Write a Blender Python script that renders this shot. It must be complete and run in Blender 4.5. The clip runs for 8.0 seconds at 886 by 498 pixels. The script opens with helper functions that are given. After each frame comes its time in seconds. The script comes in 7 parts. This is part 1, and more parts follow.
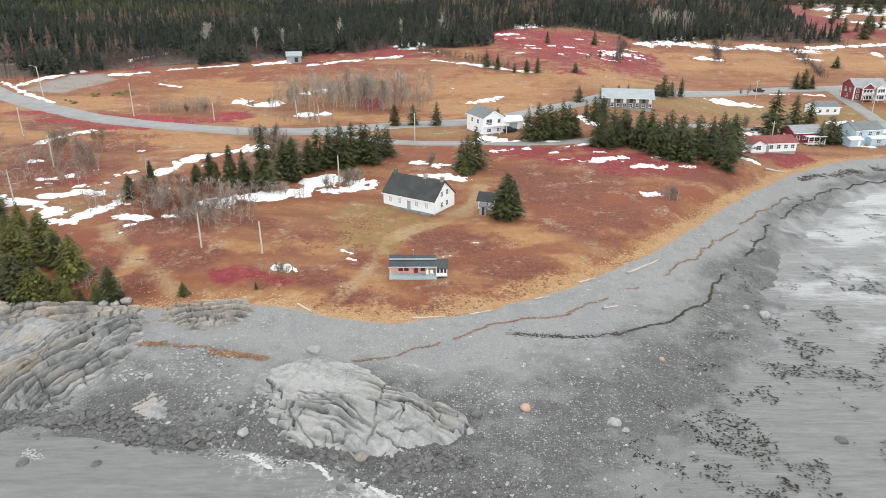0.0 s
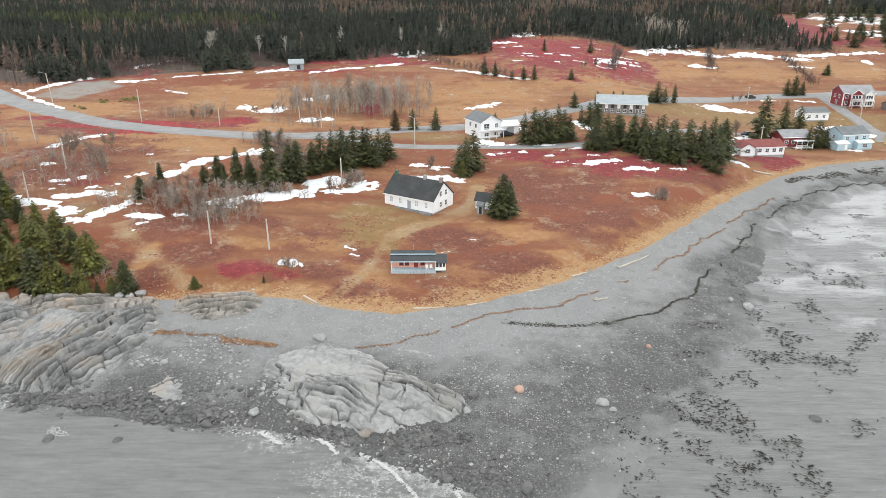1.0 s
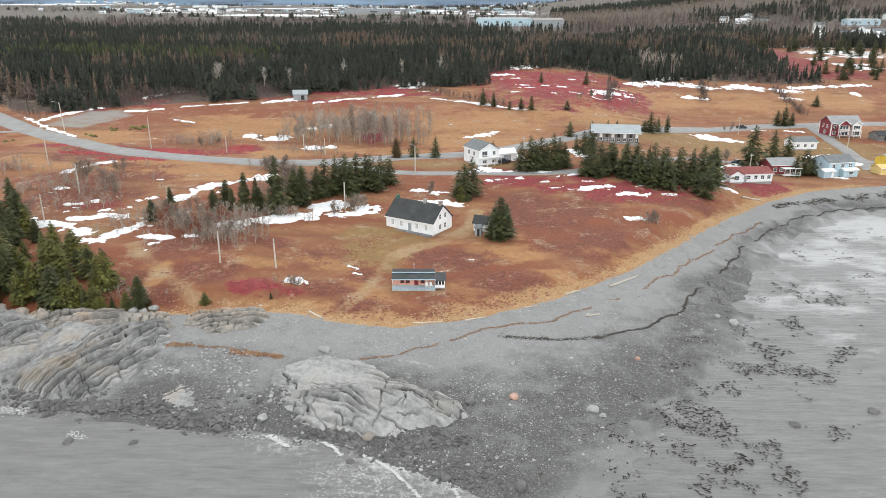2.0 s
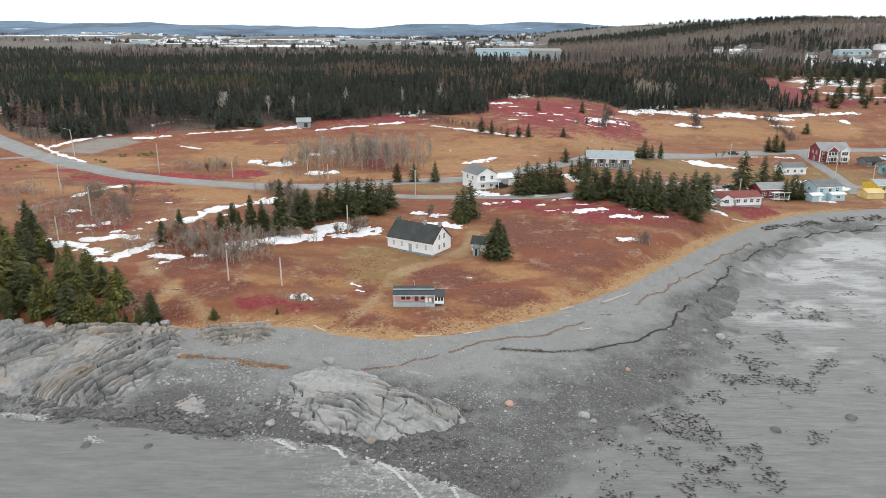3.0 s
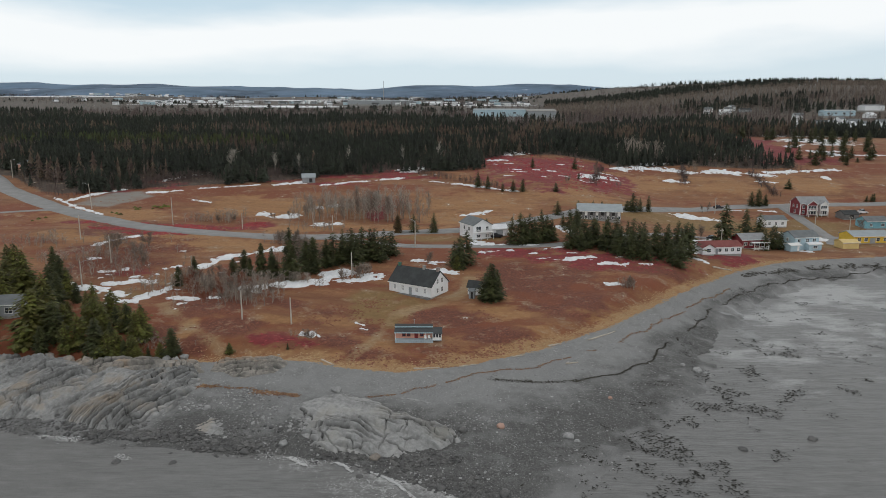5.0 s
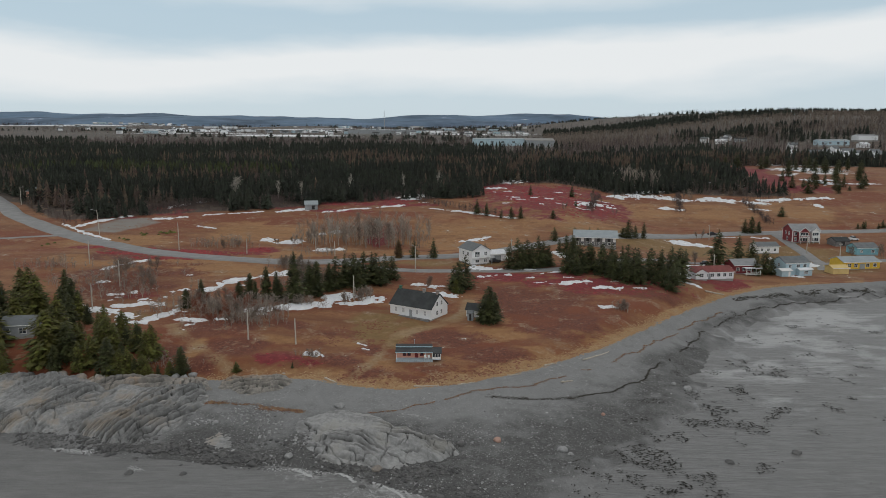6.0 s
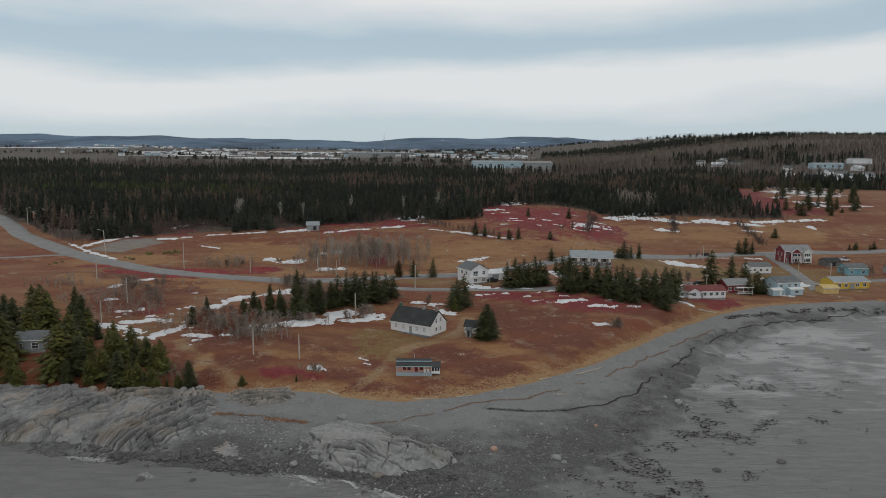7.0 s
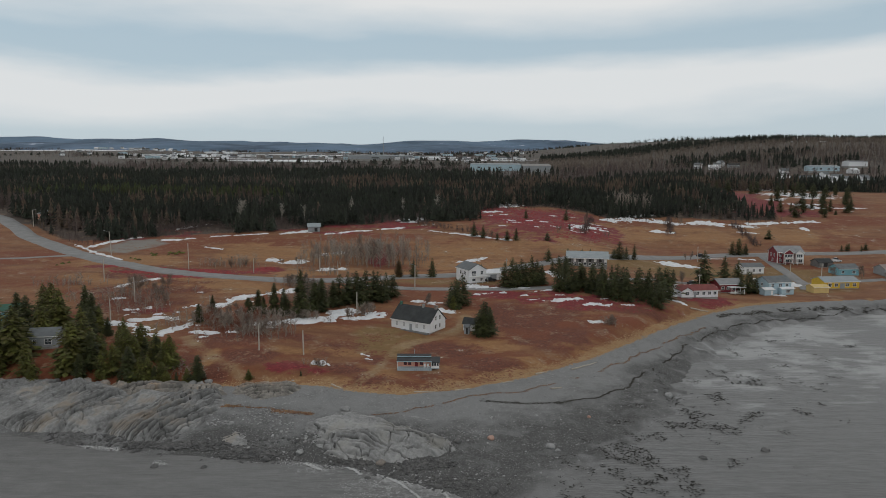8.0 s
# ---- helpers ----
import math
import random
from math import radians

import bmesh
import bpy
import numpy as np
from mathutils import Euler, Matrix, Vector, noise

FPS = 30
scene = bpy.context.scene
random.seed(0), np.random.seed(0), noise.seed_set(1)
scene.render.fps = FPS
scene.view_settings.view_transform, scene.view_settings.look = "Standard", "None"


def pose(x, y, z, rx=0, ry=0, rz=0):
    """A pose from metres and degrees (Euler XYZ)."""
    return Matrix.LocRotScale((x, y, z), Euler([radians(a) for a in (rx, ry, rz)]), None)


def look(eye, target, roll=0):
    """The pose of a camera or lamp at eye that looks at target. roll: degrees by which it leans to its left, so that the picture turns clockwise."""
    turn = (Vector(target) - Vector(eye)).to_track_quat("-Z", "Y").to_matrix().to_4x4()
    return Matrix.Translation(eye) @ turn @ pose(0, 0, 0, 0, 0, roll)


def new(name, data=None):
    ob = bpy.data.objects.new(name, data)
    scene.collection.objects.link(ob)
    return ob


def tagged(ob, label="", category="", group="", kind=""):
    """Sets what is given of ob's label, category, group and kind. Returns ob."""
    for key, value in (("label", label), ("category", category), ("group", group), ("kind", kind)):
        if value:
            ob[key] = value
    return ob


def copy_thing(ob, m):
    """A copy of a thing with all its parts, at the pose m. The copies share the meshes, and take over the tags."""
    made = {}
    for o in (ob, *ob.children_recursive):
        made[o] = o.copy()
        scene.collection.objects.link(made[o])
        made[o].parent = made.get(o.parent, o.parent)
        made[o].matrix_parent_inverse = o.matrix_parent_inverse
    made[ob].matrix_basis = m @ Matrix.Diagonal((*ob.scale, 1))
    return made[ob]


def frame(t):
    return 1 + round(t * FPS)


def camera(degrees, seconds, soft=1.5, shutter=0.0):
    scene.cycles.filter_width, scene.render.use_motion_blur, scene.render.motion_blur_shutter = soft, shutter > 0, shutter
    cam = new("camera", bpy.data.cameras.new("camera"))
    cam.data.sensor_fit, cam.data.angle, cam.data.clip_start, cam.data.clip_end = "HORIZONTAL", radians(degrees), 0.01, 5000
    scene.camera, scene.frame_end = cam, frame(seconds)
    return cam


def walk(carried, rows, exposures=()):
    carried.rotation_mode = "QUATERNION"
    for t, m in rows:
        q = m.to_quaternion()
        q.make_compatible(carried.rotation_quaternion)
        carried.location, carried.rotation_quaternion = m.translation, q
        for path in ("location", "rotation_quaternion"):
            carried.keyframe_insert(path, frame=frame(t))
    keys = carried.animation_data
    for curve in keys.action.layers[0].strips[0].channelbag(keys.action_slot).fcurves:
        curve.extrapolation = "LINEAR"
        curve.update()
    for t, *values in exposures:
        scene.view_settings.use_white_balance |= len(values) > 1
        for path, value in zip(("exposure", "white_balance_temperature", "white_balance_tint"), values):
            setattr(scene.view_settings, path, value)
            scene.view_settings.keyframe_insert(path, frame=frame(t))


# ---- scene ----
cam = camera(65.0, 8.0, 0.75)
PATH = [
    (0, (0.750, -1.284, 55.740), (0.711, 0.577, 55.008), 0.0),
    (0.5, (0.849, -4.606, 55.732), (0.811, -2.745, 55.001), 0.0),
    (1, (0.963, -7.939, 55.726), (0.926, -6.070, 55.017), 0.0),
    (1.5, (1.088, -11.281, 55.720), (1.051, -9.396, 55.052), 0.1),
    (3, (1.504, -21.323, 55.700), (1.467, -19.400, 55.150), 0.1),
    (3.5, (1.647, -24.665, 55.691), (1.610, -22.732, 55.179), 0.1),
    (4, (1.786, -27.999, 55.679), (1.750, -26.055, 55.208), 0.2),
    (4.5, (1.919, -31.322, 55.663), (1.884, -29.369, 55.233), 0.1),
    (6, (2.252, -41.190, 55.591), (2.217, -39.215, 55.281), 0.2),
    (6.5, (2.331, -44.435, 55.556), (2.298, -42.454, 55.285), 0.2),
    (7, (2.389, -47.652, 55.515), (2.356, -45.667, 55.268), 0.3),
    (7.5, (2.423, -50.839, 55.467), (2.392, -48.854, 55.229), 0.2),
    (8, (2.431, -53.991, 55.410), (2.401, -52.006, 55.171), 0.3),
]
EXPOSURES = [(0.0, -1.13), (1.5, -1.19), (3.0, -1.48), (4.0, -2.02), (4.5, -2.24), (6.0, -2.62), (7.0, -2.77), (8.0, -2.80)]
walk(cam, [(t, look(eye, target, roll)) for t, eye, target, roll in PATH], EXPOSURES)

# ---- sky and sun: a bright overcast with thin blue gaps ----
world = bpy.data.worlds.new("world")
scene.world = world
world.use_nodes = True
wn, wl = world.node_tree.nodes, world.node_tree.links
wn.clear()
w_out = wn.new("ShaderNodeOutputWorld")
w_bg = wn.new("ShaderNodeBackground")
w_sky = wn.new("ShaderNodeTexSky")
w_sky.sky_type = "NISHITA"
w_sky.sun_disc = False
w_sky.sun_elevation = radians(38)
w_sky.sun_rotation = radians(150)
w_tc = wn.new("ShaderNodeTexCoord")
w_sep = wn.new("ShaderNodeSeparateXYZ")
w_map = wn.new("ShaderNodeMapping")
w_map.inputs["Scale"].default_value = (1.3, 1.3, 6.0)
w_map.inputs["Location"].default_value = (0.3, 0.1, 0.35)
w_noise = wn.new("ShaderNodeTexNoise")
w_noise.inputs["Scale"].default_value = 1.3
w_noise.inputs["Detail"].default_value = 8.0
w_noise.inputs["Roughness"].default_value = 0.52
w_warp = wn.new("ShaderNodeMath")
w_warp.operation = "MULTIPLY_ADD"
w_warp.inputs[1].default_value = 0.13
w_ramp = wn.new("ShaderNodeValToRGB")
# cloud cover by height over the horizon: thin at the skyline, a white bank, a blue gap, then closed overcast
while len(w_ramp.color_ramp.elements) < 7:
    w_ramp.color_ramp.elements.new(0.5)
for el, (at, cover) in zip(w_ramp.color_ramp.elements, ((0.0, 0.36), (0.125, 0.42), (0.158, 0.92), (0.184, 0.92), (0.212, 0.28), (0.232, 0.26), (0.28, 1.0))):
    el.position, el.color = at, (cover, cover, cover, 1)
w_mix = wn.new("ShaderNodeMix")
w_mix.data_type = "RGBA"
# cloud brightness lowered overhead, out of view, to dim the ground light
w_zenith_dim = wn.new("ShaderNodeValToRGB")
w_zenith_dim.color_ramp.elements[0].position, w_zenith_dim.color_ramp.elements[0].color = 0.25, (1, 1, 1, 1)
w_zenith_dim.color_ramp.elements[1].position, w_zenith_dim.color_ramp.elements[1].color = 0.85, (0.51, 0.52, 0.535, 1)
w_cloud = wn.new("ShaderNodeMix")
w_cloud.data_type, w_cloud.blend_type = "RGBA", "MULTIPLY"
w_cloud.inputs["Factor"].default_value = 1.0
w_cloud.inputs["A"].default_value = (11.2, 11.4, 11.45, 1)
w_tint = wn.new("ShaderNodeMix")
w_tint.data_type = "RGBA"
w_tint.inputs["Factor"].default_value = 0.8
w_tint.inputs["B"].default_value = (4.9, 7.3, 8.9, 1)
wl.new(w_tc.outputs["Generated"], w_map.inputs["Vector"])
wl.new(w_tc.outputs["Generated"], w_sep.inputs["Vector"])
wl.new(w_map.outputs["Vector"], w_noise.inputs["Vector"])
wl.new(w_noise.outputs["Fac"], w_warp.inputs[0])
wl.new(w_sep.outputs["Z"], w_warp.inputs[2])
wl.new(w_warp.outputs["Value"], w_ramp.inputs["Fac"])
wl.new(w_sep.outputs["Z"], w_zenith_dim.inputs["Fac"])
wl.new(w_zenith_dim.outputs["Color"], w_cloud.inputs["B"])
wl.new(w_cloud.outputs["Result"], w_mix.inputs["B"])
wl.new(w_ramp.outputs["Color"], w_mix.inputs["Factor"])
wl.new(w_sky.outputs["Color"], w_tint.inputs["A"])
wl.new(w_tint.outputs["Result"], w_mix.inputs["A"])
wl.new(w_mix.outputs["Result"], w_bg.inputs["Color"])
w_bg.inputs["Strength"].default_value = 0.46
wl.new(w_bg.outputs["Background"], w_out.inputs["Surface"])

sun_data = bpy.data.lights.new("sun", "SUN")
sun_data.energy = 1.3
sun_data.angle = radians(12)
sun_data.color = (1.0, 0.96, 0.9)
sun = new("sun", sun_data)
sun.matrix_world = look((60, -80, 200), (0, 100, 0))


# ---- materials ----
def nodes_of(name):
    m = bpy.data.materials.new(name)
    m.use_nodes = True
    nt = m.node_tree
    return m, nt.nodes, nt.links, nt.nodes["Principled BSDF"]


def add_noise(nn, ll, vec, scale, detail=4.0, rough=0.55):
    n = nn.new("ShaderNodeTexNoise")
    n.inputs["Scale"].default_value = scale
    n.inputs["Detail"].default_value = detail
    n.inputs["Roughness"].default_value = rough
    if vec is not None:
        ll.new(vec, n.inputs["Vector"])
    return n.outputs["Fac"]


def add_ramp(nn, ll, fac, lo, hi, a=(0, 0, 0), b=(1, 1, 1)):
    r = nn.new("ShaderNodeValToRGB")
    r.color_ramp.elements[0].position, r.color_ramp.elements[1].position = lo, hi
    r.color_ramp.elements[0].color, r.color_ramp.elements[1].color = (*a, 1), (*b, 1)
    ll.new(fac, r.inputs["Fac"])
    return r.outputs["Color"]


def add_mix(nn, ll, fac, a, b, blend="MIX"):
    m = nn.new("ShaderNodeMix")
    m.data_type, m.blend_type = "RGBA", blend
    for value, socket in ((fac, "Factor"), (a, "A"), (b, "B")):
        if isinstance(value, (int, float)):
            m.inputs[socket].default_value = value
        elif isinstance(value, tuple):
            m.inputs[socket].default_value = (*value, 1)
        else:
            ll.new(value, m.inputs[socket])
    return m.outputs["Result"]


def add_math(nn, ll, op, a, b=0.0):
    m = nn.new("ShaderNodeMath")
    m.operation = op
    for value, k in ((a, 0), (b, 1)):
        if isinstance(value, (int, float)):
            m.inputs[k].default_value = value
        else:
            ll.new(value, m.inputs[k])
    return m.outputs["Value"]


def add_bump(nn, ll, bsdf, fac, strength, distance):
    b = nn.new("ShaderNodeBump")
    b.inputs["Strength"].default_value, b.inputs["Distance"].default_value = strength, distance
    ll.new(fac, b.inputs["Height"])
    ll.new(b.outputs["Normal"], bsdf.inputs["Normal"])


def surface(name, light, dark, rough=0.85, grain=6.0, blotch=0.35, bump=0.3, depth=0.03, vary=None, metal=0.0, ior=1.45):
    """A two-scale surface: blotches and grain between two colours; vary: 'island' or 'object' shifts the tone from piece to piece."""
    m, nn, ll, bsdf = nodes_of(name)
    geo = nn.new("ShaderNodeNewGeometry")
    pos = geo.outputs["Position"]
    big = add_noise(nn, ll, pos, blotch, 3)
    fine = add_noise(nn, ll, pos, grain, 6, 0.65)
    k = add_math(nn, ll, "ADD", add_math(nn, ll, "MULTIPLY", big, 0.55), add_math(nn, ll, "MULTIPLY", fine, 0.45))
    col = add_ramp(nn, ll, k, 0.36, 0.64, dark, light)
    if vary:
        if vary == "island":
            rnd = geo.outputs["Random Per Island"]
        else:
            rnd = nn.new("ShaderNodeObjectInfo").outputs["Random"]
        hsv = nn.new("ShaderNodeHueSaturation")
        ll.new(add_math(nn, ll, "ADD", add_math(nn, ll, "MULTIPLY", rnd, 0.7), 0.65), hsv.inputs["Value"])
        ll.new(add_math(nn, ll, "ADD", add_math(nn, ll, "MULTIPLY", rnd, 0.05), 0.475), hsv.inputs["Hue"])
        ll.new(col, hsv.inputs["Color"])
        col = hsv.outputs["Color"]
    ll.new(col, bsdf.inputs["Base Color"])
    bsdf.inputs["Roughness"].default_value = rough
    bsdf.inputs["Metallic"].default_value = metal
    bsdf.inputs["IOR"].default_value = ior
    if bump:
        add_bump(nn, ll, bsdf, fine, bump, depth)
    return m


M_needle = surface("spruce_needles", (0.086, 0.090, 0.028), (0.026, 0.030, 0.012), 0.8, 2.5, 0.4, 0, vary="island")
M_olive = surface("cedar_foliage", (0.140, 0.132, 0.026), (0.050, 0.052, 0.014), 0.8, 2.5, 0.4, 0, vary="island")
M_brownfir = surface("dying_needles", (0.15, 0.09, 0.035), (0.06, 0.04, 0.018), 0.8, 2.5, 0.4, 0, vary="island")
M_forest = surface("forest_needles", (0.033, 0.038, 0.024), (0.012, 0.015, 0.011), 0.85, 0.4, 0.03, 0, vary="island")
M_pine = surface("pine_needles", (0.060, 0.068, 0.022), (0.026, 0.032, 0.012), 0.85, 0.4, 0.03, 0, vary="island")
M_larch = surface("larch_twigs", (0.13, 0.088, 0.062), (0.065, 0.047, 0.036), 0.85, 0.4, 0.03, 0, vary="island")
M_twig = surface("bare_twigs", (0.25, 0.20, 0.165), (0.14, 0.11, 0.09), 0.9, 1.5, 0.06, 0, vary="island")
M_redtwig = surface("red_twigs", (0.38, 0.066, 0.070), (0.25, 0.044, 0.048), 0.9, 1.5, 0.2, 0)
M_browntwig = surface("brown_shrub_twigs", (0.27, 0.106, 0.064), (0.17, 0.067, 0.042), 0.9, 1.5, 0.2, 0)
M_straw = surface("dry_beach_grass", (0.47, 0.325, 0.18), (0.34, 0.22, 0.115), 0.9, 3.0, 0.4, 0)
M_tanblade = surface("dry_field_grass", (0.33, 0.18, 0.085), (0.23, 0.115, 0.055), 0.9, 3.0, 0.4, 0)
M_fronds = surface("wet_seaweed_fronds", (0.038, 0.034, 0.027), (0.015, 0.014, 0.011), 0.85, 5, 0.6, 0, vary="island")
M_bark = surface("bark", (0.16, 0.13, 0.10), (0.07, 0.055, 0.045), 0.95, 8, 1.0, 0.6, 0.02)
M_birch = surface("pale_birch_bark", (0.50, 0.46, 0.40), (0.25, 0.22, 0.19), 0.9, 6, 1.0, 0.3, 0.02)
M_pole = surface("weathered_pole", (0.55, 0.51, 0.45), (0.38, 0.35, 0.30), 0.9, 9, 1.5, 0.3, 0.01)
M_metal = surface("galvanised_metal", (0.48, 0.49, 0.50), (0.36, 0.37, 0.38), 0.45, 9, 1.5, 0, metal=0.8)
M_snow = surface("old_snow", (0.86, 0.87, 0.88), (0.66, 0.67, 0.69), 0.75, 2.2, 0.5, 0.5, 0.12)
M_road = surface("worn_asphalt", (0.31, 0.305, 0.298), (0.22, 0.217, 0.213), 0.9, 5, 0.25, 0.2, 0.01)
M_rock = surface("grey_ledge_rock", (0.40, 0.40, 0.39), (0.19, 0.19, 0.19), 0.85, 2.6, 0.30, 0.9, 0.16)
M_rocklow = surface("tan_stained_rock", (0.40, 0.34, 0.28), (0.18, 0.165, 0.15), 0.9, 2.2, 0.35, 0.9, 0.16)
M_darkstone = surface("dark_wet_stone", (0.14, 0.135, 0.13), (0.06, 0.06, 0.06), 0.6, 4, 0.6, 0.4, 0.04, vary="island")
M_stone = surface("beach_stone", (0.36, 0.355, 0.35), (0.20, 0.20, 0.196), 0.85, 4, 0.6, 0.3, 0.03, vary="island")
M_pinkstone = surface("pink_granite", (0.52, 0.34, 0.27), (0.36, 0.22, 0.17), 0.85, 6, 0.9, 0.3, 0.03)
M_weed = surface("black_seaweed", (0.06, 0.053, 0.04), (0.028, 0.025, 0.02), 0.7, 5, 0.6, 0.5, 0.04, vary="island")
M_wrack = surface("rust_brown_wrack", (0.29, 0.165, 0.098), (0.16, 0.092, 0.056), 0.9, 4, 0.6, 0.5, 0.04, vary="island")
M_drift = surface("bleached_driftwood", (0.58, 0.52, 0.44), (0.38, 0.33, 0.27), 0.9, 6, 0.8, 0.3, 0.02)
M_white = surface("white_clapboard", (0.84, 0.85, 0.86), (0.73, 0.74, 0.75), 0.6, 7, 0.5, 0.15, 0.01)
M_trim = surface("white_trim", (0.84, 0.84, 0.82), (0.76, 0.76, 0.74), 0.5, 8, 0.8, 0)
M_shingle = surface("dark_shingles", (0.062, 0.066, 0.066), (0.034, 0.037, 0.038), 0.9, 5, 0.5, 0.4, 0.02)
M_greyroof = surface("grey_shingles", (0.20, 0.215, 0.22), (0.13, 0.14, 0.145), 0.9, 5, 0.5, 0.4, 0.02)
M_paleroof = surface("light_grey_shingles", (0.34, 0.345, 0.35), (0.25, 0.255, 0.26), 0.9, 5, 0.5, 0.3, 0.02)
M_tinroof = surface("pale_metal_roof", (0.36, 0.40, 0.42), (0.28, 0.315, 0.33), 0.6, 3, 0.4, 0)
M_redroof = surface("red_shingles", (0.27, 0.085, 0.075), (0.17, 0.055, 0.05), 0.9, 5, 0.5, 0.4, 0.02)
M_redwall = surface("red_clapboard", (0.23, 0.036, 0.045), (0.15, 0.024, 0.030), 0.7, 6, 0.5, 0.2, 0.01)
M_bluewall = surface("pale_blue_clapboard", (0.46, 0.60, 0.66), (0.36, 0.48, 0.54), 0.7, 6, 0.5, 0.2, 0.01)
M_yellow = surface("yellow_clapboard", (0.74, 0.50, 0.06), (0.58, 0.37, 0.04), 0.7, 6, 0.5, 0.2, 0.01)
M_cream = surface("cream_clapboard", (0.72, 0.55, 0.24), (0.60, 0.44, 0.18), 0.7, 6, 0.5, 0.2, 0.01)
M_turq = surface("turquoise_clapboard", (0.22, 0.48, 0.56), (0.16, 0.37, 0.44), 0.7, 6, 0.5, 0.2, 0.01)
M_greywall = surface("grey_clapboard", (0.34, 0.36, 0.37), (0.25, 0.27, 0.28), 0.7, 6, 0.5, 0.2, 0.01)
M_orange = surface("salmon_clapboard", (0.74, 0.40, 0.30), (0.60, 0.31, 0.23), 0.7, 6, 0.5, 0.2, 0.01)
M_redpaint = surface("dark_red_paint", (0.26, 0.03, 0.03), (0.17, 0.02, 0.02), 0.6, 6, 0.8, 0)
M_skirt = surface("blue_grey_boards", (0.42, 0.50, 0.54), (0.31, 0.38, 0.42), 0.8, 6, 0.8, 0.2, 0.01)
M_concrete = surface("old_concrete", (0.36, 0.35, 0.33), (0.24, 0.235, 0.22), 0.9, 5, 0.7, 0.3, 0.02)
M_brick = surface("chimney_brick", (0.36, 0.30, 0.27), (0.24, 0.20, 0.18), 0.9, 8, 1.2, 0.3, 0.02)
M_copper = surface("green_metal", (0.06, 0.17, 0.12), (0.035, 0.10, 0.07), 0.6, 8, 1.2, 0)
M_darkroof = surface("dark_grey_roofing", (0.072, 0.078, 0.080), (0.046, 0.050, 0.052), 0.85, 5, 0.5, 0.3, 0.02)
M_woods = surface("grey_woods_twigs", (0.150, 0.112, 0.100), (0.080, 0.060, 0.055), 0.9, 1.5, 0.06, 0, vary="island")
M_haze = surface("pale_bare_stems", (0.37, 0.31, 0.26), (0.24, 0.195, 0.165), 0.9, 1.5, 0.06, 0, vary="island")
M_shed = surface("weathered_boards", (0.24, 0.24, 0.235), (0.13, 0.13, 0.128), 0.9, 5, 0.6, 0.3, 0.02)
M_black = surface("black_paint", (0.03, 0.03, 0.03), (0.018, 0.018, 0.018), 0.5, 5, 0.6, 0)
M_car = surface("dark_car_paint", (0.05, 0.05, 0.055), (0.03, 0.03, 0.034), 0.25, 5, 0.6, 0)
M_carwhite = surface("white_car_paint", (0.75, 0.76, 0.77), (0.66, 0.67, 0.68), 0.3, 5, 0.6, 0)


def glass_material():
    m, nn, ll, bsdf = nodes_of("window_glass")
    bsdf.inputs["Base Color"].default_value = (0.05, 0.06, 0.07, 1)
    bsdf.inputs["Roughness"].default_value = 0.12
    return m


M_glass = glass_material()
# pale colour standing in for sky reflected in the farmhouse panes
M_skypane = surface("pale_sky_pane", (0.46, 0.47, 0.48), (0.36, 0.37, 0.38), 0.3, 6, 0.8, 0)


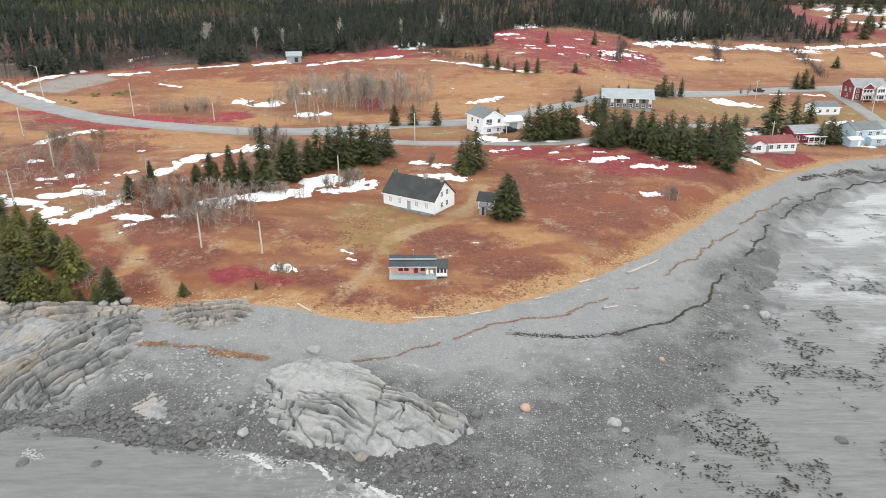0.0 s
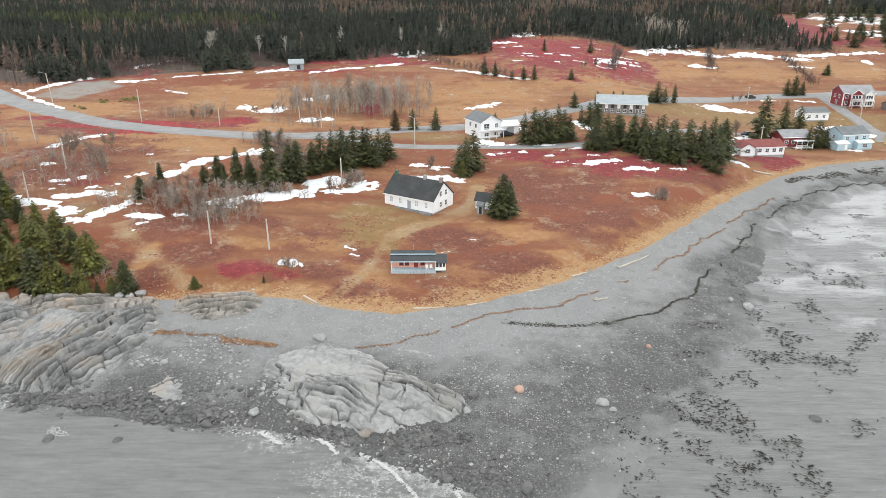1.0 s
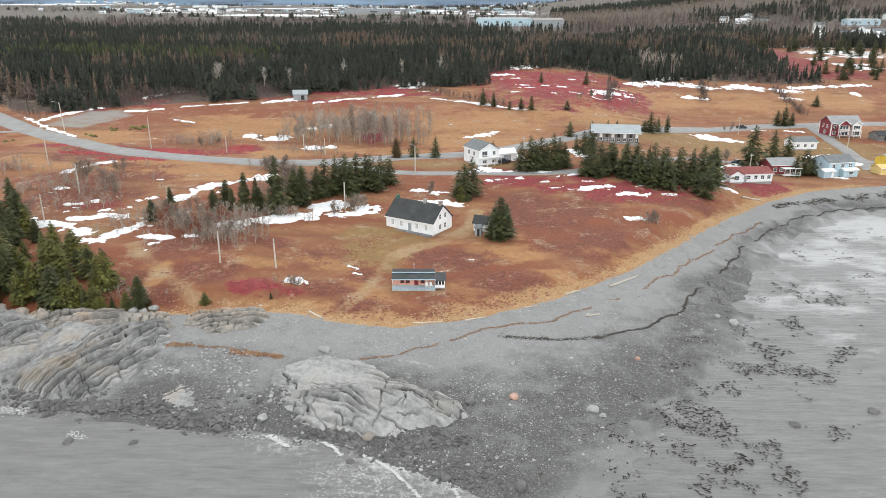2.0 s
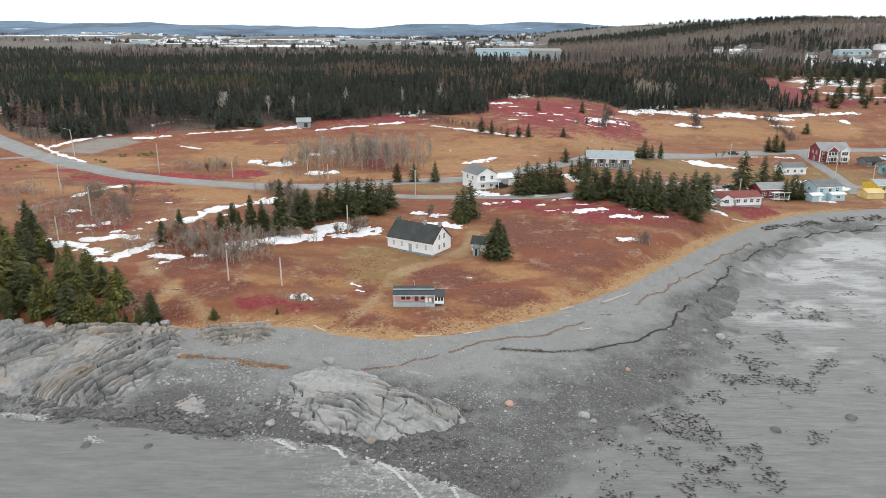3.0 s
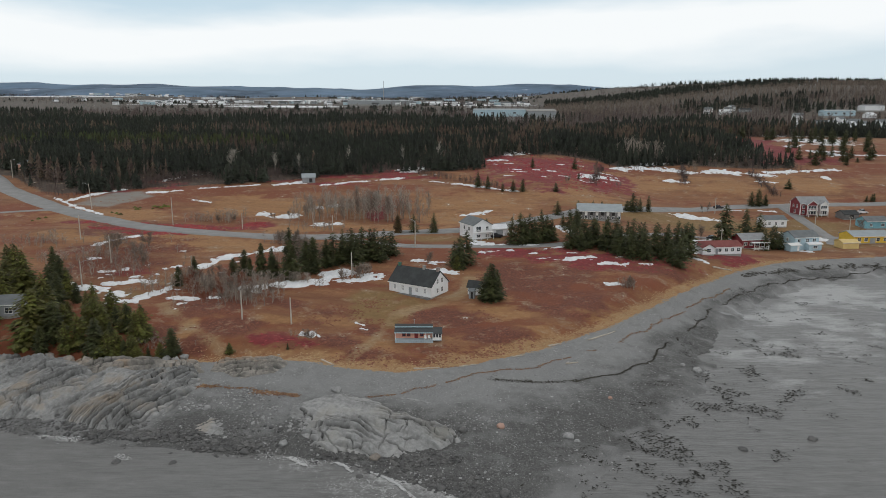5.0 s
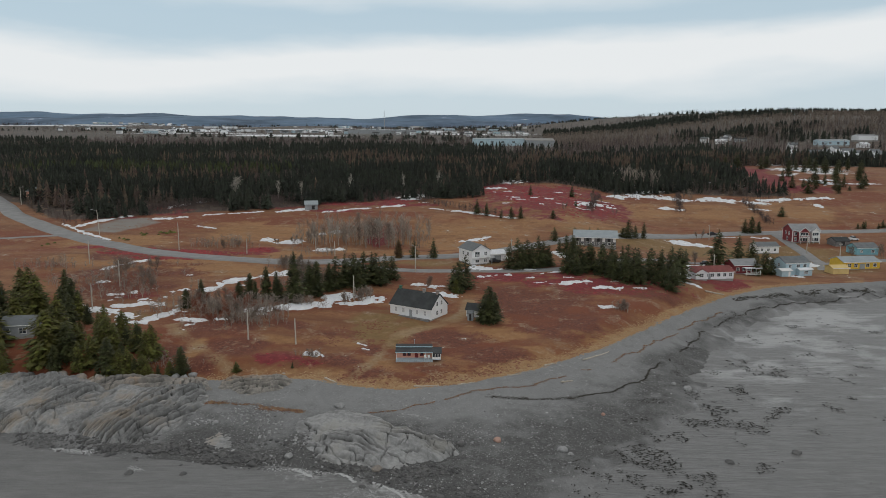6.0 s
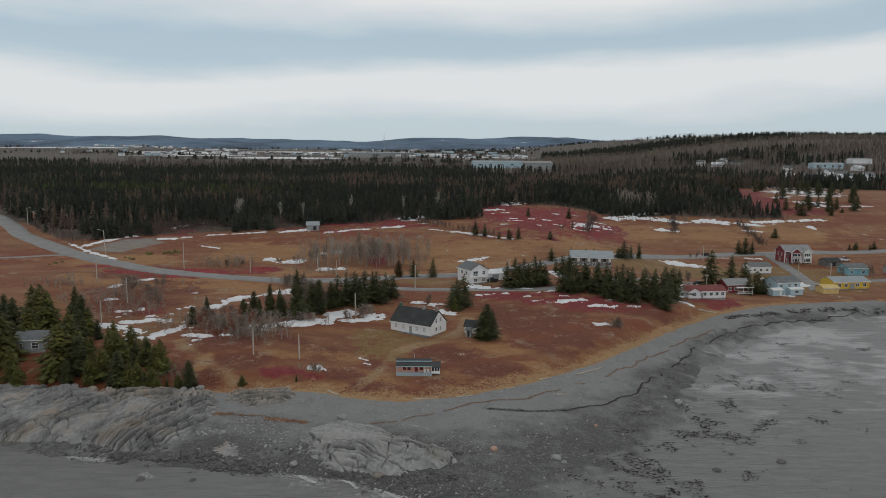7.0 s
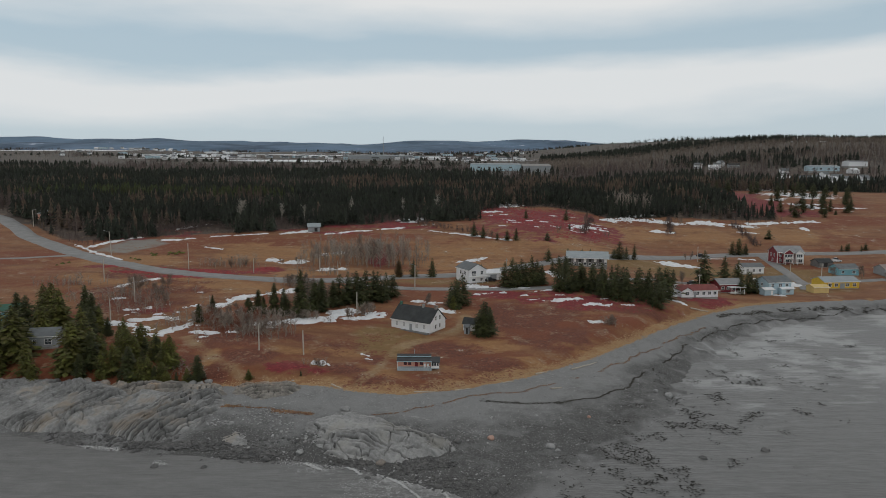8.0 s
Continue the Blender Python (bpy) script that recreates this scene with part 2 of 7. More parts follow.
def ground_material():
    m, nn, ll, bsdf = nodes_of("ground")
    geo = nn.new("ShaderNodeNewGeometry")
    pos = geo.outputs["Position"]

    def mask(name):
        a = nn.new("ShaderNodeAttribute")
        a.attribute_name = name
        return a.outputs["Fac"]

    fine = add_noise(nn, ll, pos, 0.75, 8, 0.78)
    mid = add_noise(nn, ll, pos, 0.16, 5, 0.6)
    stretch = nn.new("ShaderNodeMapping")
    stretch.inputs["Scale"].default_value = (0.035, 0.13, 0.1)
    stretch.inputs["Rotation"].default_value = (0, 0, 0.15)
    ll.new(pos, stretch.inputs["Vector"])
    streak = add_noise(nn, ll, stretch.outputs["Vector"], 1.0, 6, 0.65)
    speck = add_noise(nn, ll, pos, 3.4, 6, 0.9)

    def soft(name, amount=0.55, lo=0.38, hi=0.62):
        """A mask whose edge is broken up by the two noises."""
        k = add_math(nn, ll, "ADD", mask(name), add_math(nn, ll, "MULTIPLY", add_math(nn, ll, "SUBTRACT", mid, 0.5), amount * 3.4))
        k = add_math(nn, ll, "ADD", k, add_math(nn, ll, "MULTIPLY", add_math(nn, ll, "SUBTRACT", fine, 0.5), amount * 2.2))
        return add_ramp(nn, ll, k, lo, hi)

    # dry field grass, in streaks of straw and russet
    tan = add_ramp(nn, ll, streak, 0.33, 0.66, (0.178, 0.072, 0.033), (0.329, 0.162, 0.071))
    tan = add_mix(nn, ll, soft("russet", 0.35, 0.30, 0.80), tan, (0.211, 0.062, 0.026))
    tan = add_mix(nn, ll, add_math(nn, ll, "MULTIPLY", add_ramp(nn, ll, fine, 0.42, 0.64), 0.55), tan, (0.162, 0.057, 0.027))
    tan = add_mix(nn, ll, add_math(nn, ll, "MULTIPLY", add_ramp(nn, ll, speck, 0.52, 0.64), 0.35), tan, (0.118, 0.044, 0.024))
    pale = add_ramp(nn, ll, add_math(nn, ll, "ADD", add_math(nn, ll, "MULTIPLY", fine, 0.6), add_math(nn, ll, "MULTIPLY", streak, 0.4)), 0.34, 0.64, (0.221, 0.102, 0.041), (0.393, 0.208, 0.088))
    lawn = add_ramp(nn, ll, fine, 0.3, 0.7, (0.162, 0.095, 0.035), (0.286, 0.173, 0.068))
    brown = add_ramp(nn, ll, fine, 0.32, 0.68, (0.095, 0.032, 0.022), (0.198, 0.067, 0.038))
    red = add_ramp(nn, ll, fine, 0.3, 0.7, (0.113, 0.018, 0.019), (0.270, 0.042, 0.044))
    straw = add_ramp(nn, ll, fine, 0.3, 0.7, (0.253, 0.138, 0.062), (0.423, 0.256, 0.119))
    wood = add_ramp(nn, ll, fine, 0.3, 0.7, (0.045, 0.034, 0.026), (0.12, 0.086, 0.066))
    far = add_ramp(nn, ll, mid, 0.35, 0.65, (0.060, 0.052, 0.044), (0.125, 0.106, 0.088))
    dirt = add_ramp(nn, ll, fine, 0.3, 0.7, (0.25, 0.165, 0.085), (0.40, 0.27, 0.14))
    gravel = add_ramp(nn, ll, speck, 0.38, 0.66, (0.15, 0.15, 0.149), (0.305, 0.304, 0.30))
    sand = add_ramp(nn, ll, fine, 0.3, 0.7, (0.20, 0.20, 0.197), (0.275, 0.275, 0.27))
    wet = add_ramp(nn, ll, speck, 0.42, 0.66, (0.056, 0.055, 0.053), (0.165, 0.163, 0.158))
    mud = add_ramp(nn, ll, mid, 0.3, 0.7, (0.118, 0.117, 0.114), (0.20, 0.198, 0.194))

    cells = nn.new("ShaderNodeTexVoronoi")
    cells.inputs["Scale"].default_value = 3.1
    ll.new(pos, cells.inputs["Vector"])
    pick = nn.new("ShaderNodeSeparateColor")
    ll.new(cells.outputs["Color"], pick.inputs["Color"])
    pebble = add_ramp(nn, ll, pick.outputs["Red"], 0.70, 0.80)
    round_ = add_ramp(nn, ll, cells.outputs["Distance"], 0.30, 0.48, (1, 1, 1), (0, 0, 0))
    pebble = add_math(nn, ll, "MULTIPLY", add_math(nn, ll, "MULTIPLY", pebble, round_), add_ramp(nn, ll, mid, 0.36, 0.56))
    shore = add_mix(nn, ll, add_ramp(nn, ll, mid, 0.36, 0.54), gravel, sand)
    shore = add_mix(nn, ll, soft("wet", 0.6, 0.1, 0.9), shore, wet)
    shore = add_mix(nn, ll, add_math(nn, ll, "MULTIPLY", pebble, 0.5), shore, (0.42, 0.415, 0.405))
    shore = add_mix(nn, ll, soft("mud", 0.6, 0.15, 0.85), shore, mud)
    land = add_mix(nn, ll, soft("pale", 0.30, 0.25, 0.80), tan, pale)
    land = add_mix(nn, ll, soft("brown", 0.30, 0.22, 0.72), land, brown)
    land = add_mix(nn, ll, soft("lawn", 0.28, 0.2, 0.8), land, lawn)
    land = add_mix(nn, ll, soft("wood", 0.3), land, wood)
    land = add_mix(nn, ll, soft("red", 0.30, 0.28, 0.72), land, red)
    land = add_mix(nn, ll, soft("track", 0.4, 0.1, 1.1), land, dirt)
    land = add_mix(nn, ll, soft("far", 0.2), land, far)
    land = add_mix(nn, ll, soft("straw", 0.8, 0.2, 0.9), land, straw)
    land = add_mix(nn, ll, soft("lot", 0.5, 0.1, 1.2), land, (0.25, 0.23, 0.205))
    land = add_mix(nn, ll, soft("snow", 0.6, 0.47, 0.55), land, (0.80, 0.81, 0.82))
    col = add_mix(nn, ll, soft("land", 0.5, 0.44, 0.56), shore, land)
    ll.new(col, bsdf.inputs["Base Color"])
    rough = add_ramp(nn, ll, mask("mud"), 0.2, 0.8, (0.95, 0.95, 0.95), (0.34, 0.34, 0.34))
    ll.new(rough, bsdf.inputs["Roughness"])
    add_bump(nn, ll, bsdf, add_math(nn, ll, "ADD", fine, add_math(nn, ll, "MULTIPLY", speck, 0.5)), 0.5, 0.14)
    return m


def water_material():
    m, nn, ll, bsdf = nodes_of("sea_water")
    geo = nn.new("ShaderNodeNewGeometry")
    pos = geo.outputs["Position"]
    a = nn.new("ShaderNodeAttribute")
    a.attribute_name = "foam"
    st = nn.new("ShaderNodeMapping")
    st.inputs["Scale"].default_value = (0.10, 0.42, 0.3)
    st.inputs["Rotation"].default_value = (0, 0, -0.12)
    ll.new(pos, st.inputs["Vector"])
    ripple = add_noise(nn, ll, st.outputs["Vector"], 1.4, 8, 0.6)
    small = add_noise(nn, ll, pos, 1.0, 10, 0.82)
    fold = nn.new("ShaderNodeMapping")
    fold.inputs["Scale"].default_value = (0.30, 1.9, 1.0)
    fold.inputs["Rotation"].default_value = (0, 0, -0.22)
    ll.new(pos, fold.inputs["Vector"])
    wavelet = add_noise(nn, ll, fold.outputs["Vector"], 1.0, 5, 0.6)
    k = add_math(nn, ll, "ADD", a.outputs["Fac"], add_math(nn, ll, "MULTIPLY", add_math(nn, ll, "SUBTRACT", small, 0.5), 1.5))
    foam = add_ramp(nn, ll, k, 0.52, 0.95)
    body = add_ramp(nn, ll, add_math(nn, ll, "ADD", add_math(nn, ll, "MULTIPLY", ripple, 0.45), add_math(nn, ll, "ADD", add_math(nn, ll, "MULTIPLY", small, 0.2), add_math(nn, ll, "MULTIPLY", wavelet, 0.35))), 0.36, 0.64, (0.120, 0.119, 0.116), (0.215, 0.213, 0.207))
    # bright reflections on the tidal flat painted as pale patches
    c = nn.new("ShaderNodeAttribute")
    c.attribute_name = "sheen"
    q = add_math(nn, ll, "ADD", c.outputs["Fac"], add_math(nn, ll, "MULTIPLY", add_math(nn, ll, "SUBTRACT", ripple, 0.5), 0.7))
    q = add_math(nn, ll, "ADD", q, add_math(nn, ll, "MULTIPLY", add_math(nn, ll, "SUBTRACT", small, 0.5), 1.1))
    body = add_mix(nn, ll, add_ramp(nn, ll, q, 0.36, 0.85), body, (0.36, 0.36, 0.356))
    ll.new(add_mix(nn, ll, foam, body, (0.62, 0.62, 0.61)), bsdf.inputs["Base Color"])
    ll.new(add_ramp(nn, ll, foam, 0, 1, (0.40, 0.40, 0.40), (0.9, 0.9, 0.9)), bsdf.inputs["Roughness"])
    bsdf.inputs["IOR"].default_value = 1.33
    add_bump(nn, ll, bsdf, add_math(nn, ll, "ADD", add_math(nn, ll, "ADD", ripple, add_math(nn, ll, "MULTIPLY", wavelet, 0.7)), add_math(nn, ll, "MULTIPLY", small, 0.4)), 0.6, 0.22)
    return m


def hill_material():
    """The far wooded hills, distant air haze painted as blue colour and glow."""
    m, nn, ll, bsdf = nodes_of("far_hills_haze_glow")
    geo = nn.new("ShaderNodeNewGeometry")
    flat = nn.new("ShaderNodeMapping")
    flat.inputs["Scale"].default_value = (1.0, 1.0, 5.0)
    ll.new(geo.outputs["Position"], flat.inputs["Vector"])
    n = add_noise(nn, ll, flat.outputs["Vector"], 0.0042, 8, 0.72)
    big = add_noise(nn, ll, flat.outputs["Vector"], 0.0011, 3, 0.5)
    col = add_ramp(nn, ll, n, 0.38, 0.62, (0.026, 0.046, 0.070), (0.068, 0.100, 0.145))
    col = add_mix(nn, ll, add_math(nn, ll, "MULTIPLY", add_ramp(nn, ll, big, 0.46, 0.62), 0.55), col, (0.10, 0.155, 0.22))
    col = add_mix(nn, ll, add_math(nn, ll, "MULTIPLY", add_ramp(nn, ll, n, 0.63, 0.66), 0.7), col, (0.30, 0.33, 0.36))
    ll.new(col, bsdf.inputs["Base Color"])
    # haze imitated by emission in the same blue
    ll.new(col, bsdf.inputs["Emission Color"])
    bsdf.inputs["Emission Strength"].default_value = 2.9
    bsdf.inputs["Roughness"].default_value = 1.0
    return m


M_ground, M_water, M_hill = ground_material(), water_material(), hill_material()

# ---- the lie of the land ----
GRASS = [(-700, 420), (-260, 190), (-150, 125), (-107, 107), (-90, 103), (-72, 100), (-53, 102), (-36, 104), (-28, 103.5), (-21, 100), (-9, 97.5), (5, 102), (20, 111), (39, 128), (51, 142),
         (63, 156), (76, 171), (95, 190), (114, 204), (135, 211), (173, 218), (320, 240), (900, 260)]
WATER = [(-700, 330), (-260, 150), (-150, 102), (-91, 83), (-76, 78), (-60, 75), (-42, 71.5), (-25, 70), (-13, 67), (-3, 62), (6, 57), (18, 58), (30, 68), (44, 88), (60, 111), (72, 138),
         (92, 166), (120, 188), (171, 213), (320, 234), (900, 254)]


def noise2(x, y, scale, seed=0, octaves=4):
    """Smooth value noise, about -1 to 1, summed over octaves."""
    table = np.random.RandomState(seed + 11).rand(256, 256) * 2 - 1
    total, amp, norm = np.zeros(np.shape(x)), 1.0, 0.0
    for k in range(octaves):
        u, v = np.asarray(x) / scale + 37.3 * k, np.asarray(y) / scale + 91.7 * k
        i, j = np.floor(u).astype(int), np.floor(v).astype(int)
        f, g = u - i, v - j
        f, g = f * f * (3 - 2 * f), g * g * (3 - 2 * g)
        a, b = table[i % 256, j % 256], table[(i + 1) % 256, j % 256]
        c, d = table[i % 256, (j + 1) % 256], table[(i + 1) % 256, (j + 1) % 256]
        total = total + amp * ((a * (1 - f) + b * f) * (1 - g) + (c * (1 - f) + d * f) * g)
        norm += amp
        amp, scale = amp * 0.5, scale * 0.5
    return total / norm * 1.6


def step(a, b, x):
    """Smooth step from 0 at a to 1 at b."""
    k = np.clip((x - a) / (b - a), 0, 1)
    return k * k * (3 - 2 * k)


def line_distance(line, x, y):
    """Distance to a polyline that runs from left to right; positive on its landward side."""
    x, y = np.asarray(x, float), np.asarray(y, float)
    best, sign = np.full(x.shape, 1e9), np.ones(x.shape)
    for (ax, ay), (bx, by) in zip(line, line[1:]):
        dx, dy = bx - ax, by - ay
        k = np.clip(((x - ax) * dx + (y - ay) * dy) / (dx * dx + dy * dy), 0, 1)
        d = np.hypot(x - ax - k * dx, y - ay - k * dy)
        side = np.where(dx * (y - ay) - dy * (x - ax) >= 0, 1.0, -1.0)
        near = d < best - 1e-9
        best, sign = np.where(near, d, best), np.where(near, side, sign)
    return best * sign


def near_line(line, x, y):
    return np.abs(line_distance(line, x, y))


def height(x, y):
    """Height of the ground over the sea."""
    x, y = np.asarray(x, float), np.asarray(y, float)
    wob = noise2(x, y, 9.0, 3, 3) * 1.1 * (1 - step(150, 400, np.hypot(x, y - 100)))
    g = line_distance(GRASS, x, y) + wob
    w = line_distance(WATER, x, y) + wob * 0.8 + step(10, 26, x) * (3.6 * noise2(x, y, 17, 71, 3) + 2.4 * noise2(x, y, 4.0, 72, 4)) * (1 - step(180, 300, y))
    # the beach between the two lines
    share = np.clip(w, 0, None) / (np.clip(w, 0, None) + np.clip(-g, 0, None) + 1e-6)
    beach = 4.0 * share ** 0.75
    # land
    right = step(45, 125, x)
    left = step(20, 150, -x)
    land = 4.0 + np.interp(y, [60, 100, 150, 210, 260, 350, 500, 950, 1600, 2900, 4200], [0, 0.6, 3.0, 6.6, 8.2, 17.5, 26, 38, 62, 104, 118])
    land = land - right * np.interp(y, [100, 220, 330, 520], [0, 6.6, 9.5, 0]) + left * np.interp(y, [80, 140, 260, 400], [0, 0, 3.0, 0]) + step(15, 55, -x) * np.interp(y, [95, 125, 160, 230], [0.5, 2.4, 1.5, 0])
    land = land + 48 * step(150, 760, x) * step(620, 1350, y) + 10 * noise2(x, y, 700, 8, 3) * step(1200, 2200, y)
    land = np.maximum(land, 3.6) + noise2(x, y, 30, 5, 4) * 0.35 * step(0, 25, g)
    rise = step(0, 9, g)
    up = np.where(g > 0, 4.0 + (land - 4.0) * rise, beach)
    sea = np.where(w < 0, np.where(x > 8, w * 0.006, w * 0.06), 0)
    sea = np.maximum(sea, -4.0)
    flat = noise2(x, y, 11, 7, 4) * 0.11 * step(10, 30, x)
    return np.where(w < 0, sea + flat * step(0, -8, w), up)


# ---- building blocks ----
def mesh_of(name, verts, faces, material, smooth=False):
    """A mesh from arrays of points and of triangles or quads."""
    verts, faces = np.asarray(verts, np.float32), np.asarray(faces, np.int32)
    me = bpy.data.meshes.new(name)
    n, k = faces.shape
    me.vertices.add(len(verts))
    me.vertices.foreach_set("co", verts.ravel())
    me.loops.add(n * k)
    me.loops.foreach_set("vertex_index", faces.ravel())
    me.polygons.add(n)
    me.polygons.foreach_set("loop_start", np.arange(0, n * k, k, dtype=np.int32))
    me.polygons.foreach_set("loop_total", np.full(n, k, np.int32))
    me.polygons.foreach_set("use_smooth", np.full(n, smooth))
    me.materials.append(material)
    me.update(calc_edges=True)
    return me


def attribute(me, name, values):
    me.attributes.new(name, "FLOAT", "POINT").data.foreach_set("value", np.asarray(values, np.float32).ravel())


def ground_at(x, y):
    return float(height(np.array([x]), np.array([y]))[0])


def blobs(x, y, spots):
    """1 inside soft ellipses (x, y, half width, half depth), falling to 0 outside."""
    out = np.zeros(np.shape(x))
    for cx, cy, rx, ry in spots:
        d = np.hypot((x - cx) / rx, (y - cy) / ry)
        out = np.maximum(out, 1 - step(0.2, 1.75, d))
    return out


def inside(poly, x, y):
    """Distance to the edge of a polygon, positive inside."""
    best, odd = np.full(np.shape(x), 1e9), np.zeros(np.shape(x), bool)
    for (ax, ay), (bx, by) in zip(poly, poly[1:] + poly[:1]):
        dx, dy = bx - ax, by - ay
        k = np.clip(((x - ax) * dx + (y - ay) * dy) / (dx * dx + dy * dy), 0, 1)
        best = np.minimum(best, np.hypot(x - ax - k * dx, y - ay - k * dy))
        cross = ((ay > y) != (by > y)) & (x < (bx - ax) * (y - ay) / (by - ay + 1e-12) + ax)
        odd ^= cross
    return np.where(odd, best, -best)


def spaced(parts):
    """A row of coordinates from (start, end, spacing) stretches."""
    out = []
    for a, b, d in parts:
        out.extend(np.linspace(a, b, max(2, int(round((b - a) / d)) + 1))[:-1])
    return np.array(out + [parts[-1][1]])


def grid_faces(nx, ny):
    i = np.arange(nx * ny).reshape(ny, nx)
    return np.stack([i[:-1, :-1], i[:-1, 1:], i[1:, 1:], i[1:, :-1]], -1).reshape(-1, 4)


# ---- ground cover, as soft ellipses on the plan ----
RED_ONE = [(56, 373, 35, 55), (29, 407, 19, 28), (77, 362, 17, 34), (-33, 354, 17, 8), (-56, 341, 16, 6), (47, 192, 19, 8), (25, 194, 13, 4), (61, 184, 16, 7), (-37, 112, 8, 3), (-101, 221, 23, 4), (-125, 226, 11, 3), (226, 472, 22, 44), (203, 519, 12, 42), (-68, 102.6, 5, 2), (-75, 231, 6, 6), (-31, 261, 4, 12), (95, 205, 14, 9)]
RED_TWO = [(-94, 160, 7, 4), (-140, 226.5, 7, 2.5), (-123, 216.5, 9, 2.5), (-105, 209.5, 10, 2.5), (38, 186, 18, 6), (55, 178, 14, 6), (20, 190, 13, 4), (240, 500, 14, 34), (238, 446, 20, 16), (-70, 319, 24, 3), (-28, 340, 18, 4), (-150, 318, 8, 5), (-136, 312, 7, 4), (-160, 292, 7, 3), (-138, 301, 7, 3), (-88, 325, 14, 5), (245, 560, 20, 40)]
RED = RED_ONE + RED_TWO
BROWN = [(-5, 132, 7, 7), (10, 109, 13, 4), (-15, 105, 9, 4), (0, 106, 10, 3), (-32, 110, 5, 2), (-55, 130, 6, 10), (-19, 181, 9, 6), (20, 159, 12, 16), (31, 145, 12, 12), (-28, 130, 7, 8),
         (-49, 116, 6, 4), (-104, 164, 11, 8), (-101, 200, 13, 6), (65, 174, 17, 7), (-55, 107, 4, 3), (43, 155, 8, 11), (5, 129, 6, 5), (-18, 123, 3, 5), (-149, 330, 45, 22), (-103, 188, 23, 8), (-100, 334, 30, 16), (-60, 352, 24, 12), (-10, 376, 20, 14), (-125, 318, 16, 18)]
LAWN = [(-18, 137, 7, 12), (-8, 140, 6, 5), (-12, 129, 3, 7), (-82, 140, 7, 4), (16, 210, 15, 5), (98, 275, 40, 19), (-20, 143, 7, 7), (-8, 212, 16, 5), (145, 262, 30, 25)]
PALE = [(11.4, 133.5, 9.3, 5.3), (20.1, 119.4, 7.9, 4.6), (40.9, 135.0, 9.5, 5.9), (-40.2, 122.0, 5.2, 2.7), (-26.9, 126.1, 7.7, 3.6), (-58.6, 115.5, 2.0, 10.0), (-79.1, 266.2, 31.5, 19.4), (12.1, 284.6, 25.1, 20.1),
        (106.0, 361.9, 25.2, 25.7), (153.9, 361.0, 19.8, 21.5), (-18.0, 110.9, 6.0, 3.9), (-82.4, 195.3, 19.1, 8.1), (-113.9, 199.1, 14.6, 7.4), (-73.3, 151.0, 7.8, 3.8), (-19.3, 106.0, 7.9, 2.5), (205, 372, 26, 22), (-140, 240, 25, 12), (-95, 205, 20, 6), (-60, 225, 20, 8), (-130, 205, 14, 6), (-30, 232, 25, 8), (60, 300, 28, 15), (8, 250, 28, 12), (-70, 190, 14, 6)]
SCRUB = [(-1.3, 130.3, 8.0, 5.3), (9.4, 117.4, 9.5, 5.7), (-3.7, 102.8, 10.4, 2.7), (27.2, 163.6, 15.2, 16.3), (-57.4, 130.4, 8.0, 9.6), (-24.4, 112.6, 6.0, 3.8), (-49.6, 118.0, 7.2, 3.7), (-41.4, 134.5, 6.8, 3.6),
         (-17.1, 119.4, 2.1, 3.0), (-114.4, 217.5, 19.0, 11.6), (-101.9, 172.9, 12.9, 10.0), (-19.5, 138.2, 4.8, 4.3), (35.8, 144.8, 7.5, 8.4), (-53.8, 107.2, 2.9, 4.1), (-63.0, 112.4, 3.0, 5.4), (26.2, 205.0, 10.1, 3.2)]
WEED = [(27.7, 67.5, 5.6, 3.4), (36.4, 75.0, 4.6, 4.1), (43.8, 84.4, 5.0, 3.1), (41.0, 90.3, 4.8, 2.2), (58.2, 90.8, 5.1, 3.6), (60.8, 86.3, 2.4, 2.1), (45.0, 68.5, 1.7, 1.2), (51.4, 73.9, 1.3, 0.7), (23.6, 64.8, 4.1, 1.8),
        (50.9, 91.4, 3.4, 1.6), (58.1, 97.7, 3.6, 1.8), (38.1, 71.7, 2.8, 2.3)]
TRACK = [(6.4, 163), (5.5, 151.4), (1.6, 144.5), (-3.9, 139.7), (-9.6, 134.5), (-12.8, 130)]
TRAIL = [(-70, 130), (-60, 117.4), (-53, 110.6), (-48, 107.2)]
PATH_HOUSE = [(-20, 103.5), (-17.7, 108.7), (-15.6, 115.6), (-14.6, 123.3), (-12.8, 130)]
FOREST = [(-2500, 420), (-420, 380), (-300, 350), (-240, 334), (-226, 322), (-194, 290), (-178, 282), (-168, 294), (-158, 306), (-146, 318), (-132, 334), (-112, 340), (-88, 347), (-60, 357), (-30, 368), (-5, 386), (14, 404), (36, 438), (72, 446), (90, 432), (106, 412), (150, 423), (190, 412),
          (219, 414), (222, 520), (228, 606), (300, 612), (400, 590), (2500, 580)]
FAR_SNOW = [(-1100, 3300, 260, 30), (-300, 3400, 330, 26), (-1700, 3000, 240, 26), (200, 3200, 200, 30), (-700, 3000, 240, 24), (-900, 2300, 160, 60), (-500, 2600, 260, 40), (-200, 2900, 300, 40), (-650, 1800, 160, 50), (-150, 2200, 180, 50), (60, 1900, 120, 50), (-380, 1550, 120, 40),
            (-1600, 2700, 300, 50), (330, 640, 40, 30), (420, 700, 60, 30), (300, 560, 25, 25), (275, 484, 12, 6), (298, 522, 14, 12), (292, 466, 10, 4), (128, 458, 4, 10), (182, 470, 9, 6), (206, 458, 5, 5), (262, 505, 9, 5)]


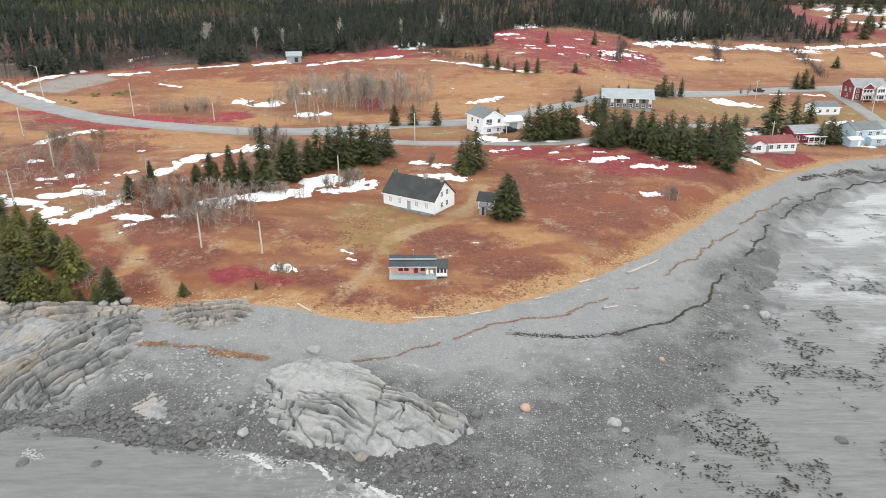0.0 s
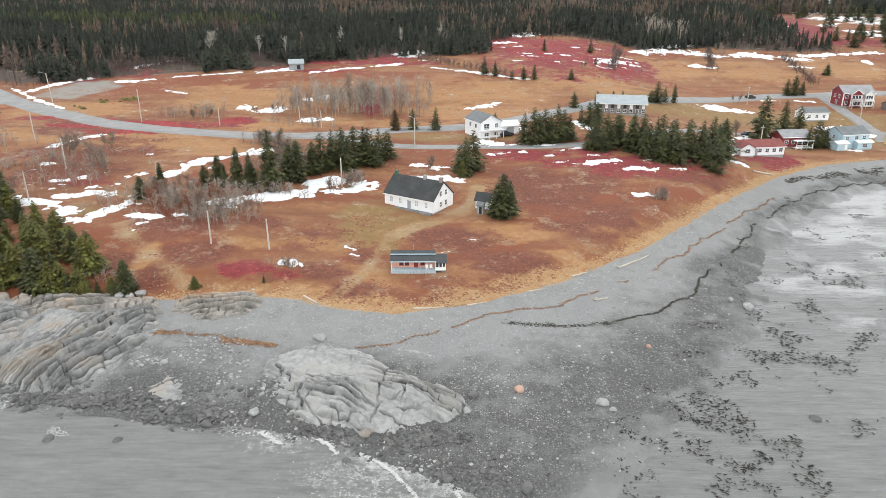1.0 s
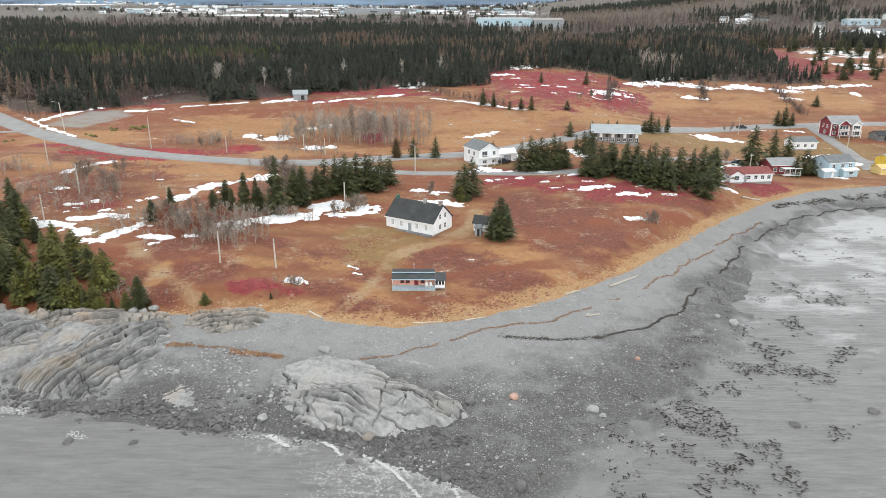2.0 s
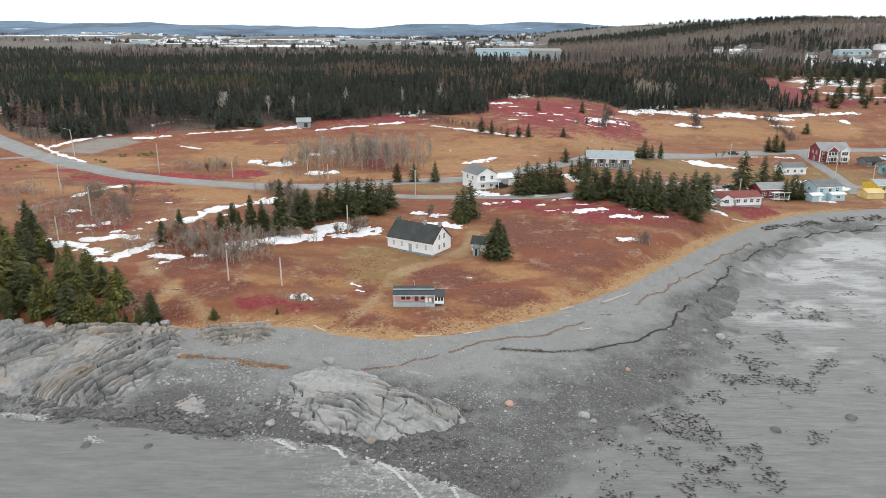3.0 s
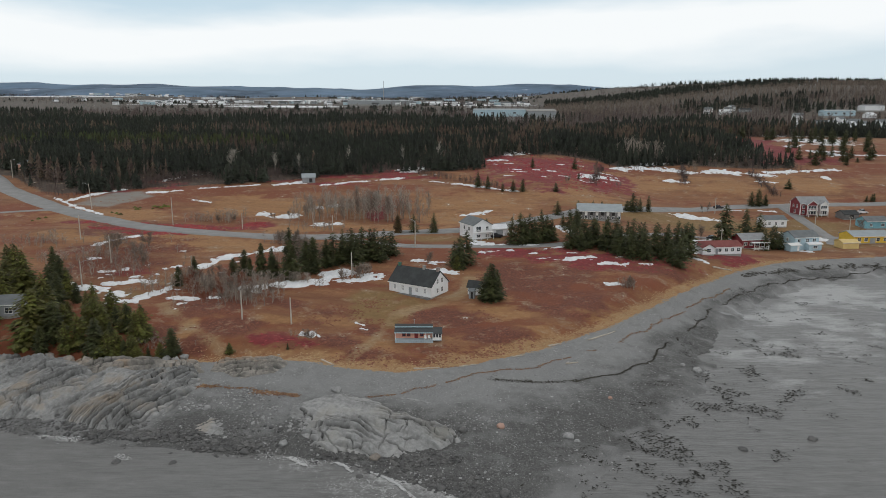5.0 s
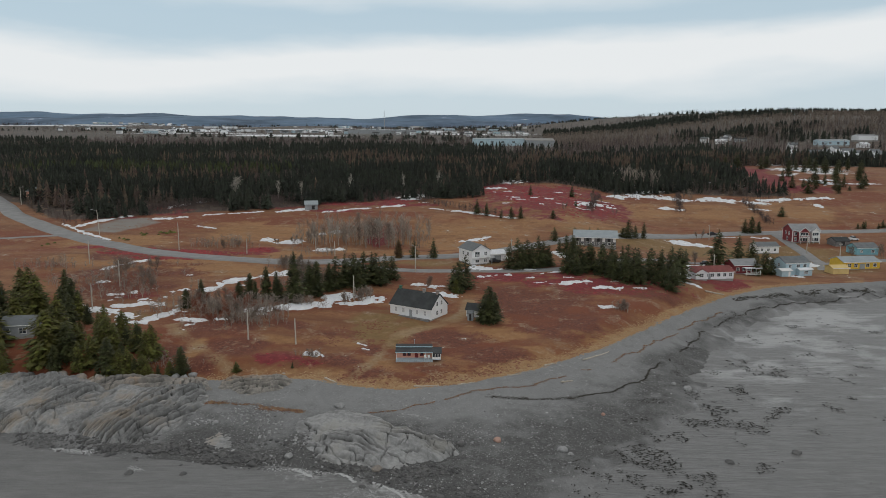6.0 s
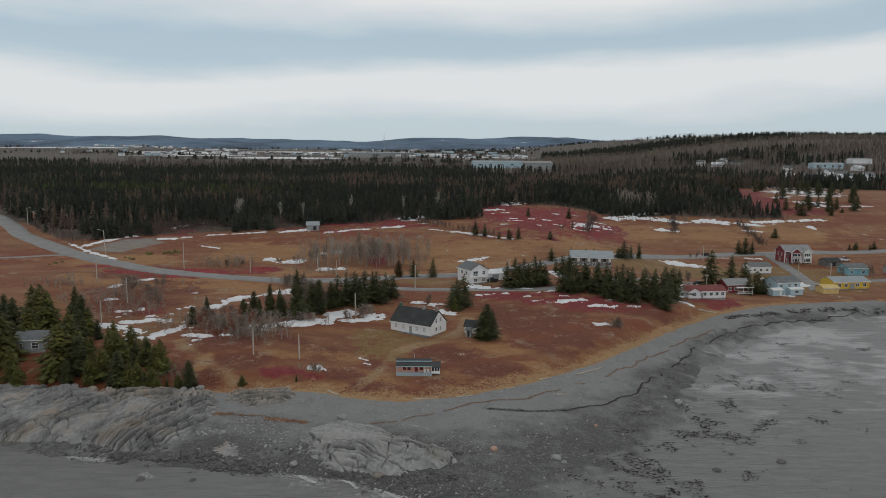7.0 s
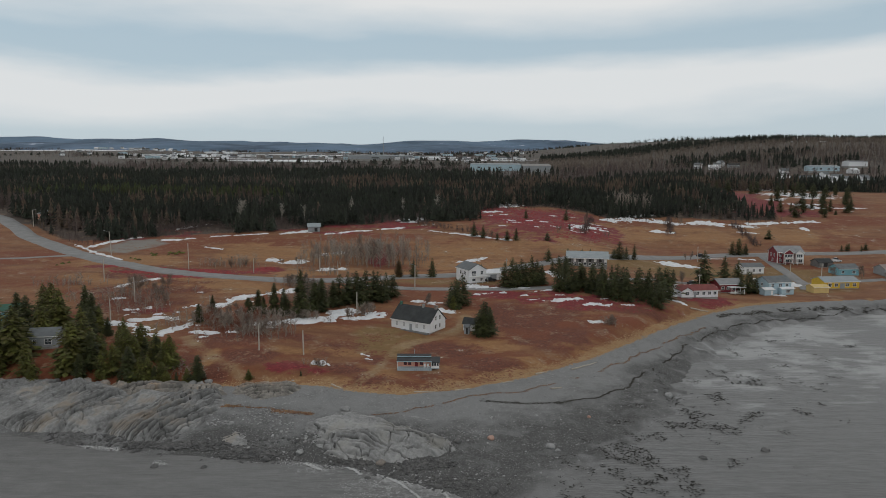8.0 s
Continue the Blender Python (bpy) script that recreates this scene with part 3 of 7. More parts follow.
def ragged(mask, x, y, seed, amount=1.0):
    """A mask broken up by noise at three scales."""
    n = 0.42 * noise2(x, y, 16, seed, 3) + 0.34 * noise2(x, y * 1.8, 4.5, seed + 1, 3) + 0.16 * noise2(x, y, 1.6, seed + 2, 2)
    return np.clip(mask + amount * n * (mask > 0.01) * step(0, 0.25, mask), 0, 1)


gx = spaced([(-4600, -1000, 120), (-1000, -330, 20), (-330, -125, 2.5), (-125, 95, 1.05), (95, 260, 1.6), (260, 1000, 18), (1000, 4600, 120)])
gy = spaced([(-900, -100, 80), (-100, 50, 6), (50, 125, 0.9), (125, 260, 1.3), (260, 480, 2.6), (480, 1100, 14), (1100, 4700, 70)])
PX, PY = np.meshgrid(gx, gy)
PZ = height(PX, PY)
g_grass, g_water = line_distance(GRASS, PX, PY), line_distance(WATER, PX, PY)
me = mesh_of("ground", np.stack([PX, PY, PZ], -1).reshape(-1, 3), grid_faces(len(gx), len(gy)), M_ground, True)
rocky = step(-48, -54, PX)
attribute(me, "land", step(-1.0, 1.0, g_grass))
attribute(me, "straw", ragged((1 - step(0.8, 6.6 - 4.0 * step(5, 50, PX), np.abs(g_grass - 1.0))) * step(-46, -38, PX) * (1 - 0.6 * step(80, 110, PX)), PX, PY, 313, 1.3))
attribute(me, "red", ragged(blobs(PX, PY, RED), PX, PY, 301, 1.5))
attribute(me, "brown", ragged(np.maximum(0.6 * blobs(PX, PY, BROWN), blobs(PX, PY, SCRUB)), PX, PY, 305))
attribute(me, "pale", ragged(blobs(PX, PY, PALE), PX, PY, 307))
attribute(me, "lawn", ragged(blobs(PX, PY, LAWN), PX, PY, 309))
tracks = np.maximum(1 - step(1.2, 3.0, near_line(TRACK, PX, PY)), 0.75 * (1 - step(0.8, 2.6, near_line(TRAIL, PX, PY))))
attribute(me, "track", 0.8 * ragged(np.maximum(tracks, 0.6 * (1 - step(0.3, 1.8, near_line(PATH_HOUSE, PX, PY)))), PX, PY, 317, 0.8))
woods = line_distance(FOREST, PX, PY)
bank_low = np.interp(PX, [-174, -156, -132, -109, -85, -70, -45, -25, 8, 20], [281, 294, 301, 311, 323, 335, 346, 356, 360, 372])
attribute(me, "wood", np.maximum(np.maximum(step(-6, 8, woods), 0.75 * step(0, 6, PY - bank_low) * step(-176, -170, PX) * step(14, 0, PX) * (PY < 420)) * (1 - step(850, 1100, PY)), step(130, 200, PX) * step(900, 1000, PY) * (1 - step(1600, 1750, PY))))
attribute(me, "far", step(800, 1050, PY))
attribute(me, "russet", np.clip(0.36 + 0.24 * (1 - step(150, 225, PY)) + 0.75 * noise2(PX, PY * 2.0, 30, 331, 4) + 0.3 * noise2(PX, PY * 2.5, 7, 333, 3), 0, 1))
attribute(me, "lot", step(-2, 2, inside([(-164, 262), (-160, 290), (-147, 293), (-136, 280), (-147, 258)], PX, PY)))
attribute(me, "snow", np.where(PY > 450, blobs(PX, PY, [(a, b, c * 1.2, d * (1.7 if b > 1400 else 1.0)) for a, b, c, d in FAR_SNOW]), 0))
attribute(me, "wet", ragged((1 - step(0.15, 0.80, np.clip(g_water, 0, None) / (np.clip(g_water, 0, None) + np.clip(-g_grass, 0, None) + 0.01))) * (1 - 0.5 * rocky), PX, PY, 321, 0.6))
attribute(me, "mud", ragged(step(11, -5, g_water) * step(8, 22, PX), PX, PY, 341, 1.0))
tagged(new("ground", me), "russet and tan spring field above a grey gravel shore", "ground", kind="structure")

# the sea: one sheet, thickened by foam where it meets the rocks
sx = spaced([(-4600, -300, 200), (-300, -110, 6), (-110, 130, 1.5), (130, 300, 6), (300, 4600, 200)])
sy = spaced([(-900, -100, 80), (-100, 30, 6), (30, 110, 1.5), (110, 200, 2.2), (200, 330, 5)])
WX, WY = np.meshgrid(sx, sy)
wd = line_distance(WATER, WX, WY)
WZ = 0.02 + 0.05 * noise2(WX, WY, 7, 21, 3)
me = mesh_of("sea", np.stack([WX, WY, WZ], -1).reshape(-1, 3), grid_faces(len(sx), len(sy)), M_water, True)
surf = blobs(WX, WY, [(-12, 61, 13, 6), (-4, 56, 12, 6), (-22, 66.5, 9, 3)]) * 0.55 + 0.40 * (1 - step(0, 3.0, -wd)) * step(12, 2, WX) * (0.6 + 0.6 * noise2(WX, WY, 8, 29, 3))
# where the pale reflection colour is laid over the flat
attribute(me, "sheen", np.clip(0.30 + 0.55 * noise2(WX, WY * 2.4, 24, 27, 4) + 0.35 * noise2(WX, WY * 2.0, 5.5, 28, 3) + 0.25 * step(110, 170, WY), 0, 1) * step(16, 46, WX) * (0.35 + 0.65 * step(75, 125, WY)))
# surf foam, plus streaks of sheen painted pale over the tidal flat
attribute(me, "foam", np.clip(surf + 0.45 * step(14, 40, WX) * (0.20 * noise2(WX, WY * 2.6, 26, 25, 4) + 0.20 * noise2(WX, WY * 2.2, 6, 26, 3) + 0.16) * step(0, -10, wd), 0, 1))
tagged(new("water", me), "calm grey sea with thin foam at the rocks", "water", kind="structure")


def strip(name, line, width, material, lift=0.06, wobble=0.0, spacing=1.5, seed=1):
    """A ribbon laid on the ground along a line, four points across, with its edges turned down."""
    pts = []
    for (ax, ay), (bx, by) in zip(line, line[1:]):
        n = max(1, int(math.hypot(bx - ax, by - ay) / spacing))
        pts += [(ax + (bx - ax) * k / n, ay + (by - ay) * k / n) for k in range(n)]
    pts = np.array(pts + [line[-1]], float)
    for _ in range(6):
        pts[1:-1] = (pts[:-2] + 2 * pts[1:-1] + pts[2:]) / 4
    way = np.gradient(pts, axis=0)
    way /= np.linalg.norm(way, axis=1)[:, None]
    side = np.stack([-way[:, 1], way[:, 0]], -1)
    w = width / 2 * (1 + wobble * noise2(pts[:, 0], pts[:, 1], 4.0, seed, 3))
    pts = pts + side * (wobble * noise2(pts[:, 0], pts[:, 1], 9.0, seed + 5, 3) * width * 0.6)[:, None]
    rows = []
    for k, dz in ((-1.0, -0.25), (-0.96, lift), (-0.33, lift + 0.02), (0.33, lift + 0.02), (0.96, lift), (1.0, -0.25)):
        p = pts + side * (k * w)[:, None]
        rows.append(np.column_stack([p, height(p[:, 0], p[:, 1]) + dz]))
    v = np.stack(rows, 1).reshape(-1, 3)
    return mesh_of(name, v, grid_faces(6, len(pts)), material, True)


ROAD_MAIN = [(-330, 420), (-262, 350), (-236, 322), (-217, 299), (-187, 271), (-163, 251), (-140, 235), (-118, 222), (-98, 214.5), (-81, 211), (-63, 209), (-44, 210), (-31, 214), (-20, 221), (-7, 224), (5, 226.5),
             (20, 235), (38, 251), (51, 262), (65, 274), (86, 288), (109, 302), (140, 313), (170, 318), (200, 321), (260, 328), (420, 345)]
ROAD_LOW = [(-44, 210), (-31, 204), (-18, 200.8), (-7, 200.3), (9, 201), (20, 199.5), (32, 201), (42, 203.5), (53, 212), (66, 224), (84, 236), (110, 243), (135, 247), (157, 250), (200, 262)]
tagged(new("road", strip("road", ROAD_MAIN, 9.0, M_road, 0.10)), "sun-bleached grey asphalt country road", "road", kind="structure")
tagged(new("road", strip("road", ROAD_LOW, 4.8, M_road, 0.09)), "narrow grey lane past the houses", "road", kind="structure")
tagged(new("driveway", strip("driveway", [(166, 316), (164, 300), (161, 280), (157, 250), (151, 236)], 5.5, M_road, 0.08)), "grey gravel driveway beside the red house", "road", kind="structure")
tagged(new("lane", strip("lane", [(-163, 251), (-185, 243), (-215, 236), (-260, 232)], 3.4, M_road, 0.08)), "narrow gravel lane off the main road", "road", kind="structure")

# the far hills
hx = np.linspace(-3600, 3600, 181)
for y0, base, amp, seed, name in ((4450, 205, 26, 31, "hills"), (3850, 165, 20, 32, "hills")):
    rows = []
    for k in range(6):
        f = k / 5
        crest = base + amp * noise2(hx, hx * 0 + y0, 520, seed, 4)
        rows.append(np.column_stack([hx, hx * 0 + y0 - 620 + 620 * f, 60 + (crest - 60) * math.sin(f * math.pi / 2) ** 0.8]))
    v = np.stack(rows, 0).reshape(-1, 3)
    tagged(new("backdrop_hills", mesh_of("backdrop_hills", v, grid_faces(len(hx), 6), M_hill, True)), "low wooded hills on the horizon, haze painted blue", "hills", kind="structure")


# ---- trees ----
def part(name, me, parent, label=""):
    ob = new(name, me)
    ob.parent = parent
    return tagged(ob, label)


def thing(name, x, y, z, rz, label, category, group=""):
    ob = new(name)
    ob.empty_display_size = 0.5
    ob.matrix_world = pose(x, y, z, 0, 0, rz)
    return tagged(ob, label, category, group)


def spruce_arrays(seed, tiers, per, spread=0.17):
    """Crown of a conifer one metre high: whorls of boughs, each a row of small drooping sprays."""
    rng = np.random.RandomState(seed)
    v, f = [], []
    lobe = rng.uniform(0.70, 1.22, 14)
    full = rng.uniform(0.42, 0.66)
    for k in range(tiers):
        h = 0.07 + 0.91 * (k / (tiers - 1)) ** 0.95
        r0 = 0.86 * spread * (1 - h) ** full * (1.0 if h > 0.16 else 0.82) * (1 + 0.13 * math.sin(h * 19 + seed * 2.1)) + 0.008
        start = rng.rand() * 6.28
        n_bough = max(4, int(per * (0.30 + 0.8 * r0 / spread)))
        for j in range(n_bough):
            a = start + 6.283 * j / n_bough + rng.normal() * 0.2
            r = r0 * rng.uniform(0.6, 1.16) * lobe[int(a / 6.283 * 14 + h * 9) % 14]
            z0 = h + rng.normal() * 0.010
            sag = rng.uniform(-0.05, 0.42)
            for e in (0.35, 0.58, 0.80, 1.0):
                b = a + rng.normal() * 0.22
                c, s = math.cos(b), math.sin(b)
                ln = (0.19 * r0 + 0.013) * rng.uniform(0.7, 1.35)
                w = ln * rng.uniform(0.42, 0.7)
                x, y = r * e * math.cos(a) + rng.normal() * 0.12 * r0, r * e * math.sin(a) + rng.normal() * 0.12 * r0
                z = z0 - sag * r * e + rng.normal() * 0.014
                n = len(v)
                v.append((x - c * ln * 0.6, y - s * ln * 0.6, z + ln * 0.20))
                v.append((x - s * w, y + c * w, z - ln * rng.uniform(0.0, 0.4)))
                v.append((x + c * ln, y + s * ln, z - ln * rng.uniform(0.25, 0.75)))
                v.append((x + s * w, y - c * w, z - ln * rng.uniform(0.0, 0.4)))
                f += [(n, n + 1, n + 2), (n, n + 2, n + 3)]
    return np.array(v), np.array(f)


def skirt_arrays(seed, tiers, sides, spread=0.17):
    """A far conifer one metre high: ragged skirts of boughs stacked up a narrow spire."""
    rng = np.random.RandomState(seed)
    v, f = [], []
    for k in range(tiers):
        q = k / tiers
        top = 0.10 + 0.90 * (k + 1.25) / (tiers + 0.25)
        low = 0.10 + 0.90 * k / (tiers + 0.25) - 0.03
        r = spread * (1 - q) ** 0.75 * rng.uniform(0.8, 1.2)
        n, ox, oy, a0 = len(v), rng.normal() * 0.012, rng.normal() * 0.012, rng.rand() * 6.28
        v.append((ox, oy, min(top, 1.0)))
        for j in range(2 * sides):
            a = a0 + 6.283 * j / (2 * sides) + rng.normal() * 0.12
            rr = r * (rng.uniform(0.85, 1.25) if j % 2 else rng.uniform(0.45, 0.7))
            v.append((ox + rr * math.cos(a), oy + rr * math.sin(a), low + rng.uniform(-0.03, 0.03) + (0.05 if j % 2 == 0 else 0.0)))
        f += [(n, n + 1 + j, n + 1 + (j + 1) % (2 * sides)) for j in range(2 * sides)]
    return np.array(v), np.array(f)


def tube_arrays(points, radii, sides=5):
    v, f = [], []
    for i, (p, r) in enumerate(zip(points, radii)):
        for j in range(sides):
            a = 6.283 * j / sides
            v.append((p[0] + r * math.cos(a), p[1] + r * math.sin(a), p[2]))
        if i:
            for j in range(sides):
                a, b = (i - 1) * sides + j, (i - 1) * sides + (j + 1) % sides
                f.append((a, b, b + sides, a + sides))
    return v, f


def bare_arrays(seed, branches, twigs, upright=0.9):
    """Limbs and twigs of a leafless tree one metre high, as thin three-sided spikes."""
    rng = np.random.RandomState(seed)
    v, f = [], []

    def spike(p, q, r):
        n = len(v)
        d = np.array(q) - np.array(p)
        side = np.cross(d, [0.3, 0.5, 0.8])
        side = side / (np.linalg.norm(side) + 1e-9) * r
        up = np.cross(d, side)
        up = up / (np.linalg.norm(up) + 1e-9) * r
        for o in (side, -0.5 * side + 0.87 * up, -0.5 * side - 0.87 * up):
            v.append(tuple(np.array(p) + o))
        v.append(tuple(q))
        f.extend([(n, n + 1, n + 3), (n + 1, n + 2, n + 3), (n + 2, n, n + 3)])

    spike((0, 0, 0), (rng.normal() * 0.02, rng.normal() * 0.02, 1.0), 0.016)
    for k in range(branches):
        z = rng.uniform(0.18, 0.8)
        a, l = rng.rand() * 6.28, rng.uniform(0.2, 0.38) * (1.15 - z * 0.6)
        q = np.array([math.cos(a) * l * (1 - 0.5 * upright), math.sin(a) * l * (1 - 0.5 * upright), z + l * upright])
        p = np.array([0, 0, z])
        spike(p, q, 0.008)
        for _ in range(twigs):
            g = rng.uniform(0.25, 0.9)
            b = p + (q - p) * g
            l2 = rng.uniform(0.08, 0.2)
            spike(b, b + np.array([rng.normal() * 0.5, rng.normal() * 0.5, 0.5 + 0.5 * rng.rand()]) * l2, 0.0045)
    return np.array(v), np.array(f)


def scatter(name, templates, spots, material, label, category, turn=True, squash=None):
    """Many small growths joined into one mesh: spots are rows of x, y, z, width and height."""
    rng = np.random.RandomState(len(spots))
    vs, fs, base = [], [], 0
    pick = rng.randint(0, len(templates), len(spots))
    ang = rng.rand(len(spots)) * 6.283
    for i, (tv, tf) in enumerate(templates):
        sel = np.where(pick == i)[0]
        if not len(sel):
            continue
        s = spots[sel]
        c, sn = np.cos(ang[sel])[:, None], np.sin(ang[sel])[:, None]
        x = (tv[None, :, 0] * c - tv[None, :, 1] * sn) * s[:, 3:4] + s[:, 0:1]
        y = (tv[None, :, 0] * sn + tv[None, :, 1] * c) * s[:, 3:4] + s[:, 1:2]
        z = tv[None, :, 2] * s[:, 4:5] + s[:, 2:3]
        vs.append(np.stack([x, y, z], -1).reshape(-1, 3))
        fs.append((tf[None] + (np.arange(len(sel)) * len(tv))[:, None, None] + base).reshape(-1, tf.shape[1]))
        base += len(sel) * len(tv)
    me = mesh_of(name, np.concatenate(vs), np.concatenate(fs), material)
    return tagged(new(name, me), label, category, kind="stuff")


def spruce_kind(seed, material, spread, tiers=28, per=16):
    """One conifer, a metre high, to be copied: tapered trunk and ragged crown."""
    rng = np.random.RandomState(seed)
    v, f = tube_arrays([(0, 0, -0.03), (rng.normal() * 0.004, 0, 0.4), (0, 0, 0.97)], [0.017, 0.011, 0.002], 6)
    trunk = mesh_of("trunk", v, f, M_bark, True)
    v, f = spruce_arrays(seed, tiers, per, spread)
    return trunk, mesh_of("crown", v, f, material)


KINDS = {
    "dark": [spruce_kind(40 + i, M_needle, s) for i, s in enumerate((0.21, 0.25, 0.28, 0.23, 0.26))],
    "olive": [spruce_kind(50 + i, M_olive, s, 23, 17) for i, s in enumerate((0.33, 0.38, 0.30))],
    "plain": [spruce_kind(150 + i, M_needle, s, 19, 12) for i, s in enumerate((0.25, 0.30, 0.35, 0.27, 0.31))],
    "brown": [spruce_kind(60, M_brownfir, 0.22)],
}


def conifer(x, y, h, tone, k, label, group):
    trunk, crown = KINDS[tone][k % len(KINDS[tone])]
    ob = thing("spruce_tree", x, y, ground_at(x, y) - 0.1, (k * 77) % 360, label, "tree", group)
    wide = 1.26 + 0.24 * math.sin(k * 2.7)
    h *= 0.95
    ob.scale = (h * wide, h * wide, h)
    part("trunk", trunk, ob)
    part("crown", crown, ob)
    return ob


# each stand: x, y and height of its trees
STAND_POINT = [(-90, 109, 15), (-81, 105.5, 9), (-73.5, 103.7, 10.8), (-66.2, 109.4, 10.2), (-57.5, 103.9, 8.4), (-85.5, 126.4, 8), (-78.3, 121, 8.4), (-92, 131, 7), (-90, 114, 16.5), (-85, 108.7, 11.7),
               (-92, 106, 4.5), (-98, 105.5, 5), (-62.3, 103.2, 3.8), (-79, 107, 9.7), (-86, 105, 7.7), (-69.6, 104.6, 7), (-46.2, 106.4, 3.3), (-34.1, 108.2, 2.0), (-64.5, 102.6, 4.2), (-67.5, 103.4, 5.2), (-60, 103.8, 4.6), (-71, 103.8, 7.4), (-75.5, 102.8, 4.0)]
STAND_POINT_BACK = [(-108, 115, 14), (-112, 110, 12), (-117, 120, 13), (-108, 127, 11), (-100, 133, 10), (-122, 113, 12), (-76, 112, 9), (-71, 113, 8), (-82, 117, 10),
                    (-115, 132, 12), (-125, 126, 12), (-108, 136, 13), (-101, 140, 11), (-113, 141, 14), (-120, 136, 12), (-97, 136, 10), (-128, 134, 13), (-106, 146, 12), (-119, 147, 12), (-95, 128, 11), (-135, 128, 12), (-132, 118, 12), (-116, 108, 9), (-121, 107, 10), (-93, 122, 10), (-66, 104, 6), (-112, 106, 10)]
STAND_SNOW = [(-73, 159.5, 6), (-73.3, 148.3, 6), (-59.2, 161.7, 7.4), (-53.4, 158.9, 10.4), (-49.8, 157.7, 7), (-44.3, 155.3, 16), (-41.8, 164.9, 10), (-39.5, 163.8, 11.4), (-56.7, 158.7, 6), (-61, 157, 6), (-51, 161, 8.5)]
STAND_ROAD = [(-35.5, 174.4, 11.2), (-33.9, 182.5, 10), (-31.3, 183, 10.4), (-27.4, 180.4, 11.8), (-25.2, 183.9, 10.8), (-23.7, 182.5, 11), (-20.9, 184.4, 10.2), (-18.9, 187.6, 8.6), (-28.5, 175.7, 10), (-37, 170.8, 9.6),
              (-33, 177, 9.5), (-30, 179, 10.5), (-22, 180, 8.5)]
STAND_HOUSE = [(3.4, 173.5, 10.7), (5.6, 178.2, 11.4), (1.8, 175.5, 8.5), (11.5, 141.7, 10.9), (13, 142.9, 9), (10.2, 143, 8), (-13.6, 221.9, 7.5), (-6, 222.1, 8.2), (14.1, 230.9, 4)]
STAND_VILLA = [(24.4, 201.9, 12), (28.1, 205.6, 10.7), (32, 205.8, 12.2), (36.1, 207.9, 8.5), (21.7, 203.7, 9.7), (25.8, 201.8, 10.1), (34.2, 207.8, 10), (29.5, 203, 10), (45.5, 259.9, 6.5), (54.9, 263.7, 6),
               (45.5, 227.5, 8.5), (48.7, 230.7, 7.5), (43.3, 230, 6.5), (50, 236, 7)]
STAND_LODGE = [(42.5, 201, 9.5), (46.5, 202, 10.5), (50.5, 203, 10), (54.5, 202, 11), (58, 204, 10.5), (44.9, 209, 9), (51, 209, 9)]
STAND_BIG = [(52.8, 196.6, 12.5), (44.1, 195.6, 10.5), (40.6, 197.3, 8.8), (58.8, 186.4, 11.1), (63.2, 186, 14), (66.5, 180, 9.5), (72.5, 180, 9.5), (74.4, 199.2, 14.5), (79.9, 206, 12), (55.9, 189.4, 10.3),
             (71.4, 202.1, 13.5), (49.1, 192.5, 12.2), (62.8, 191.3, 11.3), (57.7, 203.7, 10.4), (70.9, 184, 10), (80.2, 197.7, 11.6), (68, 193, 12), (54, 201, 11), (76, 190, 10.5), (66, 199, 11.5), (47, 199, 9), (60, 197, 11), (64, 205, 11), (50, 205, 9.5), (72, 193, 11), (56, 194, 9), (69, 188, 9)]
STAND_VILLAGE = [(82.9, 281.7, 9.3), (91.4, 286.8, 8.2), (80.1, 280.8, 5.2), (106.3, 232.5, 16.5), (123, 253.5, 12.5), (130.5, 257.3, 10), (118.1, 223.4, 8.6), (122.6, 226.4, 9.8), (125.3, 226.7, 7.6), (94, 233.4, 6.7),
                 (90.1, 228.4, 5.5), (151, 316.1, 8.1), (154.7, 316.6, 9.6), (158.9, 318.1, 6.5), (64.4, 279.2, 3.2), (68.7, 281.5, 3.3), (174.4, 313, 3.8), (215.8, 329, 3.7), (219.3, 330, 4.4), (87, 285, 6.6)]
STAND_RISE = [(243, 478, 9), (252, 446, 8), (246, 452, 7), (262, 468, 11), (266, 462, 9), (258, 500, 10), (268, 446, 7), (232, 560, 12), (248, 575, 13), (262, 560, 12), (276, 540, 12), (284, 530, 13), (296, 520, 12), (300, 545, 12), (290, 556, 11), (316, 560, 12), (330, 550, 12), (272, 572, 12), (310, 575, 12), (225, 585, 12), (262, 440, 9), (274, 452, 10), (283, 446, 9), (292, 458, 10), (278, 470, 11), (300, 480, 11), (312, 500, 12), (288, 490, 11), (306, 520, 12), (324, 520, 12)]
STAND_FIELD = [(13.3, 315.4, 8.5), (30.2, 306, 6.2), (34.9, 305.7, 6.9), (51.2, 306.7, 4.8), (25.1, 306.1, 4.2), (73.2, 384.6, 7.5), (69.3, 347.1, 3.9), (47.2, 376.8, 6.6), (187, 354.4, 6.2), (18.1, 312.2, 7.7),
               (237.4, 427.2, 11.8), (257.5, 427.4, 8.2), (237, 449.5, 9.5), (270.6, 438, 3.8), (226, 328, 4), (230, 331, 4.6), (222, 333, 4)]
more = np.random.RandomState(23)
STAND_POINT_FILL = [(float(px_), float(py_), float(ph_)) for px_, py_, ph_ in zip(more.uniform(-128, -64, 44), more.uniform(104.5, 124, 44), more.uniform(5, 11, 44))
                    if abs(px_ + 104 - 0.605 * (122 - py_)) > 4.5 and py_ < 116 - (px_ + 64) * 0.25 and py_ > 99 - (px_ + 72) * 0.16]
count = 0
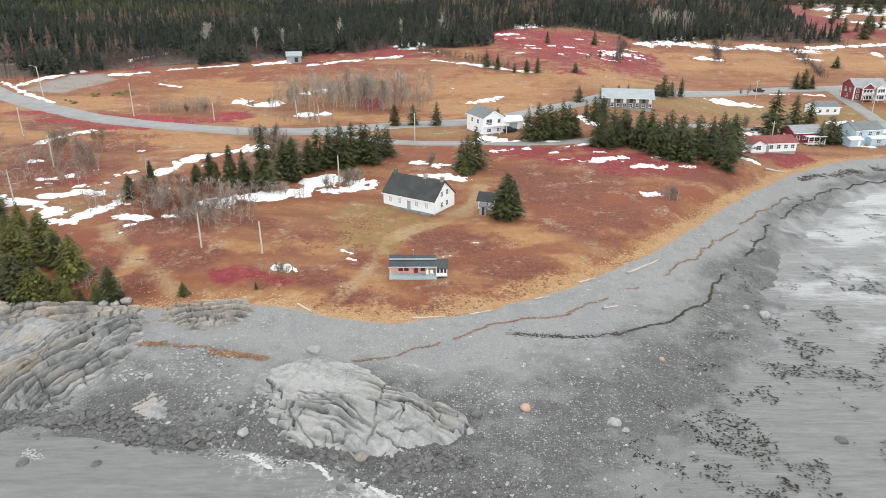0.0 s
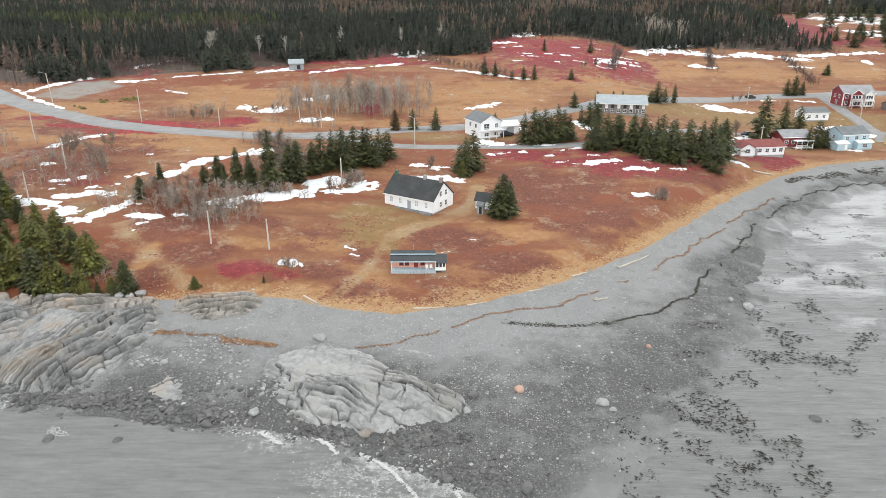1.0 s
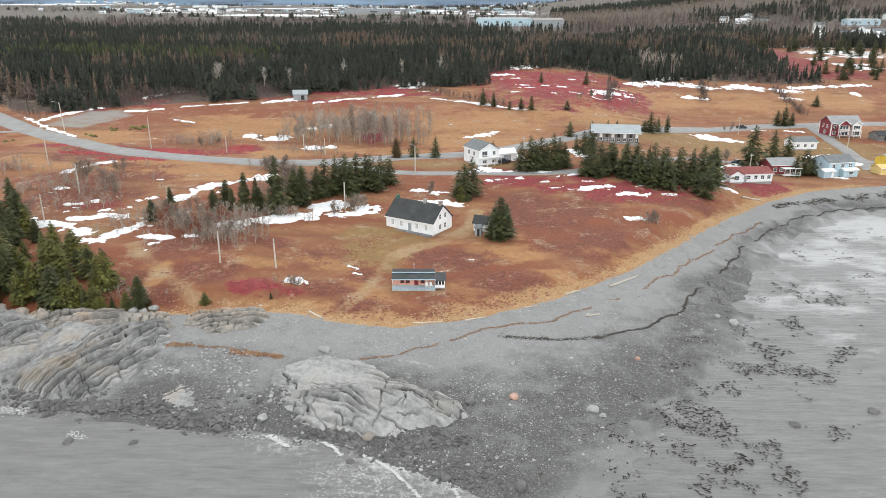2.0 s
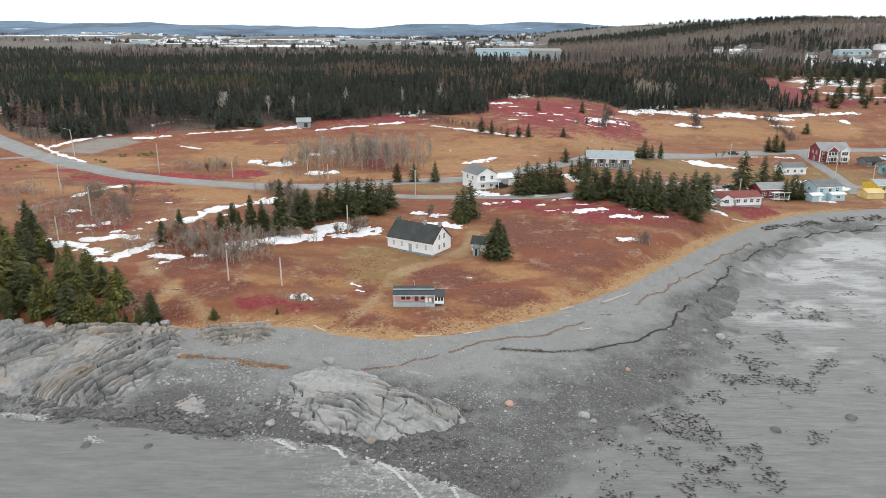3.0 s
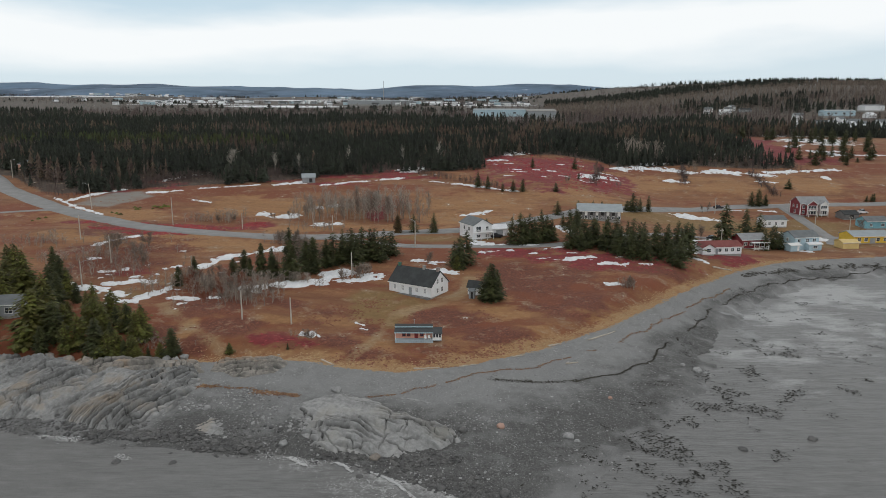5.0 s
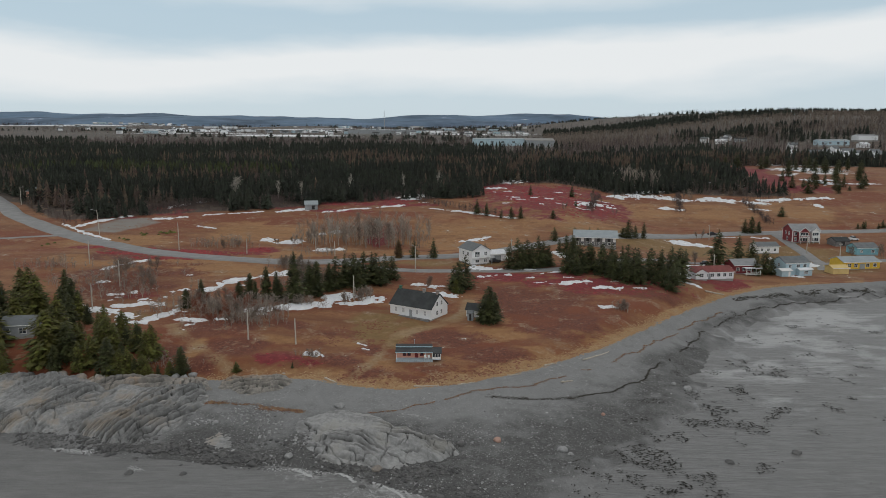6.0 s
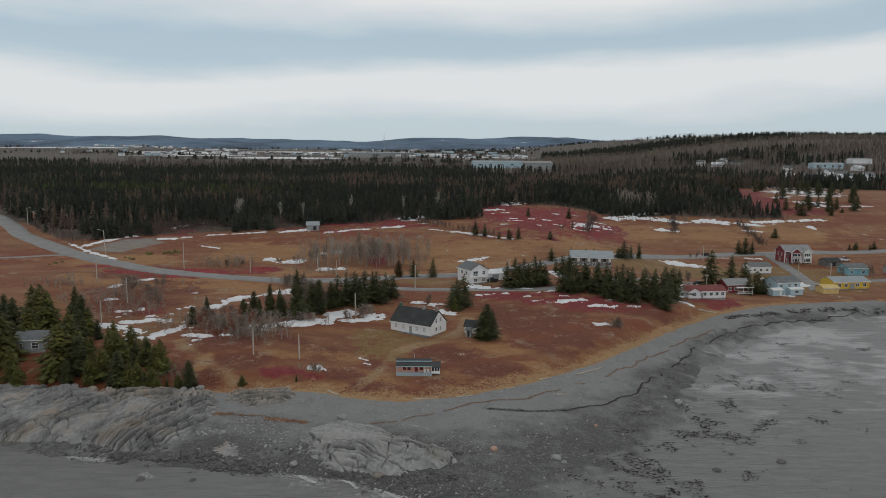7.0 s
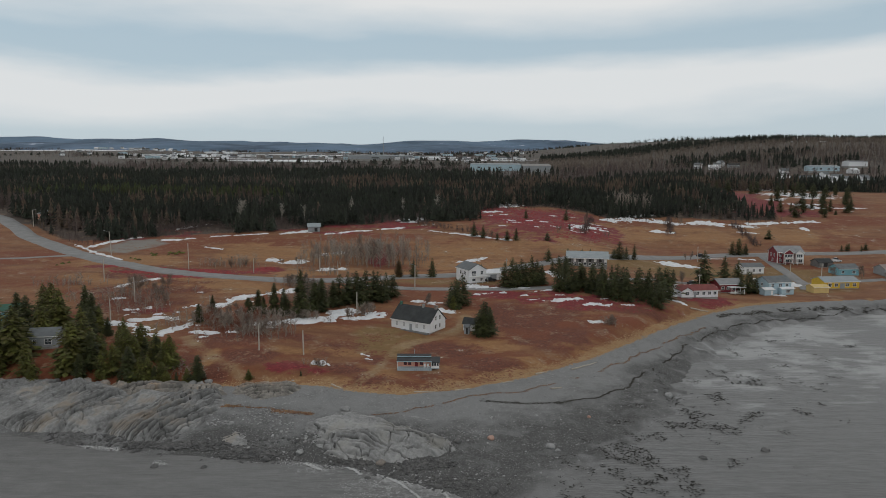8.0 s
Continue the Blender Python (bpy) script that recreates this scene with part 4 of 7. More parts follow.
for stand, label, group in (
        (STAND_POINT, "dense green spruce on the rocky point above the shore", "trees on the rocky point"),
        (STAND_POINT_BACK, "dark spruce among the trees on the point", "trees on the rocky point"),
        (STAND_POINT_FILL, "bushy spruce crowding the rocky point", "trees on the rocky point"),
        (STAND_SNOW, "narrow dark spruce standing behind old snow", "trees behind the snow bank"),
        (STAND_ROAD, "dark green spruce in a close row by the lane", "trees by the lane"),
        (STAND_HOUSE, "bushy dark spruce standing alone in the field", "trees near the farmhouse"),
        (STAND_VILLA, "tall dark spruce beside the white house", "trees beside the white house"),
        (STAND_LODGE, "tall dark spruce before the long building", "trees before the long building"),
        (STAND_BIG, "tall dark spruce in a thick stand", "thick stand of spruce"),
        (STAND_VILLAGE, "dark spruce between the village houses", "village trees"),
        (STAND_RISE, "dark spruce on the red scrub slope", "trees on the red slope"),
        (STAND_FIELD, "small spruce scattered over the scrub field", "field trees")):
    for i, (x, y, h) in enumerate(stand):
        count += 1
        tone = "olive" if stand in (STAND_POINT, STAND_POINT_BACK, STAND_POINT_FILL) and i % 5 in (0, 1, 3) else ("dark" if y < 172 else "plain")
        if group == "trees on the rocky point" and x > -100:
            h *= 0.84
        if stand is STAND_BIG:
            h *= 0.74 + 0.32 * (0.5 + 0.5 * math.sin(i * 4.3))
            if i % 6 == 5:
                continue
        conifer(x, y, h, tone, count, label, group)
conifer(-19.4, 221, 7.5, "brown", 3, "rust-brown dying spruce by the road", "trees near the farmhouse")
conifer(2.6, 171.6, 5.0, "olive", 4, "low pale green cedar in front of a dark spruce", "trees near the farmhouse")

# ---- the forest: thousands of trees that nobody could count ----
rng = np.random.RandomState(5)
near_kind = [skirt_arrays(70 + i, 7, 4, 0.185 + 0.014 * i) for i in range(6)]
far_kind = [skirt_arrays(80 + i, 4, 3, 0.20 + 0.02 * i) for i in range(4)]
clump_kind = [skirt_arrays(90 + i, 3, 3, 0.30) for i in range(3)]
bare_near = [bare_arrays(20 + i, 8, 2) for i in range(5)]
bare_far = [bare_arrays(30 + i, 9, 1) for i in range(4)]
bare_bush = [bare_arrays(35 + i, 13, 5, 0.72) for i in range(4)]


def wedge(n, y0, y1):
    """Random places ahead, in the part of the plan that opens out from the shore."""
    y = np.sqrt(rng.uniform(y0 ** 2, y1 ** 2, n))
    return rng.uniform(-1, 1, n) * (0.72 * y + 70), y


def rows_of(x, y, h, wide):
    return np.column_stack([x, y, height(x, y) - 0.2, h * wide, h])


x, y = wedge(23000, 295, 640)
d = line_distance(FOREST, x, y)
clear = (d > 0) & (near_line(ROAD_MAIN, x, y) > 9) & (np.hypot((x + 235) / 9, (y - 356) / 6) > 1)
leafless = 0.85 * noise2(x, y, 60, 14, 3) + 0.35 * rng.rand(len(x)) + 0.9 * (1 - step(0, 14, d)) * (rng.rand(len(x)) - 0.2) + 0.75 * step(480, 620, y) * rng.rand(len(x)) - 0.45 * step(90, 140, x)
keep = clear.copy()
tall = (7.5 + 6.5 * rng.rand(len(x)) ** 1.3 + 2.5 * noise2(x, y, 38, 33, 2)) * (0.72 + 0.28 * step(0, 14, d))
larch = keep & (leafless < 0.55) & (noise2(x, y, 45, 24, 2) + 0.7 * rng.rand(len(x)) > 1.1 - 0.55 * step(470, 580, y))
scatter("larches", near_kind, rows_of(x[larch], y[larch], tall[larch] * 1.08, rng.uniform(0.7, 1.0, larch.sum())), M_larch, "brown leafless larches among the spruce", "forest")
green = keep & (leafless < 0.55) & ~larch & (np.hypot((x + 225) / 110, (y - 470) / 26) < 1)
scatter("pines", far_kind, rows_of(x[green], y[green], tall[green] * 0.9, rng.uniform(0.9, 1.2, green.sum())), M_pine, "strip of yellow-green pines within the forest", "forest")
keep = keep & ~larch & ~green
s = keep & (leafless < 0.55) & (y > 440)
scatter("forest", far_kind, rows_of(x[s], y[s], tall[s], rng.uniform(0.8, 1.15, s.sum())), M_forest, "dense dark spruce forest on the slope", "forest")
s = keep & (leafless < 0.55) & (y <= 440)
scatter("forest", near_kind, rows_of(x[s], y[s], tall[s], rng.uniform(0.8, 1.15, s.sum())), M_forest, "dense dark spruce forest behind the fields", "forest")
s = clear & ~larch & ~green & (leafless >= 0.55)
scatter("bare_woods", bare_far, rows_of(x[s], y[s], tall[s] * 0.85, rng.uniform(0.9, 1.3, s.sum())), M_woods, "grey leafless trees at the forest edge", "woods")
# low bare scrub along the front of the forest
fx = rng.uniform(-230, 330, 1700)
fy = np.interp(fx, [p[0] for p in FOREST], [p[1] for p in FOREST]) + rng.normal(size=1700) * 6 - 3
s = (near_line(ROAD_MAIN, fx, fy) > 8) & (noise2(fx, fy, 22, 19, 3) > -0.35)
fh = rng.uniform(1.5, 4.5, s.sum())
scatter("edge_scrub", bare_far, rows_of(fx[s], fy[s], fh, np.full(s.sum(), 1.6)), M_woods, "low purplish-brown scrub before the forest", "scrub")
# scrub on the bank between the field and the trees
fx = rng.uniform(-174, 20, 8000)
lower = np.interp(fx, [-174, -156, -132, -109, -85, -70, -45, -25, 8, 20], [281, 294, 301, 311, 323, 335, 346, 356, 360, 372])
upper = np.interp(fx, [p[0] for p in FOREST], [p[1] for p in FOREST])
fy = lower + (upper + 10 - lower) * rng.rand(8000)
s = noise2(fx, fy, 14, 119, 3) > -0.45
fh = rng.uniform(0.8, 2.2, s.sum()) + 2.6 * rng.rand(s.sum()) * step(0.25, 0.7, ((fy - lower) / (upper + 10 - lower))[s])
scatter("edge_scrub", bare_far, rows_of(fx[s], fy[s], fh, np.full(s.sum(), 1.5)), M_woods, "purplish-brown scrub on the bank below the forest", "scrub")
k = rng.rand(len(fx)) < 0.055 * (noise2(fx, fy, 26, 121, 2) > -0.1)
scatter("forest", near_kind, rows_of(fx[k], fy[k], rng.uniform(5, 12, k.sum()), rng.uniform(0.9, 1.3, k.sum())), M_forest, "dark spruce standing in the brush", "forest")
fx, fy = rng.normal(131, 7, 60), rng.normal(456, 9, 60)
scatter("bare_woods", bare_near, rows_of(fx, fy, rng.uniform(9, 14, 60), np.full(60, 1.3)), M_haze, "pale bare birches among the dark spruce", "woods")
x, y = wedge(8500, 600, 1150)
room = (np.hypot((x - 430) / 75, (y - 745) / 70) > 1) & (np.hypot((x - 500) / 80, (y - 890) / 45) > 1) & (np.hypot((x - 400) / 50, (y - 1000) / 50) > 1) & (np.hypot((x - 90) / 62, (y - 930) / 34) > 1) & (line_distance(FOREST, x, y) > 0)
x, y = x[room], y[room]
leafless = noise2(x, y, 130, 15, 3) + 0.35 * rng.rand(len(x)) + 0.25 + 0.5 * step(800, 1050, y) + 0.35 * step(150, 260, x)
s = leafless < 0.62
scatter("forest", far_kind, rows_of(x[s], y[s], rng.uniform(10, 16, s.sum()), rng.uniform(0.9, 1.4, s.sum())), M_forest, "far dark spruce forest", "forest")
s = ~s
scatter("bare_woods", bare_far, rows_of(x[s], y[s], rng.uniform(9, 14, s.sum()), rng.uniform(1.2, 1.8, s.sum())), M_woods, "far grey leafless woods", "woods")
x = rng.uniform(160, 1350, 9000)
y = rng.uniform(980, 1650, 9000)
s = (x < 0.72 * y + 70) & (x > 130 + 0.12 * (y - 980))
dark = s & (noise2(x, y * 1.5, 200, 18, 3) + 0.7 * step(1440, 1560, y) + 0.35 * step(600, 900, x) > 0.30)
scatter("forest", far_kind, rows_of(x[dark], y[dark], rng.uniform(10, 18, dark.sum()), rng.uniform(0.9, 1.5, dark.sum())), M_forest, "dark spruce woods on the rise above the bay", "forest")
s = s & ~dark
scatter("bare_woods", bare_far, rows_of(x[s], y[s], rng.uniform(9, 13, s.sum()), rng.uniform(1.5, 2.4, s.sum())), M_twig, "band of grey leafless trees on the rise", "woods")
x, y = wedge(8500, 1150, 3600)
cover = noise2(x, y, 260, 16, 4)
s = (cover > 0.12) & ((x < 160) | (y > 1650))
dark = s & (noise2(x, y * 2.2, 260, 17, 3) > 0.12)
scatter("forest", clump_kind, rows_of(x[dark], y[dark], rng.uniform(6, 12, dark.sum()), rng.uniform(1.6, 3.0, dark.sum())), M_forest, "scattered dark woods beyond the town", "forest")
s = s & ~dark
scatter("bare_woods", bare_far, rows_of(x[s], y[s], rng.uniform(10, 15, s.sum()), rng.uniform(2.0, 3.2, s.sum())), M_woods, "far grey leafless woods round the town", "woods")


# ---- rock, stones, weed and snow ----
def outcrop(poly, strike, rise, material, label, seed, size=3.0, cell=0.2, bed=2.4, scarp=0.5, smooth_back=0.0, cracks=()):
    """A ledge of tilted beds: each bed rises gently and breaks off in a scarp, cut by cross joints and by the given long cracks."""
    xs, ys = np.array([p[0] for p in poly]), np.array([p[1] for p in poly])
    X, Y = np.meshgrid(np.arange(xs.min() - 2, xs.max() + 2, cell), np.arange(ys.min() - 2, ys.max() + 2, cell))
    r = np.random.RandomState(seed)
    d = inside(poly, X, Y) + 0.7 + 0.9 * noise2(X, Y, 4, seed + 1, 4)
    a = radians(strike)
    wx, wy = X + 0.7 * noise2(X, Y, 4.5, seed + 7, 4), Y + 0.7 * noise2(X, Y, 4.5, seed + 8, 4)
    u, v = wx * math.cos(a) + wy * math.sin(a), -wx * math.sin(a) + wy * math.cos(a)
    # beds: v grows inland, so that each scarp looks to the sea
    amount = np.clip(0.62 + 1.0 * noise2(u / 2.6, v, 3.6, seed + 3, 3), 0.12, 1.4) * (1 - smooth_back * step(0.30, 0.75, (Y - ys.min()) / (ys.max() - ys.min())))

    def beds(period, sharp, shift):
        k = v / period + 0.32 * noise2(u / 3.0, v, 4.0, seed + shift, 3) + shift
        k = k - np.floor(k)
        return np.where(k < sharp, k / sharp, (1 - k) / (1 - sharp)), k

    b1, k1 = beds(bed, 0.10, 11)
    b2, k2 = beds(max(bed * 0.37, 0.85), 0.18, 12)
    b3, k3 = beds(max(bed * 0.2, 0.55), 0.3, 13)
    # cross joints split the beds into slabs
    row = np.floor(v / bed + 0.32 * noise2(u / 3.0, v, 4.0, seed + 11, 3) + 11).astype(int)
    span = size * (1.1 + 0.5 * np.sin(row * 2.3 + seed))
    k4 = u / span + 0.25 * noise2(X, Y, 2.5, seed + 5, 3) + row * 0.37
    column = np.floor(k4).astype(int)
    gap = np.minimum(k4 - np.floor(k4), np.ceil(k4) - k4) * span
    joint = (1 - step(0.04, 0.26, gap)) * step(-0.1, 0.25, noise2(X, Y, 3.5, seed + 6, 2))
    own = (row - row.min()) * 1000 + (column - column.min())
    lift = np.random.RandomState(seed + 40).uniform(-0.5, 0.5, 4096)[own % 4096]
    groove = np.zeros(X.shape)
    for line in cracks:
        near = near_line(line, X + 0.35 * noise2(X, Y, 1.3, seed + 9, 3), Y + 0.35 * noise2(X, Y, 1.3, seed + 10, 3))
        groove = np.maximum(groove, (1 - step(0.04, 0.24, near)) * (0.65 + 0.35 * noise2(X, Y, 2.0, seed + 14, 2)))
    body = rise * step(-0.2, 4.2, d) * (0.85 + 0.25 * noise2(X, Y, 8, seed + 2, 3))
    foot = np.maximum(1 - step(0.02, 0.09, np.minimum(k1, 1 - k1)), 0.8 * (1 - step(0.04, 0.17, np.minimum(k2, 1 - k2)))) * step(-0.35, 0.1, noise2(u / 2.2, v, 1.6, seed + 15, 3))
    rugged = 0.17 * noise2(u / 1.8, v, 1.1, seed + 4, 4) + 0.06 * noise2(X, Y, 0.5, seed + 16, 2)
    top = scarp * amount * b1 + 0.5 * scarp * amount * b2 + 0.22 * scarp * b3 * amount - 0.5 * foot * np.minimum(amount, 0.9) + 0.35 * scarp * lift * np.minimum(amount, 0.6) + rugged - 0.45 * joint * np.minimum(amount + 0.15, 0.8) - 0.6 * groove
    Z = height(X, Y) + body + step(0, 1.0, d) * top - 0.25
    Z = np.where(d < 0, height(X, Y) - 0.30 - np.minimum(-d, 1) * 0.5, Z)
    ob = thing("rock_outcrop", 0, 0, 0, 0, label, "rock")
    quads = grid_faces(X.shape[1], X.shape[0])
    points, block = np.stack([X, Y, Z], -1).reshape(-1, 3), own.ravel()
    # mask for the shade painted into grooves, joints and scarp feet
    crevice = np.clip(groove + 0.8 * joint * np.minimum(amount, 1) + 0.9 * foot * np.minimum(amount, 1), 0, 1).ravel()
    live = (d.ravel()[quads] > -0.9).any(1)
    quads = quads[live]
    owner = block[quads[:, 0]]
    order = np.argsort(owner, kind="stable")
    quads, owner = quads[order], owner[order]
    cuts = np.r_[0, np.flatnonzero(np.diff(owner)) + 1, len(owner)]
    for i0, i1 in zip(cuts[:-1], cuts[1:]):
        used, back = np.unique(quads[i0:i1], return_inverse=True)
        slab = mesh_of("slab", points[used], back.reshape(-1, 4), material, False)
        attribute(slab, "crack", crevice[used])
        part("slab", slab, ob)
    return ob


def ledge_material(name, light, dark, stain):
    m, nn, ll, bsdf = nodes_of(name)
    geo = nn.new("ShaderNodeNewGeometry")
    pos = geo.outputs["Position"]
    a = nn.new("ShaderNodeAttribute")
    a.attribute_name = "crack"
    fine, big = add_noise(nn, ll, pos, 1.1, 9, 0.75), add_noise(nn, ll, pos, 0.16, 4, 0.6)
    k = add_math(nn, ll, "ADD", add_math(nn, ll, "MULTIPLY", big, 0.5), add_math(nn, ll, "MULTIPLY", fine, 0.5))
    col = add_ramp(nn, ll, k, 0.40, 0.58, dark, light)
    col = add_mix(nn, ll, add_ramp(nn, ll, big, 0.54, 0.68), col, stain)
    # crevice shade put into the base colour, broken up by fine noise
    crack_shade = add_math(nn, ll, "MULTIPLY", a.outputs["Fac"], add_ramp(nn, ll, fine, 0.25, 0.5))
    ll.new(add_mix(nn, ll, crack_shade, col, (0.05, 0.049, 0.046)), bsdf.inputs["Base Color"])
    bsdf.inputs["Roughness"].default_value = 0.85
    add_bump(nn, ll, bsdf, fine, 0.9, 0.30)
    return m


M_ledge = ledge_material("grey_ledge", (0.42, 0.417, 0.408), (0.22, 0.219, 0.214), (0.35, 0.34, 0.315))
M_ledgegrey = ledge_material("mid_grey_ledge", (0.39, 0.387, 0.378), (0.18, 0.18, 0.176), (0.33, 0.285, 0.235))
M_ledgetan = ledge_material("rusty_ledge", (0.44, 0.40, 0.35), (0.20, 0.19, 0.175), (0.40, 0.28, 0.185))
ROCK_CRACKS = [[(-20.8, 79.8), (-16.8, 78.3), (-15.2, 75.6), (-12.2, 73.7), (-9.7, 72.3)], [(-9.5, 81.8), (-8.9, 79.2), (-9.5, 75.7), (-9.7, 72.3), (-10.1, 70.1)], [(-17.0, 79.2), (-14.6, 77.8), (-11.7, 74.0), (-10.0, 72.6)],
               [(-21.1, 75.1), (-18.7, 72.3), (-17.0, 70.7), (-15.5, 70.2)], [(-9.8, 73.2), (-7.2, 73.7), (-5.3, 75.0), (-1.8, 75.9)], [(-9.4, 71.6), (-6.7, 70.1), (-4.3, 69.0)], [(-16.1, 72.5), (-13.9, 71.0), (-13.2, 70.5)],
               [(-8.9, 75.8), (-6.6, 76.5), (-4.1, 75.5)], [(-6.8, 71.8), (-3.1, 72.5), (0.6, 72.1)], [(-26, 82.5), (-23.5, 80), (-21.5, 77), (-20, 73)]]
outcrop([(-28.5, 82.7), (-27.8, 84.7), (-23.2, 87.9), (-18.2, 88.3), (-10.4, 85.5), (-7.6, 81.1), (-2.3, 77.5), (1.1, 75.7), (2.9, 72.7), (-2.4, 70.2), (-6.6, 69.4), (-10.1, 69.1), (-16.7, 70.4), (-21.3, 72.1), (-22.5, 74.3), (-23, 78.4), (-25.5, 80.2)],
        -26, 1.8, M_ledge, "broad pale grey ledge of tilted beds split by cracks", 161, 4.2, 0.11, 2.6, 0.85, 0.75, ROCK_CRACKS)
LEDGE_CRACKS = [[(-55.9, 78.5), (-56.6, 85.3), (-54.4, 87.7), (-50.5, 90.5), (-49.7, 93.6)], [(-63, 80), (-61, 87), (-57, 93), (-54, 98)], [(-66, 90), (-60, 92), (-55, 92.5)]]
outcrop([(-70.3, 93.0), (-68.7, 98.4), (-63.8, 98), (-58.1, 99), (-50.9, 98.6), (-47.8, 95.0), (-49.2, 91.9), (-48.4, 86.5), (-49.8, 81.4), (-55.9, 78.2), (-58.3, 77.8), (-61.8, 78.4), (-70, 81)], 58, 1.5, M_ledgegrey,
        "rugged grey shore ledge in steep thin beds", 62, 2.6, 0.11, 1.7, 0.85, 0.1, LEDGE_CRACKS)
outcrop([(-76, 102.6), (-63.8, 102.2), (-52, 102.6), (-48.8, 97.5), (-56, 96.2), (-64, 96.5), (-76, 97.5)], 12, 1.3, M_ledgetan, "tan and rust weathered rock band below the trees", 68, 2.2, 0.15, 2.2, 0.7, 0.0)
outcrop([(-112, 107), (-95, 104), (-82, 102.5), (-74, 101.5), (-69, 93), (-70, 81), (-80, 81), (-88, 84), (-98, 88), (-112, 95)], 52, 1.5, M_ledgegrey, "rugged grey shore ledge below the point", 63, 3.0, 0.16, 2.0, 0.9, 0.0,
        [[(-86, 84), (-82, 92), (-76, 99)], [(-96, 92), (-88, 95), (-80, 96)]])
outcrop([(-47.2, 99), (-46.2, 103.4), (-38.8, 105.8), (-35.9, 106), (-32.6, 102.5), (-34.2, 97.6), (-37.4, 96), (-42.4, 96)], 14, 0.8, M_ledgetan, "low broken ledge at the edge of the grass", 64, 2.4, 0.17, 1.5, 0.6)
outcrop([(-10, 87), (-6, 89), (0, 86.5), (2, 84), (-4, 84)], -20, 0.45, M_ledge, "small pale ledge half buried in shingle", 65, 3.0, 0.2, 1.6, 0.3, 0.5)
outcrop([(-43.2, 78.1), (-41.4, 80.8), (-38.8, 79), (-38, 75.9), (-41.0, 75.2)], 40, 0.8, M_ledgegrey, "small grey hump of rock in the shingle", 66, 2.0, 0.16, 1.2, 0.5)
outcrop([(-38, 96), (-32, 96.5), (-29, 93.6), (-35, 93)], 10, 0.3, M_ledge, "flat pale slab in the upper beach", 67, 3.0, 0.2, 1.8, 0.2, 0.5)


def stone_arrays(seed, flat=0.6):
    """An uneven low-sided stone about one metre across."""
    bm = bmesh.new()
    bmesh.ops.create_icosphere(bm, subdivisions=1, radius=0.5)
    rng = np.random.RandomState(seed)
    k = rng.normal(size=3)
    v = np.array([p.co for p in bm.verts])
    v *= (1 + 0.22 * np.sin(v @ k * 5 + seed) + 0.10 * rng.normal(size=len(v)))[:, None]
    v[:, 2] *= flat
    f = np.array([[p.index for p in q.verts] for q in bm.faces])
    bm.free()
    return v, f


stones = [stone_arrays(i) for i in range(6)]
pebbles = [(np.array([(0.5, 0, 0), (0, 0.42, 0.02), (-0.48, 0.05, 0), (0.03, -0.44, 0), (0.05, 0.02, 0.33)]), np.array([(0, 1, 4), (1, 2, 4), (2, 3, 4), (3, 0, 4)])),
           (np.array([(0.45, 0.1, 0), (-0.1, 0.5, 0.03), (-0.5, -0.1, 0), (0.1, -0.4, 0), (-0.05, 0.05, 0.28)]), np.array([(0, 1, 4), (1, 2, 4), (2, 3, 4), (3, 0, 4)]))]


def frond_arrays(seed):
    """A flat ragged clump of weed, its tips spread over the sand."""
    r = np.random.RandomState(seed)
    n = 11
    ang = np.arange(n) * 6.283 / n + r.normal(size=n) * 0.15
    rad = np.where(np.arange(n) % 2 == 0, r.uniform(0.45, 0.8, n), r.uniform(0.12, 0.3, n))
    v = np.column_stack([np.cos(ang) * rad * 1.3, np.sin(ang) * rad * 0.8, r.uniform(0.0, 0.04, n)])
    v = np.vstack([v, [[0, 0, 0.16]]])
    return v, np.array([(j, (j + 1) % n, n) for j in range(n)])


mats = [frond_arrays(i) for i in range(6)]


def strew(n, box, size, sink=0.3, test=None, seed=1, low=-9.0):
    """Stones strewn over a stretch of the plan."""
    r = np.random.RandomState(seed)
    x, y = r.uniform(box[0], box[1], n), r.uniform(box[2], box[3], n)
    keep = np.ones(n, bool) if test is None else test(x, y, r)
    x, y = x[keep], y[keep]
    s = size[0] + (size[1] - size[0]) * r.rand(len(x)) ** 3.0
    return np.column_stack([x, y, np.maximum(height(x, y), low) - s * 0.12 * sink, s, s])


def on_beach(x, y, r):
    g, w = line_distance(GRASS, x, y), line_distance(WATER, x, y)
    return (g < -0.5) & (w > -1) & (noise2(x, y, 7, 44, 3) + r.rand(len(x)) * 0.8 > 0.25)


def at_waterline(x, y, r):
    w = line_distance(WATER, x, y)
    return (w > -1.4) & (w < 8) & (r.rand(len(x)) < 1.1 - np.abs(w - 2) / 6.5) & (noise2(x, y, 5, 45, 3) > -0.35)


def tide_flat(x, y, r):
    w = line_distance(WATER, x, y)
    clump = blobs(x, y, WEED)
    dens = 0.75 * noise2(x, y, 5.5, 46, 4) + 0.35 * noise2(x, y, 1.8, 48, 2) + 0.95 * clump
    return (w > -34) & (w < 9) & (dens + 0.12 * r.normal(size=len(x)) > 0.44 + 0.008 * np.abs(w + 3)) & (x > 12)


scatter("shingle", pebbles, strew(46000, (-48, 130, 60, 212), (0.07, 0.34), test=on_beach, seed=3), M_stone, "pale grey beach stones strewn over the shingle", "stones")


def cobble_belt(x, y, r):
    g = line_distance(GRASS, x, y)
    return (g < -0.8) & (g > -7) & (noise2(x, y, 6, 49, 3) > -0.2)


